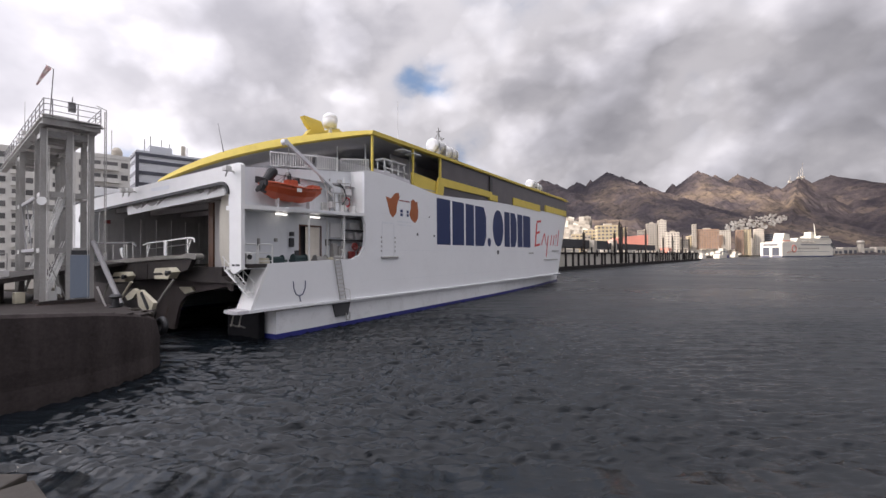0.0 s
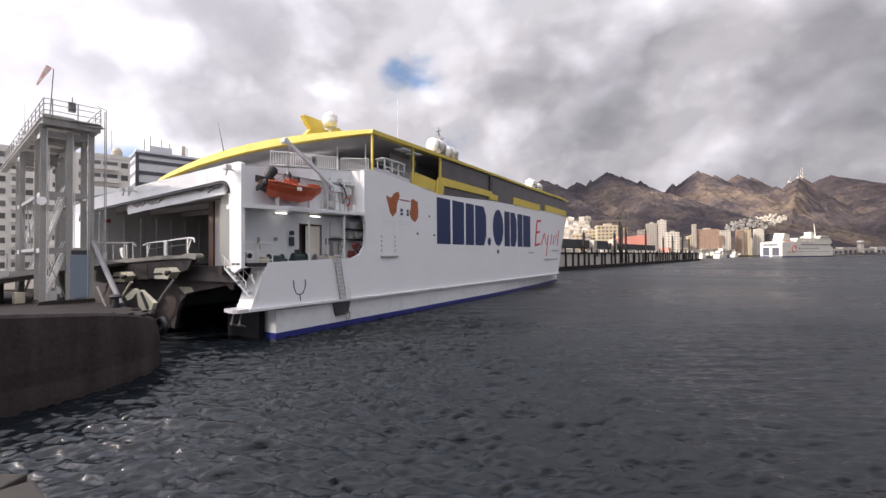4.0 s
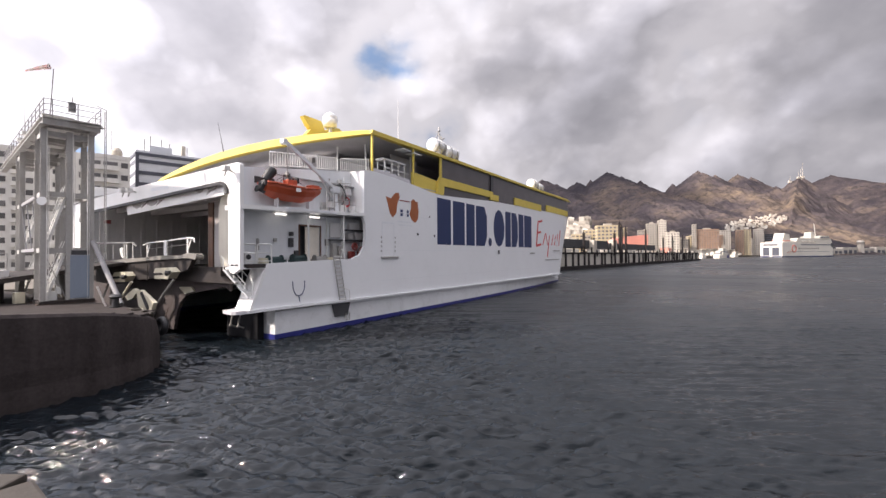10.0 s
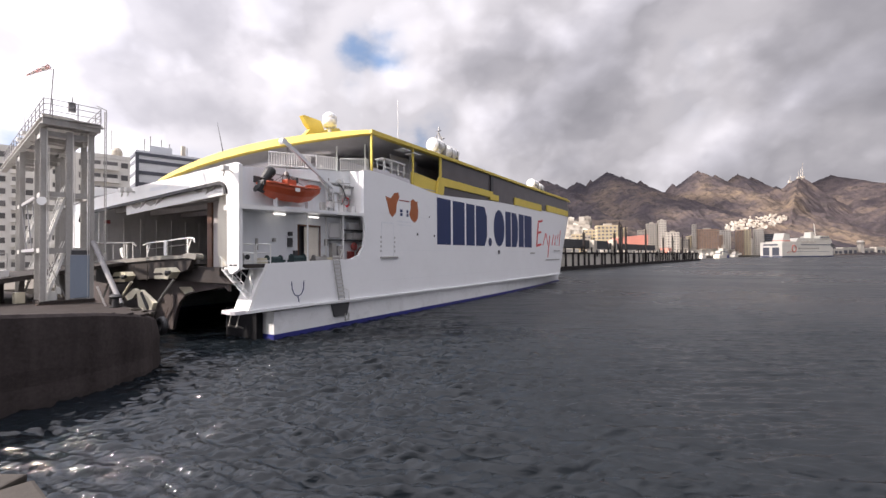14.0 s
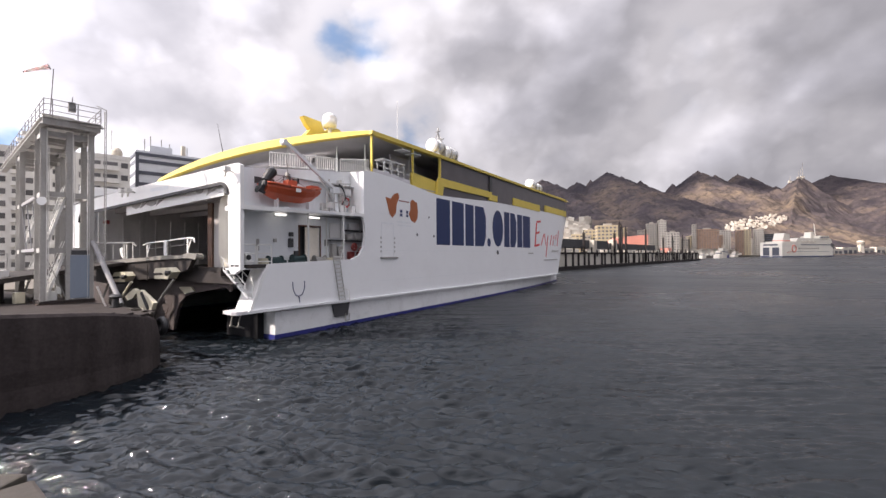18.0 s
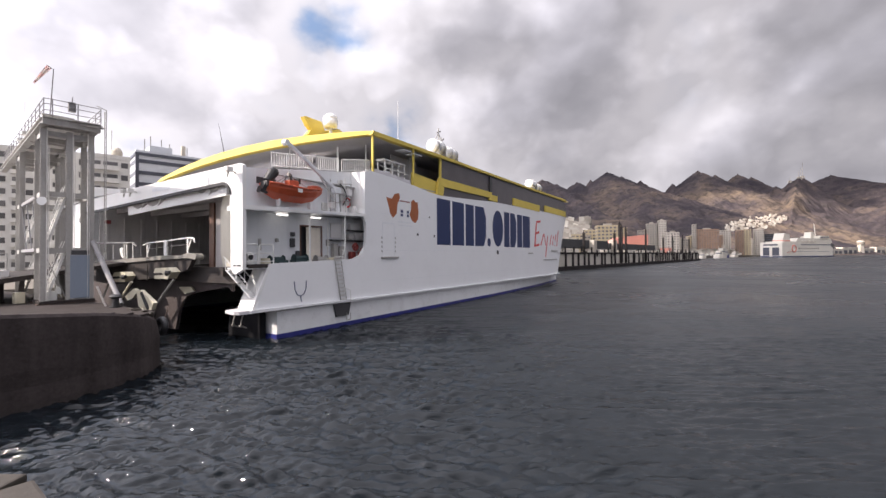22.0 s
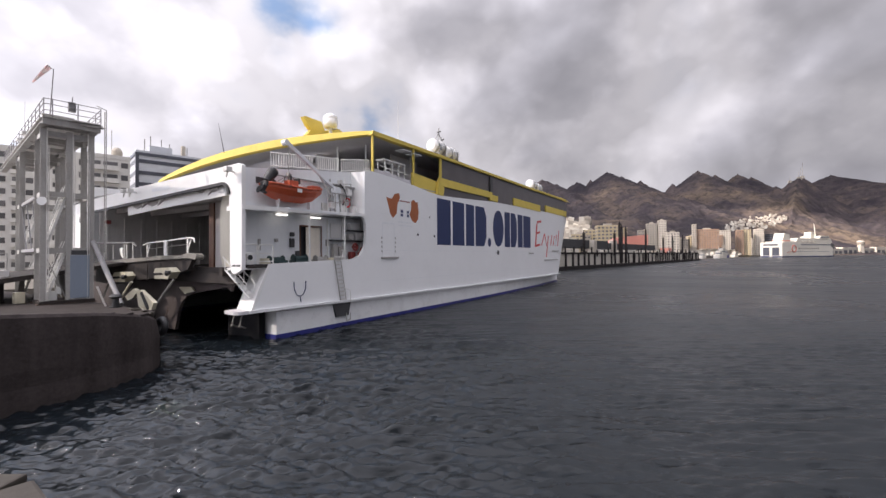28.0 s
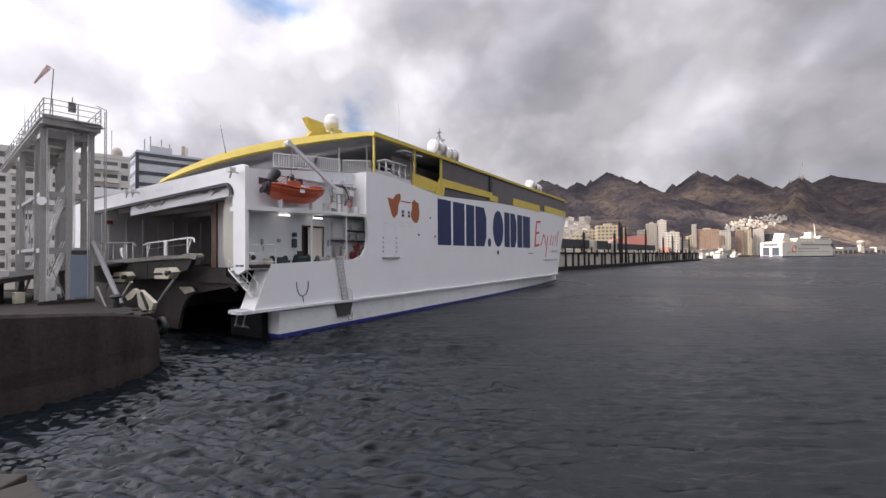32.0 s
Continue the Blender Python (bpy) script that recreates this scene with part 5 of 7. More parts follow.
    part("foot_step", bm, M["steel"], f)
    # bow thruster and anchor details near the forward end
    bm = B()
    bx(bm, 62.5, 63.8, -0.06, 0.0, 7.0, 8.2, 0.05)
    part("anchor_recess", bm, M["bayw"], shell)
    return f


FERRY = build_ferry()


def rescue_boat():
    """Orange rescue boat hung in its davit; sways with the ferry."""
    parent = thing("rescue_boat", SHIP, "orange rigid rescue boat hung in the ferry's davit", "boat")
    bm = B()
    st = [(1.6, 0.5, 9.45, 10.12), (2.2, 0.72, 9.2, 10.1), (3.2, 0.76, 9.1, 10.05), (4.6, 0.72, 9.1, 10.05), (5.6, 0.5, 9.35, 10.15), (6.5, 0.07, 10.0, 10.32)]
    rows = []
    for s, hw, zk, zg in st:
        rows.append([bm.verts.new((s, 0.62 + k * hw, z)) for k, z in ((-1, zg), (-0.98, zg - 0.2), (-0.75, (zk + zg) / 2 - 0.1), (0, zk), (0.75, (zk + zg) / 2 - 0.1), (0.98, zg - 0.2), (1, zg))])
    for a, b in zip(rows[:-1], rows[1:]):
        for i in range(6):
            bm.faces.new((a[i], b[i], b[i + 1], a[i + 1]))
        bm.faces.new((a[6], b[6], b[0], a[0]))
    bm.faces.new(rows[0])
    bm.faces.new(rows[-1][::-1])
    bmesh.ops.recalc_face_normals(bm, faces=bm.faces)
    hull = part("hull", bm, M["orange"], parent)
    bm = B()
    pipe(bm, [(s, 0.62 - hw, zg + 0.05) for s, hw, zk, zg in st], 0.085, 8)
    pipe(bm, [(s, 0.62 + hw, zg + 0.05) for s, hw, zk, zg in st], 0.085, 8)
    part("gunwale_tube", bm, M["orange"], hull, smooth=True)
    bm = B()
    bx(bm, 3.4, 4.2, 0.35, 0.95, 10.2, 10.65, 0.06)
    part("console", bm, M["orange"], hull)
    bm = B()
    bx(bm, 4.15, 4.35, 0.35, 0.9, 10.45, 10.85, 0.05)
    bx(bm, 3.5, 3.65, 0.4, 0.7, 10.6, 10.95, 0.04)
    part("seat", bm, M["black"], hull)
    bm = B()
    bx(bm, 5.4, 6.2, 0.3, 0.95, 10.3, 10.52, 0.08)
    part("bow_locker", bm, M["orange"], hull)
    bm = B()
    # tilted cowl, leg and propeller
    tube(bm, (1.62, 0.42, 10.3), (2.1, 0.42, 10.95), 0.27, 12, 0.36)
    ball(bm, (2.1, 0.42, 10.95), 0.36, 1.1, 0.85, 0.9, 12)
    bar(bm, (1.7, 0.42, 10.4), (1.3, 0.42, 9.6), 0.16, 0.26)
    tube(bm, (1.05, 0.42, 9.68), (1.6, 0.42, 9.5), 0.1, 8)
    tube(bm, (1.02, 0.42, 9.69), (1.06, 0.42, 9.68), 0.24, 10)
    part("outboard_motor", bm, M["black"], hull, "black tilted outboard engine")
    bm = B()
    bx(bm, 1.45, 1.75, 0.2, 0.9, 9.95, 10.3, 0.05)
    part("engine_bracket", bm, M["darkgrey"], hull)
    # console screen, grab rail, lifting sling
    bm = B()
    pipe(bm, [(3.45, 0.3, 10.6), (3.5, 0.3, 11.0), (3.5, 0.95, 11.0), (3.45, 0.95, 10.6)], 0.03, 6)
    part("grab_rail", bm, M["black"], hull)
    bm = B()
    for q in ((2.4, 0.1), (2.4, 1.1), (4.9, 0.15), (4.9, 1.05)):
        tube(bm, (q[0], q[1], 10.15), (3.45, 0.55, 11.0), 0.015, 5)
    part("lifting_sling", bm, M["darkgrey"], hull)
    bm = B()
    bx(bm, 3.6, 4.0, -0.26, -0.235, 9.75, 10.0)
    part("label_plate", bm, M["white"], hull)
    for s in (2.6, 5.3):
        bm = B()
        bx(bm, s, s + 0.10, 0.45, 0.8, 8.62, 9.25)
        part("chock", bm, M["bayw"], hull)
    for ch in parent.children:
        ch.location = (0.35, 0.08, 0.0)
    return parent


BOAT = rescue_boat()


# ---------------- linkspan gantry on the quay ----------------
def gantry():
    g = thing("linkspan_gantry", SHIP @ pose(-6.45, 10.45, 0, 0, 0, -8) @ pose(6.5, -10.15, 0), "grey galvanised steel linkspan gantry tower with railed top platform", "gantry")
    S = M["steel"]
    s0, s1, w0, w1 = -6.55, -4.15, 10.1, 12.2
    legs = [(-6.5, 10.15), (-5.3, 10.15), (-4.2, 10.15), (-6.5, 12.2), (-4.2, 12.2),
            (-6.5, 19.5), (-5.3, 19.5), (-4.2, 19.5), (-6.5, 21.6), (-4.2, 21.6)]
    bm = B()
    # rolled section: two flanges and a web
    plate(bm, [(-0.15, -0.15), (0.15, -0.15), (0.15, -0.125), (0.025, -0.125), (0.025, 0.125), (0.15, 0.125), (0.15, 0.15), (-0.15, 0.15), (-0.15, 0.125), (-0.025, 0.125),
               (-0.025, -0.125), (-0.15, -0.125)], "z", 0, 10.85)
    legm = mesh_of("leg", bm, S)
    for s, w in legs:
        lg = shared("leg", legm, g, pose(s, w, 2.42))
    bm = B()
    bx(bm, -0.3, 0.3, -0.3, 0.3, 0, 0.06)
    foot = mesh_of("base_plate", bm, M["rust"])
    for s, w in legs:
        shared("base_plate", foot, g, pose(s, w, 2.4))
    # cross beams
    for wb in (10.15, 12.2, 19.5, 21.6):
        for z in (5.75, 9.25, 13.0):
            bm = B()
            bx(bm, -6.5, -4.2, wb - 0.09, wb + 0.09, z - 0.16, z + 0.16)
            part("cross_beam", bm, S, g)
    for s in (-6.5, -4.2):
        for wa, wb in ((10.15, 12.2), (19.5, 21.6)):
            for z in (5.75, 9.25, 13.0):
                bm = B()
                bx(bm, s - 0.08, s + 0.08, wa, wb, z - 0.14, z + 0.14)
                part("cross_beam", bm, S, g)
    # stair flights and lattice in the tower bays
    bm = B()
    bx(bm, -0.13, 0.13, -0.38, 0.38, -0.02, 0.02)
    tread = mesh_of("tread", bm, M["steel_lt"])
    for wa in (10.75, 20.1):
        for za, zb, flip in ((2.65, 5.6, 1), (5.95, 9.1, 1)):
            st = B()
            for dw in (-0.4, 0.4):
                bar(st, (-6.35, wa + dw, za), (-5.45, wa + dw, zb), 0.2, 0.13)
                bar(st, (-6.35, wa + dw, za + 0.75), (-5.45, wa + dw, zb + 0.75), 0.05)
            # white on the stringers stands for sun on the steel
            fl = part("stair_stringer", st, M["rail"], g, "stair flight whitened to look sunlit")
            for k in range(13):
                t = (k + 0.5) / 13
                shared("tread", tread, fl, pose(-6.35 + 0.9 * t, wa, za + (zb - za) * t))
    # lattice of the long side between the towers
    for s in (-6.5, -4.2):
        for k in range(3):
            wa, wb = 12.2 + k * 2.43, 12.2 + (k + 1) * 2.43
            for za, zb in ((5.8, 9.2),):
                if s > -5:
                    continue
                bm = B()
                bar(bm, (s, wa, za), (s, wb, zb), 0.06)
                part("brace", bm, M["rail_gr"], g)
        for z in (5.8, 9.25):
            if s > -5 and z < 9:
                continue
            bm = B()
            bx(bm, s - 0.07, s + 0.07, 12.2, 19.5, z - 0.1, z + 0.1)
            part("cross_beam", bm, M["rail_gr"], g)
    for w, s in ((9.98, -6.35), (9.98, -4.38), (10.0, -5.12)):
        bm = B()
        tube(bm, (s, w, 2.6), (s, w, 13.3), 0.035, 6)
        tube(bm, (s + 0.09, w, 2.6), (s + 0.09, w, 12.2), 0.025, 6)
        part("cable_duct", bm, M["steel_lt"], g)
    # toe boards and uneven gratings at the platform end
    for s0, s1, w, z in ((-6.7, -5.2, 9.22, 13.93), (-5.3, -3.9, 9.05, 13.82), (-4.9, -3.7, 9.2, 13.68)):
        bm = B()
        bx(bm, s0, s1, w, w + 0.35, z, z + 0.06)
        part("grating", bm, M["steel_lt"], g)
    # crossed rods in the lowest bay
    bm = B()
    bar(bm, (-6.4, 10.2, 5.5), (-5.4, 10.2, 2.7), 0.05)
    part("brace", bm, S, g)
    for w in (10.45, 11.9):
        bm = B()
        bar(bm, (-6.4, w, 5.6), (-5.35, w, 2.7), 0.045)
        part("brace", bm, M["steel_lt"], g)
    # outlet box at the foot of the stairs
    bm = B()
    bx(bm, -6.25, -5.8, 10.35, 10.7, 2.62, 3.2, 0.03)
    bx(bm, -5.85, -5.6, 10.3, 10.6, 3.0, 3.45, 0.03)
    part("foot_box", bm, M["rail"], g, "white cable box at the stair foot")
    # top girders and platform
    for s in (-6.55, -4.15):
        bm = B()
        bx(bm, s - 0.09, s + 0.09, 9.5, 32, 13.42, 13.75)
        bx(bm, s - 0.22, s + 0.22, 9.5, 32, 13.72, 13.78)
        bx(bm, s - 0.22, s + 0.22, 9.5, 32, 13.38, 13.43)
        part("girder", bm, S, g)
    bm = B()
    bx(bm, -6.65, -3.85, 9.4, 9.6, 13.4, 13.8, 0.02)
    part("end_girder", bm, S, g)
    bm = B()
    bx(bm, -6.65, -3.75, -0.17, 0.17, 0, 0.05)
    grate = mesh_of("deck_plate", bm, M["steel_lt"])
    for i in range(60):
        shared("deck_plate", grate, g, pose(0, 9.5 + i * 0.37, 13.82 + 0.004 * (i % 3)))
    for i in range(8):
        bm = B()
        bx(bm, -6.55, -4.15, 10.0 + i * 2.7, 10.14 + i * 2.7, 13.35, 13.65)
        part("joist", bm, S, g)
    # railing
    bm = B()
    tube(bm, (0, 0, 0), (0, 0, 1.1), 0.03, 6)
    post = mesh_of("rail_post", bm, M["rail_gr"])
    pl = [(-6.6, 9.4), (-6.2, 9.4), (-5.0, 9.4), (-3.85, 9.4)] + [(-6.6, 10.9 + i * 1.6) for i in range(13)] + [(-3.8, 11.0 + i * 1.9) for i in range(11)]
    for s, w in pl:
        shared("rail_post", post, g, pose(s, w, 13.87))
    for z in (14.27, 14.65, 14.97):
        bm = B()
        pipe(bm, [(-6.6, 31, z), (-6.6, 9.55, z), (-6.45, 9.4, z), (-3.95, 9.4, z), (-3.8, 9.55, z), (-3.8, 31, z)], 0.024, 6)
        part("rail", bm, M["rail_gr"], g)
    # control box and lamps on the platform
    bm = B()
    bx(bm, -5.45, -5.08, 9.42, 9.7, 14.45, 15.05, 0.03)
    tube(bm, (-5.25, 9.55, 15.05), (-5.25, 9.55, 15.4), 0.03, 6)
    part("control_box", bm, M["rail_gr"], g, "grey control box on the railing")
    for w in (16.5, 19.0):
        bm = B()
        bx(bm, -6.85, -6.35, w, w + 0.6, 14.05, 14.3, 0.05)
        tube(bm, (-6.6, w + 0.3, 13.8), (-6.6, w + 0.3, 14.1), 0.05, 6)
        part("lamp_head", bm, M["steel_lt"], g)
    # ladder with hoops at the corner
    bm = B()
    for w in (9.2, 9.6):
        tube(bm, (-3.6, w, 5.6), (-3.6, w, 14.9), 0.028, 6)
    tube(bm, (-3.6, 9.2, 14.9), (-4.1, 9.3, 15.1), 0.028, 6)
    part("ladder_stile", bm, S, g)
    bm = B()
    tube(bm, (-3.6, 9.2, 0), (-3.6, 9.6, 0), 0.016, 5)
    rg = mesh_of("rung", bm, S)
    for i in range(28):
        shared("rung", rg, g, pose(0, 0, 5.8 + i * 0.32))
    # blue panel door between the second and third legs
    bm = B()
    bx(bm, -5.24, -4.28, 9.95, 10.02, 2.7, 5.45, 0.01)
    dr = part("panel_door", bm, M["bluepanel"], g, "blue-grey steel cabinet door")
    bm = B()
    bx(bm, -5.2, -4.3, 9.96, 10.08, 5.47, 5.75)
    part("vent", bm, M["darkgrey"], dr)
    bm = B()
    bx(bm, -5.24, -4.26, 10.03, 11.0, 2.5, 5.7)
    part("cabinet", bm, S, g)
    bm = B()
    bx(bm, -6.7, -4.0, 9.85, 12.5, 2.4, 2.62, 0.02)
    part("plinth", bm, M["quaytop"], g)
    # round mirror on the outer leg
    bm = B()
    tube(bm, (-6.62, 9.8, 8.75), (-6.58, 9.86, 8.75), 0.26, 16)
    part("signal_disc", bm, M["white"], g, "round white disc on a leg")
    # leaning tube to the quay, its shade put in by a darker steel
    bm = B()
    tube(bm, (-4.1, 9.95, 6.3), (-3.5, 6.08, 2.45), 0.15, 10)
    part("raking_strut", bm, M["rail_gr"], g, "leaning grey tube strut")
    bm = B()
    tube(bm, (-4.3, 5.9, 2.42), (-4.7, 5.9, 3.6), 0.05, 8)
    part("stay", bm, M["steel_lt"], g)
    # windsock pole
    bm = B()
    tube(bm, (-6.26, 9.89, 13.85), (-6.12, 9.72, 16.97), 0.036, 6, 0.024)
    part("windsock_pole", bm, M["rail_gr"], g)
    bm = B()
    tube(bm, (-6.6, 17.5, 13.6), (-6.6, 17.4, 16.6), 0.025, 6, 0.012)
    part("whip_antenna", bm, S, g)
    return g


gantry()


def windsock():
    ws = thing("windsock", SHIP @ pose(-6.8, 9.3, 17.15), "faded red and white cloth windsock on a pole", "windsock")
    n = 12
    segs = [(0, 0.145), (0.26, 0.132), (0.54, 0.11), (0.83, 0.085), (1.1, 0.065), (1.35, 0.048)]
    for i in range(5):
        bm = B()
        (a, ra), (b, rb) = segs[i], segs[i + 1]
        va = [bm.verts.new((a, ra * math.cos(t), ra * math.sin(t) - 0.04 * a * a)) for t in [6.2832 * k / n for k in range(n)]]
        vb = [bm.verts.new((b, rb * math.cos(t), rb * math.sin(t) * 0.9 - 0.04 * b * b)) for t in [6.2832 * k / n for k in range(n)]]
        for k in range(n):
            bm.faces.new((va[k], va[(k + 1) % n], vb[(k + 1) % n], vb[k]))
        bmesh.ops.solidify(bm, geom=bm.faces[:], thickness=0.008)
        part("sock_band", bm, M["sock"] if i % 2 == 0 else M["sock_w"], ws, smooth=True)
    bm = B()
    ring(bm, (0, 0, 0), (1, 0, 0), 0.145, 0.015, 14)
    tube(bm, (0, 0, -0.2), (0, 0, 0.2), 0.015, 6)
    part("hoop", bm, M["steel"], ws)
    return ws


SOCK = windsock()


def linkspan():
    l = thing("linkspan_ramp", SHIP, "dark steel loading ramp with railing at the ferry's stern", "ramp")
    D = M["deck"]
    # worn edge beam of the ramp flap, thicker towards its free end
    bm = B()
    plate(bm, [(3.3, 5.47), (4.2, 5.52), (5.0, 5.40), (7.8, 5.38), (9.6, 5.26), (11.5, 5.22), (15.8, 5.02), (18.6, 4.92), (18.6, 4.62), (15.8, 4.76), (11.5, 4.94), (7.4, 5.12), (4.2, 5.2), (3.3, 5.14)], "x", -1.15, -0.75)
    part("ramp_edge", bm, M["tan_dull"], l, "pale scuffed edge beam of the ramp")
    bm = B()
    tube(bm, (-1.2, 3.25, 5.3), (-0.7, 3.25, 5.3), 0.2, 12)
    part("edge_roller", bm, M["tan_dull"], l)
    bm = B()
    plate(bm, [(3.8, 5.14), (7.4, 5.10), (11.5, 4.92), (18.4, 4.62), (18.4, 3.3), (15.0, 3.2), (11.5, 3.6), (7.5, 3.9), (4.4, 4.45)], "x", -1.0, -0.72)
    part("ramp_beam", bm, D, l)
    bm = B()
    bx(bm, -0.08, 0.08, -0.06, 0.0, 0, 1.2)
    rib = mesh_of("stiffener", bm, D)
    for k in range(6):
        shared("stiffener", rib, l, pose(-1.02, 6.0 + 1.9 * k, 3.75 - 0.06 * k, 0, 0, 90))
    bm = B()
    plate(bm, [(-0.9, 4.75), (-0.9, 4.95), (-12, 3.4), (-12, 3.0)], "y", 13.0, 19.5)
    part("ramp_deck", bm, D, l)
    # railing of the flap, in two lengths with braced posts
    bm = B()
    pipe(bm, [(-1.0, 18.2, 6.45), (-1.0, 11.9, 6.36), (-1.0, 11.4, 6.1)], 0.05, 6)
    part("rail", bm, M["rail_gr"], l, "dull bent handrail")
    bm = B()
    pipe(bm, [(-1.0, 10.3, 6.15), (-1.0, 9.8, 6.27), (-1.0, 3.95, 6.52), (-1.0, 3.62, 6.42), (-1.0, 3.55, 6.2)], 0.05, 8)
    part("rail", bm, M["rail"], l)
    bm = B()
    pipe(bm, [(-1.0, 9.9, 5.85), (-1.0, 4.4, 6.1)], 0.022, 6)
    part("rail", bm, M["rail_gr"], l)
    bm = B()
    bx(bm, -0.05, 0.05, -0.05, 0.05, 0, 1.05)
    bar(bm, (0, -0.05, 0.35), (0, -0.42, 1.0), 0.06)
    pm = mesh_of("rail_post", bm, M["rail"])
    for w, z in ((4.35, 5.42), (7.3, 5.3), (9.7, 5.2)):
        shared("rail_post", pm, l, pose(-1.0, w, z))
    bm = B()
    bx(bm, -0.035, 0.035, -0.035, 0.035, 0, 1.3)
    pm = mesh_of("rail_post", bm, M["rail"])
    for w, z in ((11.9, 5.1), (12.9, 5.08), (13.3, 5.05), (15.2, 5.0), (16.8, 4.95)):
        shared("rail_post", pm, l, pose(-1.0, w, z))
    bm = B()
    bx(bm, -1.06, -0.94, 7.0, 7.22, 5.3, 6.35)
    part("gate_plate", bm, M["rail"], l)
    bm = B()
    plate(bm, [(13.5, 6.05), (14.0, 5.95), (13.8, 5.4), (13.4, 5.2), (13.55, 5.7)], "x", -1.05, -0.97)
    part("gate_plate", bm, M["rail"], l)
    # lifting brackets: forked plates with a pin
    for w, z in ((11.35, 3.55), (5.15, 3.92)):
        bm = B()
        plate(bm, [(w, z + 0.40), (w + 0.5, z + 0.68), (w + 2.1, z + 0.62), (w + 2.4, z + 0.30), (w + 1.3, z + 0.34), (w + 1.0, z + 0.20), (w + 2.3, z + 0.12), (w + 2.2, z - 0.10), (w + 0.5, z - 0.05)], "x", -1.6, -1.05)
        bk = part("lifting_bracket", bm, M["tan"], l, "pale tan forked lifting bracket")
        bm = B()
        tube(bm, (-1.7, w + 0.55, z + 0.3), (-1.0, w + 0.55, z + 0.3), 0.17, 10)
        tube(bm, (-1.66, w + 0.55, z + 0.3), (-1.66, w + 0.1, z + 0.36), 0.12, 8)
        part("pin", bm, M["black"], bk)
    for a, b, r, mt in (((-1.8, 10.2, 3.55), (-1.9, 11.6, 2.3), 0.09, "tan"), ((-1.5, 5.1, 3.8), (-1.9, 6.3, 2.3), 0.08, "tan_dull"), ((-1.4, 14.4, 3.9), (-2.4, 13.2, 2.3), 0.07, "tan_dull")):
        bm = B()
        tube(bm, a, b, r, 8)
        part("stay", bm, M[mt], l)
    # fender plates leaning on the quay corner
    bm = B()
    plate(bm, [(9.65, 2.62), (8.37, 3.19), (7.9, 3.02), (8.6, 2.5), (9.3, 2.35)], "x", -2.4, -2.2)
    part("fender_panel", bm, M["tan"], l, "pale tan fender plate")
    bm = B()
    plate(bm, [(7.85, 3.1), (7.3, 3.15), (5.5, 2.4), (5.75, 1.95), (7.0, 1.86), (7.5, 2.1)], "x", -2.5, -2.25)
    part("fender_panel", bm, M["tan"], l, "pale tan fender plate")
    bm = B()
    bar(bm, (-2.55, 7.0, 3.0), (-2.55, 6.1, 2.0), 0.1, 0.18)
    part("fender_bar", bm, M["black"], l)
    # sun on the transom over the tunnel, laid on as a tan plate
    bm = B()
    plate(bm, [(7.4, 3.17), (5.9, 3.24), (5.45, 2.95), (6.6, 2.72)], "x", -0.05, 0.12)
    part("sunlit_transom_patch", bm, M["tan"], l, "pale patch standing for sun on the transom")
    # upper floor behind the gantry, on the shore side
    bm = B()
    bx(bm, -30, -7.0, 14.5, 30, 4.0, 4.5)
    part("approach_slab", bm, M["garage"], l)
    for s, w in ((-7.5, 15.0), (-12, 15.0), (-17, 15.0)):
        bm = B()
        bx(bm, s - 0.3, s + 0.3, w - 0.3, w + 0.3, 2.4, 4.0)
        part("column", bm, M["quay"], l)
    bm = B()
    for i in range(12):
        tube(bm, (-7.1 - i * 1.8, 14.6, 4.5), (-7.1 - i * 1.8, 14.6, 5.6), 0.035, 6)
    for z in (5.05, 5.6):
        tube(bm, (-7.1, 14.6, z), (-27, 14.6, z), 0.03, 6)
    part("approach_railing", bm, M["steel"], l)
    # boxes on the quay
    for s, w, a, b, mt, lab in ((-6.9, 13.0, 0.5, 0.7, "tan", "tan steel junction box on the quay"), (-8.6, 12.6, 0.6, 0.7, "b_grey", "grey electric box on the quay")):
        bm = B()
        bx(bm, -a / 2, a / 2, -a / 2, a / 2, 0, b, 0.03)
        solid("junction_box", bm, M[mt], lab, "box", m=SHIP @ pose(s, w, 2.4))


linkspan()


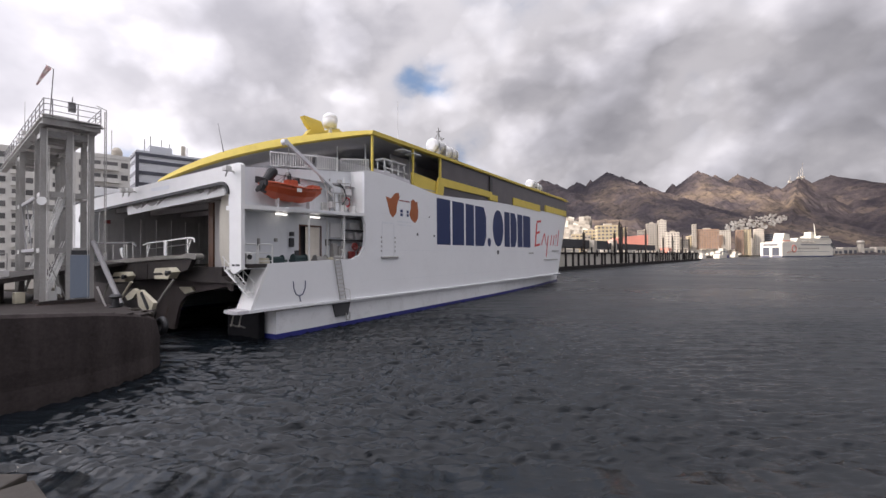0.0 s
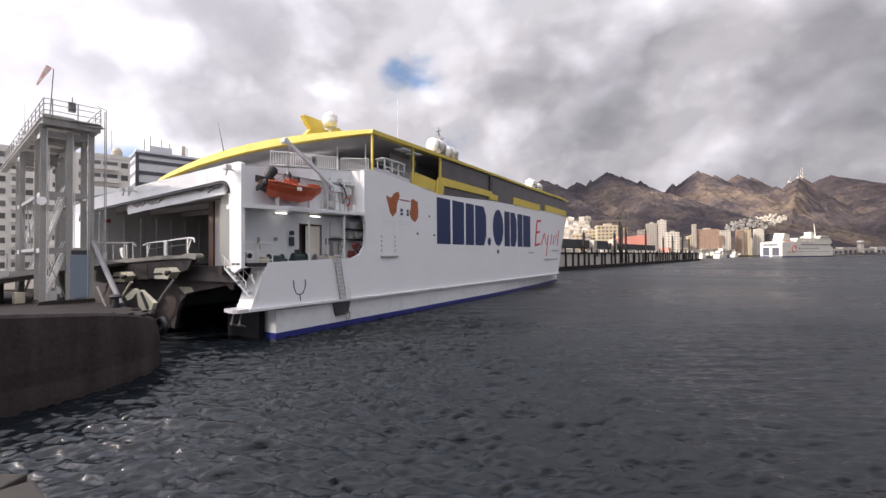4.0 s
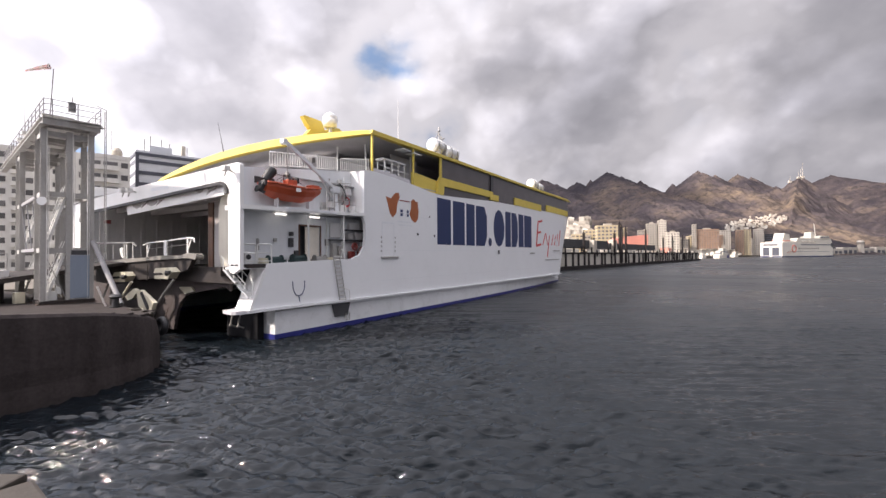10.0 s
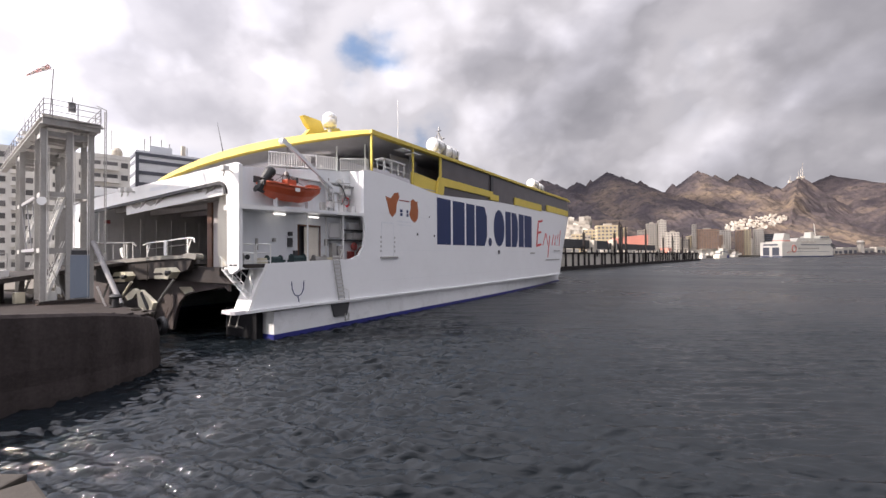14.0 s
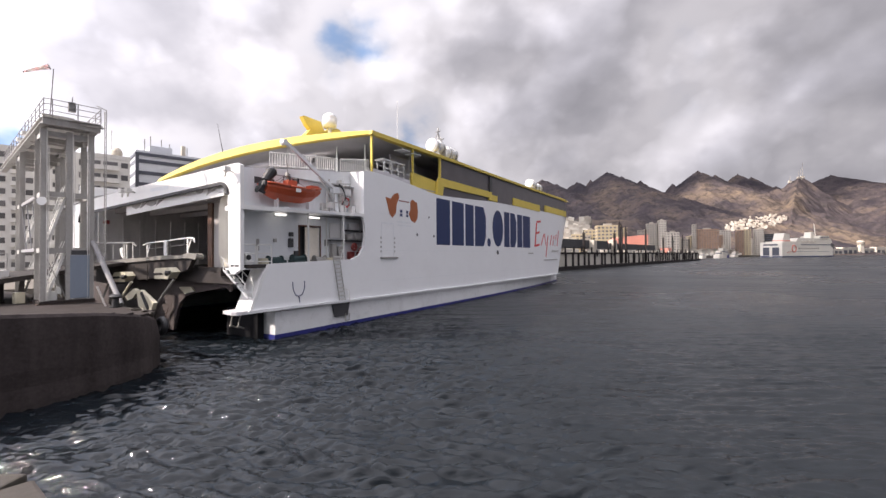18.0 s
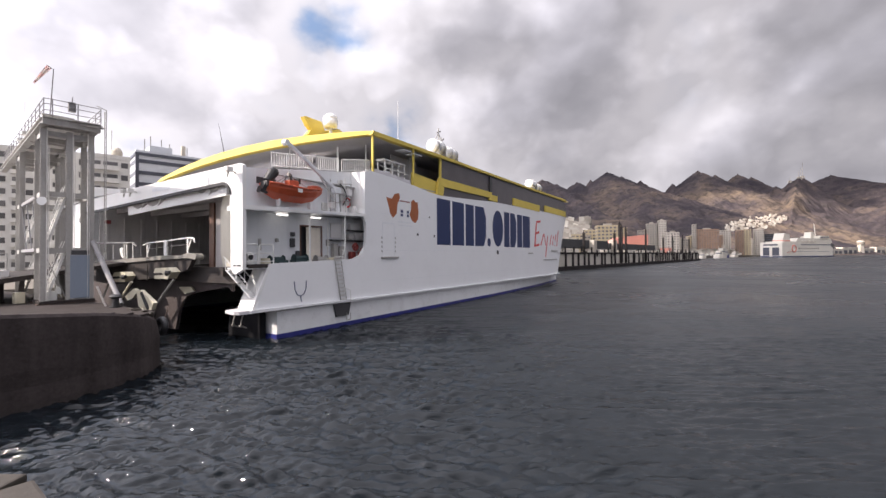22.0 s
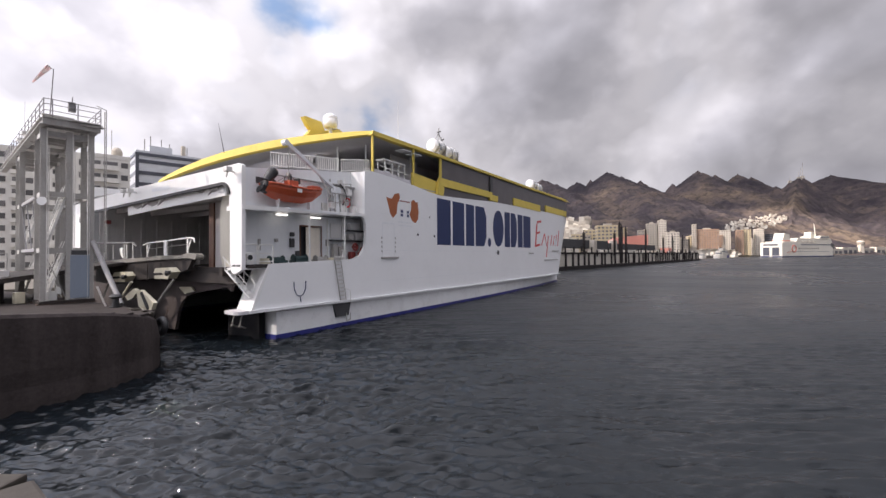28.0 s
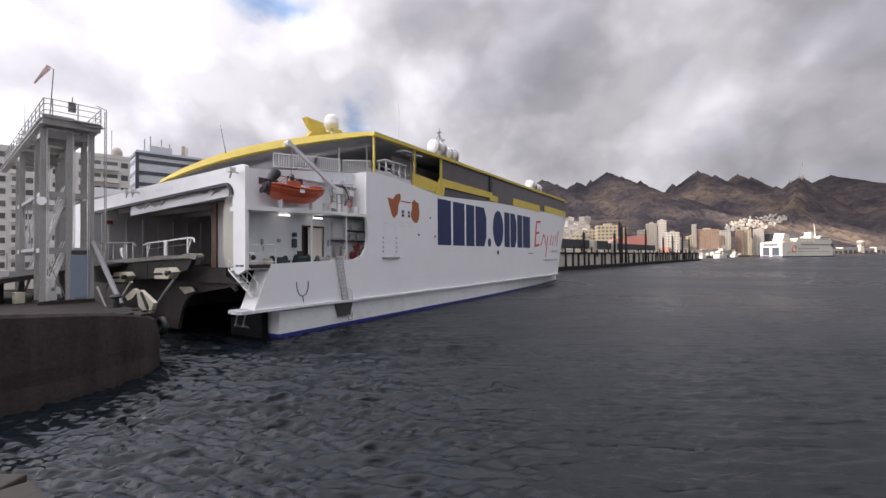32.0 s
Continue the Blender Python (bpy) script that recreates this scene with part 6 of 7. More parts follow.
# ---------------- town ----------------
def block(name, x, y, w, d, h, rz, floors, cols, wall, label, z0=2.0, win=(0.62, 0.5), group="", roof=None, balcony=False, bands=False, extra=None):
    """A building with its storeys: windows stand in the front and in one flank."""
    b = thing(name, pose(x, y, z0, 0, 0, rz), label, "building", group)
    bm = B()
    bx(bm, -w / 2, w / 2, -d / 2, d / 2, 0, h)
    part("wall", bm, M[wall], b)
    bm = B()
    p = 0.25
    for x0, x1, y0, y1 in ((-w / 2 - 0.1, w / 2 + 0.1, -d / 2 - 0.1, -d / 2 + p), (-w / 2 - 0.1, w / 2 + 0.1, d / 2 - p, d / 2 + 0.1),
                           (-w / 2 - 0.1, -w / 2 + p, -d / 2, d / 2), (w / 2 - p, w / 2 + 0.1, -d / 2, d / 2)):
        bx(bm, x0, x1, y0, y1, h, h + 0.9)
    part("parapet", bm, M[roof or wall], b)
    fh = h / floors
    if bands:
        bm = B()
        bx(bm, -w / 2 - 0.08, w / 2 + 0.08, -d / 2 - 0.1, d / 2 + 0.1, 0, fh * 0.32)
        me = mesh_of("window", bm, M["officedark"])
        for k in range(floors):
            shared("window", me, b, pose(0, 0, k * fh + fh * 0.2))
        return b
    cw = w / cols
    bm = B()
    bx(bm, -cw * win[0] / 2, cw * win[0] / 2, -0.09, 0.05, 0, fh * win[1])
    me = mesh_of("window", bm, M["bwin"])
    if balcony:
        bm = B()
        bx(bm, -cw * win[0] / 2 - 0.2, cw * win[0] / 2 + 0.2, -0.9, -0.05, 0, 0.12)
        bx(bm, -cw * win[0] / 2 - 0.2, cw * win[0] / 2 + 0.2, -0.98, -0.86, 0.0, fh * 0.36)
        bal = mesh_of("balcony", bm, M[wall])
    for k in range(floors):
        for c in range(cols):
            xx = -w / 2 + (c + 0.5) * cw
            shared("window", me, b, pose(xx, -d / 2, k * fh + fh * 0.32))
            if balcony and c % balcony == 0:
                shared("balcony", bal, b, pose(xx, -d / 2, k * fh + fh * 0.02))
    nf = max(1, int(d / cw))
    for k in range(floors):
        for c in range(nf):
            yy = -d / 2 + (c + 0.5) * d / nf
            for sx, r in ((-w / 2, -90),) if x > 0 else ((w / 2, 90),):
                shared("window", me, b, pose(sx, yy, k * fh + fh * 0.32, 0, 0, r))
    if extra:
        extra(b, w, d, h)
    return b


def town_left():
    def top_a(b, w, d, h):
        bm = B()
        bx(bm, 0.5, 3.5, -1, 3, h, h + 1.6)
        part("stair_head", bm, M["apt"], b)
        bm = B()
        ball(bm, (3.0, -1.5, h + 1.9), 1.2, 1, 1, 1.3, 14)
        part("water_tank", bm, M["b_white"], b, "pale rounded rooftop tank", smooth=True)
        bm = B()
        tube(bm, (2.0, 0, h), (2.0, 0, h + 8), 0.08, 5)
        part("antenna", bm, M["steel"], b)
    block("apartment_building", -85.4, 106.5, 6.6, 9, 27.6, 40, 9, 2, "apt", "white rendered apartment block with rows of wide balconies",
          win=(0.84, 0.40), balcony=1, extra=top_a, group="apartment blocks")
    block("apartment_building", -82.03, 109.3, 2.2, 9, 27.5, 40, 9, 1, "apt", "narrow white apartment wing with small square windows",
          win=(0.62, 0.42), group="apartment blocks")
    block("apartment_building", -93.0, 108, 9.5, 9, 28.4, 40, 9, 4, "apt", "white apartment block with square windows",
          win=(0.55, 0.45), balcony=3, group="apartment blocks")
    block("apartment_building", -108.0, 108, 17, 9, 30.0, 42, 10, 7, "apt", "tall white apartment block with square windows",
          win=(0.55, 0.45), balcony=3, group="apartment blocks")

    def top_b(b, w, d, h):
        bm = B()
        bx(bm, -5, 0.5, -4, 4, h, h + 3.2)
        part("plant_room", bm, M["office"], b)
        for x, hh in ((-6, 5.0), (-4.6, 6.0), (-2.0, 5.6), (0, 4.6), (4.5, 4.2)):
            bm = B()
            tube(bm, (x, -3, h), (x, -3, h + hh), 0.12, 5)
            part("antenna", bm, M["steel"], b)
        bm = B()
        bx(bm, 3.0, 4.0, -3.5, -2.5, h, h + 4.5)
        part("chimney", bm, M["b_white"], b)
        bm = B()
        bx(bm, -w / 2 - 0.3, w / 2 + 0.3, -d / 2 - 0.3, d / 2 + 0.3, h - 0.5, h + 0.3)
        part("cornice", bm, M["officedark"], b)
        bm = B()
        bx(bm, -w / 2 - 0.2, -w / 2 + 0.6, -d / 2 - 0.25, -d / 2, 0, h)
        part("corner_pier", bm, M["officedark"], b)
    b = block("office_building", -81.6, 126, 17, 14, 31.6, 44, 10, 1, "office", "blue-grey office block with dark window bands", bands=True)
    top_b(b, 17, 14, 31.6)


def town_right():
    def plain(b, w, d, h):
        bm = B()
        bx(bm, -w / 6, w / 6, -d / 6, d / 6, h, h + 3)
        part("stair_head", bm, M["b_grey"], b)
    G = "waterfront buildings"
    block("apartment_building", 166, 430, 22, 18, 31, -12, 9, 6, "b_cream", "cream rendered waterfront block", extra=plain, group=G)
    block("apartment_building", 182, 440, 12, 16, 29, -12, 9, 4, "b_cream", "narrow cream rendered waterfront block", group=G)
    block("apartment_building", 296, 605, 13, 14, 45, -20, 14, 4, "b_grey", "tall grey-beige tower block", extra=plain, group=G)
    block("apartment_building", 308, 600, 10, 14, 49, -20, 15, 3, "b_white", "tall pale rendered tower block", extra=plain, group=G)
    block("apartment_building", 283, 610, 8, 12, 36, -20, 11, 3, "b_grey", "grey rendered tower block inland", group=G)
    block("apartment_building", 297, 552, 14, 14, 30, -20, 9, 4, "b_white", "white rendered waterfront block", extra=plain, group=G)
    block("apartment_building", 314, 560, 12, 12, 22, -20, 7, 4, "b_grey", "low grey waterfront block", group=G)
    block("apartment_building", 384, 652, 5, 10, 47, -22, 14, 2, "b_grey", "slim grey stair tower", group=G)
    block("apartment_building", 402, 650, 30, 14, 39, -22, 12, 9, "b_brown", "long brown brick apartment slab", extra=plain, group=G)
    block("apartment_building", 461, 700, 17, 14, 40, -24, 12, 5, "b_white", "pale rendered apartment tower inland", group=G)
    block("apartment_building", 488, 702, 9, 14, 40, -24, 12, 3, "b_brown", "brown brick apartment tower inland", group=G)
    block("apartment_building", 499, 702, 11, 14, 41, -24, 12, 3, "b_cream", "beige rendered apartment tower inland", group=G)
    block("apartment_building", 522, 705, 12, 14, 42, -24, 12, 4, "b_white", "pale rendered apartment tower inland", group=G)
    block("office_building", 537, 706, 15, 14, 34, -24, 10, 1, "roofd", "dark glazed office block", bands=True, group=G)
    block("apartment_building", 430, 690, 14, 12, 24, -22, 7, 4, "b_white", "low white rendered block inland", group=G)
    block("apartment_building", 350, 640, 18, 12, 20, -22, 6, 5, "b_white", "low white rendered block inland", group=G)
    block("apartment_building", 330, 620, 14, 12, 26, -20, 8, 4, "b_grey", "grey rendered block by the harbour", group=G)
    block("apartment_building", 860, 960, 16, 14, 34, -35, 10, 4, "b_white", "white tower block by the breakwater", group=G)
    block("apartment_building", 884, 975, 14, 14, 22, -35, 7, 4, "roofd", "dark block by the breakwater", group=G)
    mix = random.Random(31)
    for bear, dist, hh in ((0.30, 420, 20), (0.315, 450, 26), (0.33, 470, 22), (0.345, 480, 28), (0.40, 520, 22), (0.42, 560, 27), (0.475, 610, 34), (0.53, 640, 24), (0.555, 650, 22),
                         (0.585, 660, 30), (0.64, 700, 30), (0.66, 740, 33), (0.70, 760, 36), (0.72, 780, 30), (0.745, 800, 26)):
        wd = mix.uniform(11, 17)
        block("apartment_building", bear * dist, dist, wd, 12, hh + mix.uniform(-3, 3), -15, int(hh / 3.2), int(wd / 3), mix.choice(["b_cream", "b_grey", "b_brown", "b_white"]),
              "rendered mid-rise block in the harbour town", group=G, extra=plain)
    # warehouse with the salmon roof
    w = thing("warehouse", pose(127, 305, 2, 0, 0, -10), "pale warehouse with a salmon-red pitched roof", "warehouse")
    bm = B()
    bx(bm, -15, 15, -10, 10, 0, 8.5)
    part("wall", bm, M["b_white"], w)
    bm = B()
    plate(bm, [(-15.6, 8.4), (15.6, 8.4), (15.6, 16.5), (-3, 15.0)], "y", -10.4, 10.4)
    part("roof", bm, M["b_red"], w)
    bm = B()
    for i in range(6):
        bx(bm, -13 + i * 4.6, -10 + i * 4.6, -10.15, -9.9, 2, 6)
    part("door_panel", bm, M["b_grey"], w)
    # long low sheds and white vans along the shore
    rng = random.Random(11)
    for i in range(26):
        t = i / 25
        x, y = 306 + 300 * t + rng.uniform(-6, 6), 531 + 300 * t + rng.uniform(-3, 8)
        hh = rng.uniform(5, 10)
        s = thing("harbour_shed", pose(x, y, 2, 0, 0, 44), "low pale harbour shed by the water", "shed", "harbour sheds")
        bm = B()
        bx(bm, -rng.uniform(5, 10), rng.uniform(4, 9), -4, 4, 0, hh)
        part("wall", bm, M[rng.choice(["house_w", "house_w", "b_grey"])], s)
        bm = B()
        bx(bm, -10.2, 9.2, -4.4, 4.4, hh, hh + 0.5)
        part("roof", bm, M[rng.choice(["b_grey", "roofd", "b_white"])], s)
    s = thing("harbour_shed", pose(222, 425, 2, 0, 0, 44), "orange-red harbour cabin by the water", "shed", "harbour sheds")
    bm = B()
    bx(bm, -5, 5, -4, 4, 0, 9)
    part("wall", bm, M["b_red"], s)
    # breakwater terminal
    for x, y, l, h in ((850, 930, 50, 12), (900, 950, 60, 15), (970, 985, 70, 13), (1040, 1015, 60, 16), (1120, 1035, 60, 12), (1190, 1060, 60, 14)):
        s = thing("terminal_building", pose(x, y, 2, 0, 0, 22), "long low white terminal on the breakwater", "building", "breakwater terminals")
        bm = B()
        bx(bm, -l / 2, l / 2, -6, 6, 0, h)
        part("wall", bm, M["b_white"], s)
        bm = B()
        bx(bm, -l / 10, l / 10, -0.2, 0.1, 0, h * 0.5)
        me = mesh_of("opening", bm, M["officedark"])
        for k in (-0.32, 0, 0.32):
            shared("opening", me, s, pose(k * l, -6, 1))
    s = thing("control_tower", pose(945, 965, 2), "slim white harbour control tower", "tower")
    bm = B()
    bx(bm, -4, 4, -4, 4, 0, 22)
    part("shaft", bm, M["b_white"], s)
    bm = B()
    tube(bm, (0, 0, 22), (0, 0, 27), 6.5, 12, 7.5)
    part("cabin", bm, M["b_grey"], s)
    bm = B()
    tube(bm, (0, 0, 27), (0, 0, 30), 7.5, 12, 5)
    part("cap", bm, M["b_white"], s)


town_left()
town_right()


def hill_houses():
    """White houses on the hill and on the slope over the harbour: cubes with a door and window, many alike."""
    rng = random.Random(21)
    kinds = []
    for h, w in ((3.2, 5.2), (4.2, 4.6), (2.9, 6.2)):
        bm = B()
        bx(bm, -w / 2, w / 2, -2.2, 2.2, -5, h)
        bx(bm, -w / 2, w * 0.1, -1.8, 1.8, h, h + 1.0)
        for c in (-0.25, 0.2):
            bx(bm, w * c - 0.6, w * c + 0.6, -2.35, -2.1, h * 0.45, h * 0.75)
        kinds.append(bm)
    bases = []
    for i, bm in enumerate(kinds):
        # one kind takes the render with sunlight in its colour
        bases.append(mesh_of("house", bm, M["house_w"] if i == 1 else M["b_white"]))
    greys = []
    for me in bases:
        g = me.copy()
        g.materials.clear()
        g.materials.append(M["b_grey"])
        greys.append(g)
    for k in range(195):
        # town on the spur under the masts
        u, v = rng.random(), rng.random()
        hi = 0.062 + 0.022 * min(1, u * 2.5)
        lo = 0.050 + 0.004 * u + max(0, u - 0.6) * 0.055
        spot = slope_spot(0.663 + 0.143 * u, lo + (hi - lo) * v)
        if spot is None:
            continue
        ob = new("hill_house", rng.choice(bases) if rng.random() < 0.6 else rng.choice(greys))
        ob.matrix_world = pose(*spot, 0, 0, rng.uniform(-34, -24))
        tagged(ob, "small white cube house on the hillside", "house", "hillside houses")
    for k in range(100):
        u, v = rng.random(), rng.random()
        az = 0.285 + 0.06 * u
        d = 470 + 170 * v
        v = (int(v * 8) + 0.25 * rng.random()) / 8
        d = 470 + 170 * v
        z = 8 + 52 * v
        ob = new("hill_house", rng.choice(bases) if rng.random() < 0.5 else rng.choice(greys))
        ob.matrix_world = pose(az * d, d, z, 0, 0, rng.uniform(-22, -14)) @ Matrix.Diagonal((rng.uniform(1.1, 1.9), 1.3, rng.uniform(0.9, 1.3), 1))
        tagged(ob, "small pale house stepped up the slope", "house", "hillside houses")
    # slopes on which they stand
    bm = B()
    v = [bm.verts.new(p) for p in ((121, 450, 0), (157, 450, 0), (226, 645, 58), (179, 645, 58))]
    bm.faces.new(v)
    bmesh.ops.solidify(bm, geom=bm.faces[:], thickness=3)
    solid("ground_slope", bm, M["land"], "built-up brown slope behind the harbour", "slope", kind="structure")
    # masts on the summit
    for x, h in ((1448, 50), (1456, 62), (1440, 34), (1404, 24)):
        y = 1720
        m = thing("radio_mast", pose(x, y, ground_at(x, y) - 2), "white radio mast on the mountain top", "mast", "summit masts")
        bm = B()
        tube(bm, (0, 0, 0), (0, 0, h), 0.75, 6, 0.4)
        part("pole", bm, M["b_white"], m)
        bm = B()
        bx(bm, -5, 5, -4, 4, 0, 9)
        part("hut", bm, M["b_white"], m)


hill_houses()


def jetty():
    """Dark piled jetty with gantry posts running out from behind the ferry's bow."""
    a, b = Vector((37.0, 141, 0)), Vector((206, 343, 0))
    L = (b - a).length
    rot = math.degrees(math.atan2(b.y - a.y, b.x - a.x))
    j = thing("jetty", pose(a.x, a.y, 0, 0, 0, rot), "dark timber and iron piled jetty with posts", "jetty")
    J = M["jetty"]
    bm = B()
    bx(bm, 0, L, -0.8, 3.0, -2, 1.1)
    part("fender_wall", bm, J, j, "black tarred fender wall")
    bm = B()
    bx(bm, 0, L, 0.6, 9, 5.4, 6.0)
    part("deck", bm, J, j)
    bm = B()
    bx(bm, 0, L, 0.9, 1.4, 0, 5.4)
    part("quay_face", bm, M["house_w"], j, "pale grey wall behind the piles")
    bm = B()
    bx(bm, 0, 60, 3, 6, 7.6, 11.0)
    part("dark_shed", bm, M["roofd"], j)
    bm = B()
    bx(bm, 62, 140, 3, 9, 7.4, 10.2)
    part("dark_shed", bm, M["roofd"], j)
    bm = B()
    bx(bm, -0.26, 0.26, -0.3, 0.3, 0.9, 5.6)
    me = mesh_of("jetty_leg", bm, J)
    lean = random.Random(9)
    for i in range(44):
        shared("jetty_leg", me, j, pose(1 + (i + lean.uniform(-0.3, 0.3)) * L / 44, 0.2 + lean.uniform(-0.3, 0.3), 0, 0, lean.uniform(-2.5, 2.5), 0))
    bm = B()
    bx(bm, -0.2, 0.2, -0.25, 0.25, 5.6, 8.2)
    me = mesh_of("post", bm, J)
    for i in range(34):
        shared("post", me, j, pose(1.5 + (i + lean.uniform(-0.4, 0.4)) * L / 34, 0.6, lean.uniform(-1.4, 0.3), 0, lean.uniform(-2, 2), 0))
    # taller gantry posts
    for s, h in ((27, 13.5), (62, 14.5), (69, 19.5), (72, 18), (78, 17.5), (112, 18), (150, 15), (175, 16), (205, 18), (228, 16)):
        bm = B()
        bx(bm, s - 0.4, s + 0.4, 0.5, 1.3, 1.5, h)
        tube(bm, (s, 0.9, h), (s, 0.9, h + 1.2), 0.15, 6)
        part("gantry_post", bm, J, j)
    # white panels between the posts
    rng = random.Random(5)
    for i in range(34):
        s = 4 + i * 7.4
        if rng.random() < 0.25:
            continue
        bm = B()
        bx(bm, s, s + rng.uniform(2.5, 5.6), 1.6, 2.0, 6.05, 7.3)
        part("panel", bm, M["house_w"], j, "white panel on the jetty")
    bm = B()
    bx(bm, 38, 41, 1, 4, 6, 11, 0.2)
    part("white_tank", bm, M["b_white"], j)
    bm = B()
    bx(bm, 64, 66, 1, 4, 6, 11.5, 0.2)
    part("white_tank", bm, M["b_white"], j)


jetty()


def boats_far():
    # second ferry across the basin
    f = thing("ferry", pose(497, 590, 0, 0, 0, 24), "white far-off ferry moored across the harbour", "ferry")
    W = M["house_w"]
    bm = B()
    plate(bm, [(-72, -13), (48, -13), (62, -7), (72, 0), (62, 7), (48, 13), (-72, 13)], "z", -2, 13)
    part("hull", bm, W, f)
    bm = B()
    plate(bm, [(-72, -13), (44, -13), (56, -7), (60, 0), (56, 7), (44, 13), (-72, 13)], "z", 13, 19)
    part("superstructure", bm, W, f)
    bm = B()
    plate(bm, [(-64, 19), (52, 19), (47, 25), (-32, 25), (-37, 20.5), (-64, 20.5)], "y", -11, 11)
    part("upper_deck", bm, W, f)
    bm = B()
    tube(bm, (0, -11.4, 20.4), (5, -11.4, 20.4), 1.3, 8)
    lb = mesh_of("lifeboat", bm, M["b_white"])
    for k in range(4):
        shared("lifeboat", lb, f, pose(-24 + k * 9, 0, 0))
    bm = B()
    bx(bm, 20, 42, -12, 12, 25, 28.5, 0.5)
    part("bridge", bm, W, f)
    bm = B()
    plate(bm, [(-58, 20.4), (-40, 20.4), (-42, 30), (-53, 31.5)], "y", -6, 6)
    fn = part("funnel", bm, W, f, "white funnel with a red band")
    bm = B()
    bx(bm, -57.6, -40.2, -6.2, 6.2, 20.6, 22.2)
    part("funnel_band", bm, M["b_red"], fn)
    bm = B()
    tube(bm, (33, 0, 28), (30, 0, 46), 0.9, 6, 0.4)
    part("mast", bm, W, f)
    bm = B()
    plate(bm, [(12, 25), (22, 25), (20, 34), (14, 34)], "y", -4, 4)
    part("forward_funnel", bm, W, f)
    bm = B()
    bx(bm, -72.4, -71.9, -9.5, 9.5, 2, 12.5)
    dr = part("stern_door", bm, M["officedark"], f, "dark open stern door")
    bm = B()
    bx(bm, -72.8, -72.3, -1.6, 1.6, 0.5, 13)
    part("door_post", bm, W, dr)
    bm = B()
    bx(bm, -72.3, -71.9, -8, 9, 15, 17)
    part("painted_bar", bm, M["officedark"], f)
    bm = B()
    ring(bm, (-46, -13.2, 11), (0, 1, 0), 4.4, 0.8, 18)
    bar(bm, (-50, -13.2, 8), (-62, -13.2, 5.5), 1.5, 0.3)
    part("painted_ring", bm, M["b_red"], f, "dark red painted ring sign")
    for k in range(11):
        bm = B()
        bx(bm, -36 + k * 4.6, -32.6 + k * 4.6, -13.15, -12.9, 10.0, 12.2)
        part("painted_bar", bm, M["b_grey"], f)
    for lvl, x0, x1 in ((15.5, -30, 46), (26.2, 20, 42)):
        bm = B()
        bx(bm, x0, x1, -13.1 if lvl < 18 else -12.1, -11, lvl, lvl + 1.3)
        part("window_band", bm, M["officedark"], f)
    bm = B()
    bx(bm, 0, 1.6, -13.12, -12.95, 0, 1.1)
    fw = mesh_of("window", bm, M["officedark"])
    for k in range(22):
        shared("window", fw, f, pose(-60 + k * 4.6, 0, 6.6))
    bm = B()
    plate(bm, [(-72.2, -13.05), (50, -13.05), (63, -7.05), (74, 0), (63, 7.05), (50, 13.05), (-72.2, 13.05)], "z", -1, 1.2)
    part("boot_top", bm, M["navy"], f, "dark waterline stripe")
    bm = B()
    pipe(bm, [(-66, -12.6, 20.0), (46, -12.6, 20.0)], 0.12, 6)
    part("deck_rail", bm, M["b_grey"], f)
    # tugs and small craft
    for x, y, l, h, dark in ((309, 478, 16, 8, False), (318, 486, 20, 11, False), (330, 500, 18, 10, True), (285, 470, 14, 5, False), (372, 560, 16, 6, False), (410, 600, 18, 6, False), (800, 905, 34, 9, False), (840, 925, 30, 8, False)):
        t = thing("tug", pose(x, y, 0, 0, 0, 40), "small harbour craft with a white wheelhouse", "boat", "harbour craft")
        bm = B()
        plate(bm, [(-l / 2, -3), (l * 0.3, -3), (l / 2, 0), (l * 0.3, 3), (-l / 2, 3)], "z", -1, 3.2)
        part("hull", bm, M["boot"] if dark else W, t)
        bm = B()
        bx(bm, -l * 0.2, l * 0.2, -2.3, 2.3, 3.2, h, 0.3)
        part("wheelhouse", bm, W, t)
        bm = B()
        tube(bm, (0, 0, h), (0, 0, h + 5), 0.25, 6)
        part("mast", bm, W, t)
        bm = B()
        bx(bm, -l * 0.21, l * 0.21, -2.35, 2.35, h * 0.62, h * 0.62 + 1.1)
        part("window_band", bm, M["officedark"], t)


boats_far()


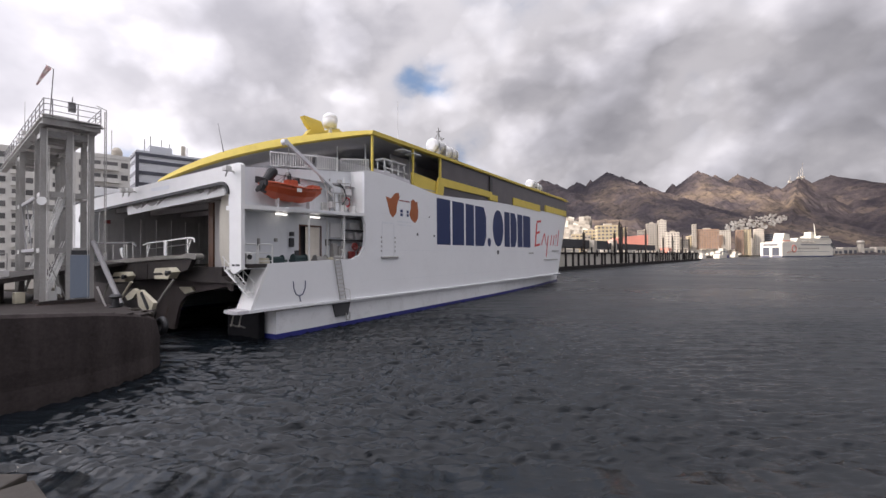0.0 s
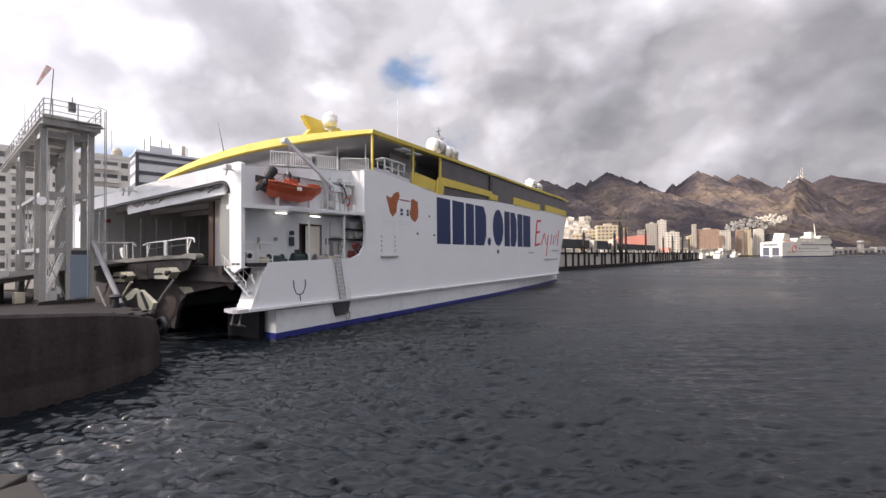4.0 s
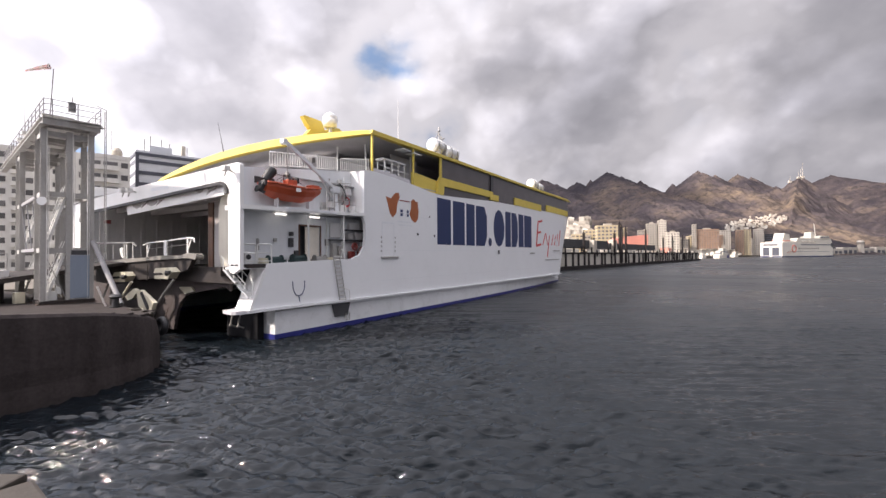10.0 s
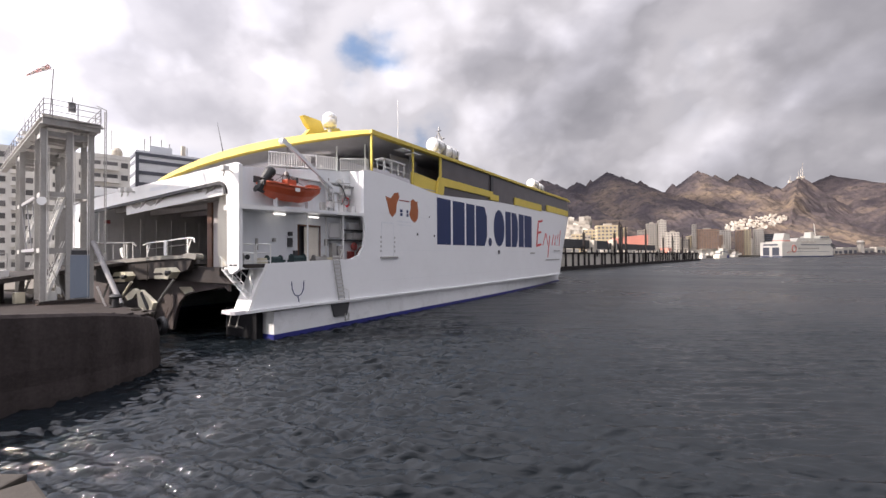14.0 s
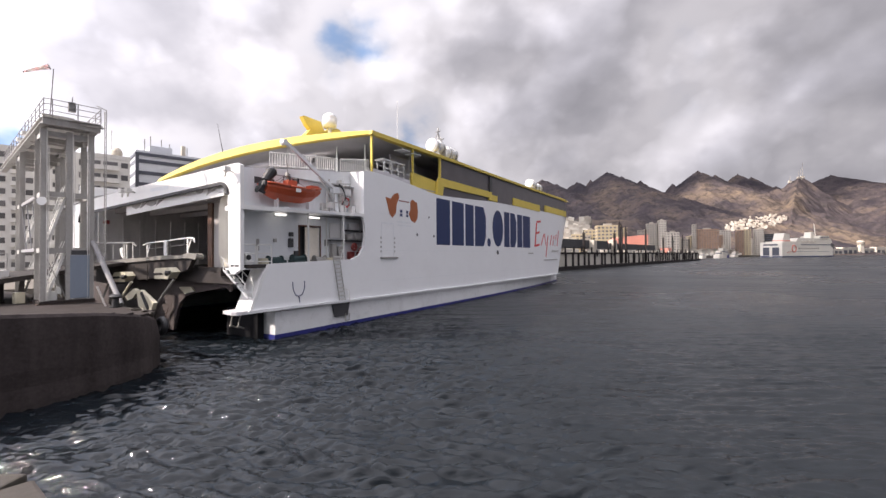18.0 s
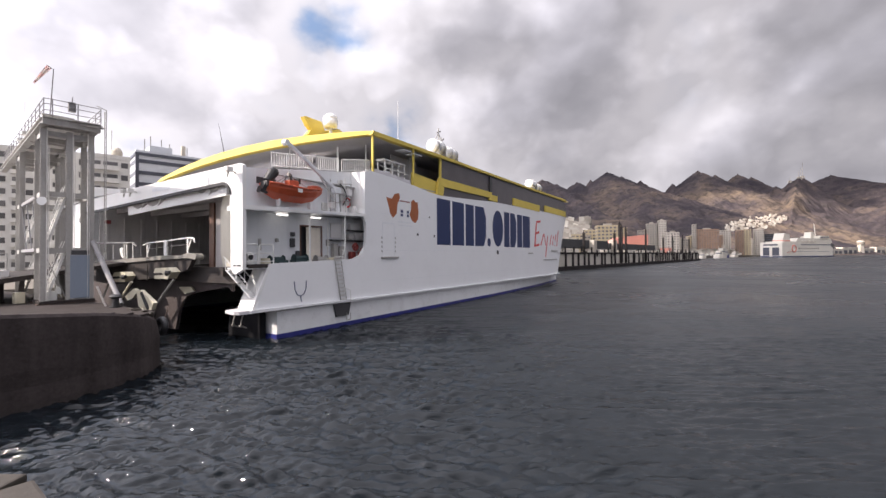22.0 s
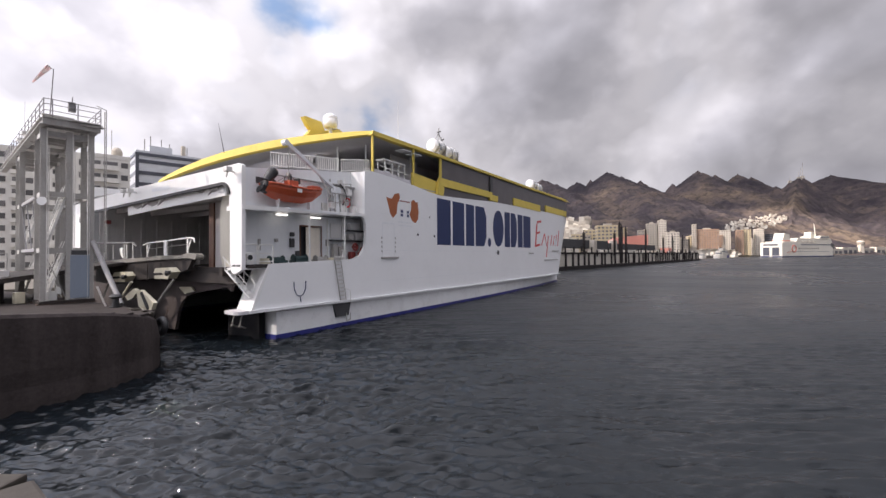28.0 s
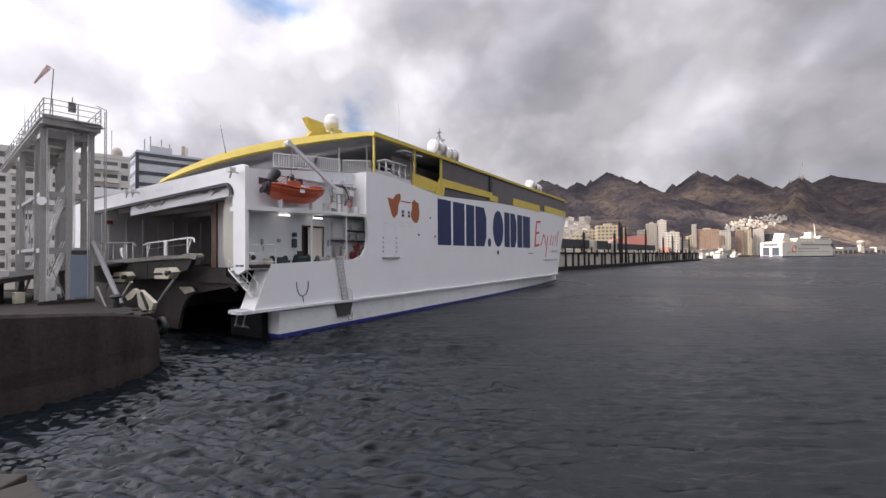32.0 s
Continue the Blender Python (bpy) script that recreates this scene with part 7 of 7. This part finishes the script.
def shore_vans():
    """Vans and trailers parked along the far quay."""
    body = B()
    plate(body, [(-2.7, 0.45), (-2.7, 2.5), (1.2, 2.5), (1.9, 1.5), (2.7, 1.25), (2.7, 0.45)], "y", -1.0, 1.0)
    body = mesh_of("body", body, M["house_w"])
    glass = mesh_of("windscreen", plate(B(), [(1.25, 2.42), (1.9, 1.55), (1.96, 1.55), (1.32, 2.42)], "y", -0.9, 0.9), M["officedark"])
    side = mesh_of("side_window", bx(B(), 0.5, 1.3, -1.03, -1.0, 1.55, 2.2), M["officedark"])
    wheel = mesh_of("wheel", tube(B(), (0, -1.05, 0), (0, -0.8, 0), 0.42, 12), M["black"])
    box = mesh_of("box", bx(B(), -4.5, 4.5, -1.2, 1.2, 1.0, 3.9, 0.05), M["house_w"])
    chassis = mesh_of("chassis", bx(B(), -4.4, 4.4, -1.0, 1.0, 0.6, 1.0), M["roofd"])
    rng = random.Random(17)
    for i in range(26):
        t = (i + rng.uniform(-0.3, 0.3)) / 26
        x, y = 318 + 292 * t, 515 + 300 * t
        m = pose(x - 2 - rng.uniform(0, 3), y + 3 + rng.uniform(0, 3), 2.0, 0, 0, 46 + rng.choice((0, 180, 90)))
        if rng.random() < 0.62:
            v = thing("van", m, "white van parked on the far quay", "van", "vehicles on the far quay")
            shared("body", body, v)
            shared("windscreen", glass, v)
            shared("side_window", side, v)
            for a in (-1.7, 1.7):
                for fl in (0, 180):
                    shared("wheel", wheel, v, pose(a, 0, 0.42, 0, 0, fl))
        else:
            v = thing("trailer", m, "white box trailer parked on the far quay", "trailer", "vehicles on the far quay")
            shared("box", box, v)
            shared("chassis", chassis, v)
            for a in (-3.2, -2.2, 3.4):
                for fl in (0, 180):
                    shared("wheel", wheel, v, pose(a, 0, 0.42, 0, 0, fl))


shore_vans()


# ---------------- what moves ----------------
def motions():
    # the ferry ranges on its lines and swings a little: seconds, metres ahead, degrees of swing, metres of heave
    rows = []
    for t, surge, yaw, up in (
            (0, 0.0, 0.0, 0), (2, 0.01, 0.0, 0), (3, 0.01, 0.0, 0.06), (3.5, 0.01, 0.0, 0.08), (5.5, 0.0, 0.0, 0.02), (6.5, -0.04, -0.03, 0),
            (7.5, -0.04, -0.16, 0), (9, -0.07, -0.215, 0), (10.5, -0.08, -0.28, 0), (12, -0.13, -0.325, 0), (13, -0.18, -0.34, 0), (14, -0.16, -0.33, 0),
            (14.5, -0.14, -0.28, 0), (16.5, -0.19, -0.244, 0), (17, -0.18, -0.20, 0), (17.5, -0.12, -0.06, 0), (18, -0.06, 0.02, -0.03), (18.5, -0.02, 0.08, -0.03),
            (19, 0.11, 0.126, -0.02), (19.5, 0.26, 0.2, -0.03), (20, 0.3, 0.32, -0.02), (20.5, 0.34, 0.34, -0.02), (21, 0.39, 0.24, -0.03), (21.5, 0.28, 0.17, -0.02),
            (22, 0.09, 0.12, -0.02), (22.5, 0.11, 0.126, -0.02), (23, 0.19, 0.13, -0.01), (23.5, 0.11, 0.03, -0.02), (24, 0.0, -0.05, -0.02), (24.5, -0.08, -0.19, -0.04),
            (25, -0.16, -0.239, -0.04), (25.5, -0.18, -0.244, -0.04), (27.5, 0.02, -0.15, -0.03), (28, 0.04, -0.02, -0.03), (28.5, -0.04, 0.07, -0.03), (29, 0.05, 0.11, -0.03),
            (29.5, 0.13, 0.13, -0.04), (30, 0.11, 0.126, -0.02), (31, 0.16, 0.14, -0.02), (31.5, 0.14, 0.13, -0.04), (32, 0.27, 0.17, -0.04)):
        rows.append((t, SHIP @ pose(surge, 0, up, 0, 0, yaw)))
    walk(FERRY, rows)
    walk(BOAT, rows)
    # the windsock: seconds, how far it hangs below level, and its bearing round the pole
    rows = []
    for t, droop, turn in ((0, 57, 0), (2, 60, 0), (3.5, 57, 0), (5.5, 64, 4), (7, 61, 2), (8, 62, 4), (9, 56, 0), (9.5, 40, -2), (10, 12, 0), (10.5, 25, 3), (11, 41, 0),
                           (11.5, 25, 0), (12, 7, -4), (12.5, 25, 10), (13, 38, 30), (14, 38, 42), (14.5, 30, 30), (16.5, 8, 4), (17, 4, 0), (17.5, 15, 8), (18, 22, 18), (19, 13, 6),
                           (20, 33, 6), (21, 40, 4), (22, 50, 2), (23, 37, 0), (24, 52, 2), (25, 46, 2), (28, 46, 0), (29, 42, 0), (30, 33, 0), (31, 45, 0), (32, 51, 0)):
        rows.append((t, pose(-24.25, 26.19, 17.1, 0, 0, 0) @ pose(0, 0, 0, 0, 0, 190 + turn) @ pose(0, 0, 0, 0, droop, 0)))
    walk(SOCK, rows)
    # clouds drift in from the far right towards the camera
    walk(CLOUDS, [(0, pose(420, 620, -20)), (16, pose(0, 0, -20)), (32, pose(-420, -620, -20))])
    # the water's ripples run slowly towards the quay
    rows = []
    for i in range(33):
        t = 1.0 * i
        rows.append((t, pose(2.4 - 0.15 * t, 4.8 - 0.30 * t + 0.2 * math.sin(t * 1.3), -0.21 + 0.02 * math.sin(t * 1.1))))
    walk(WATER, rows)


motions()
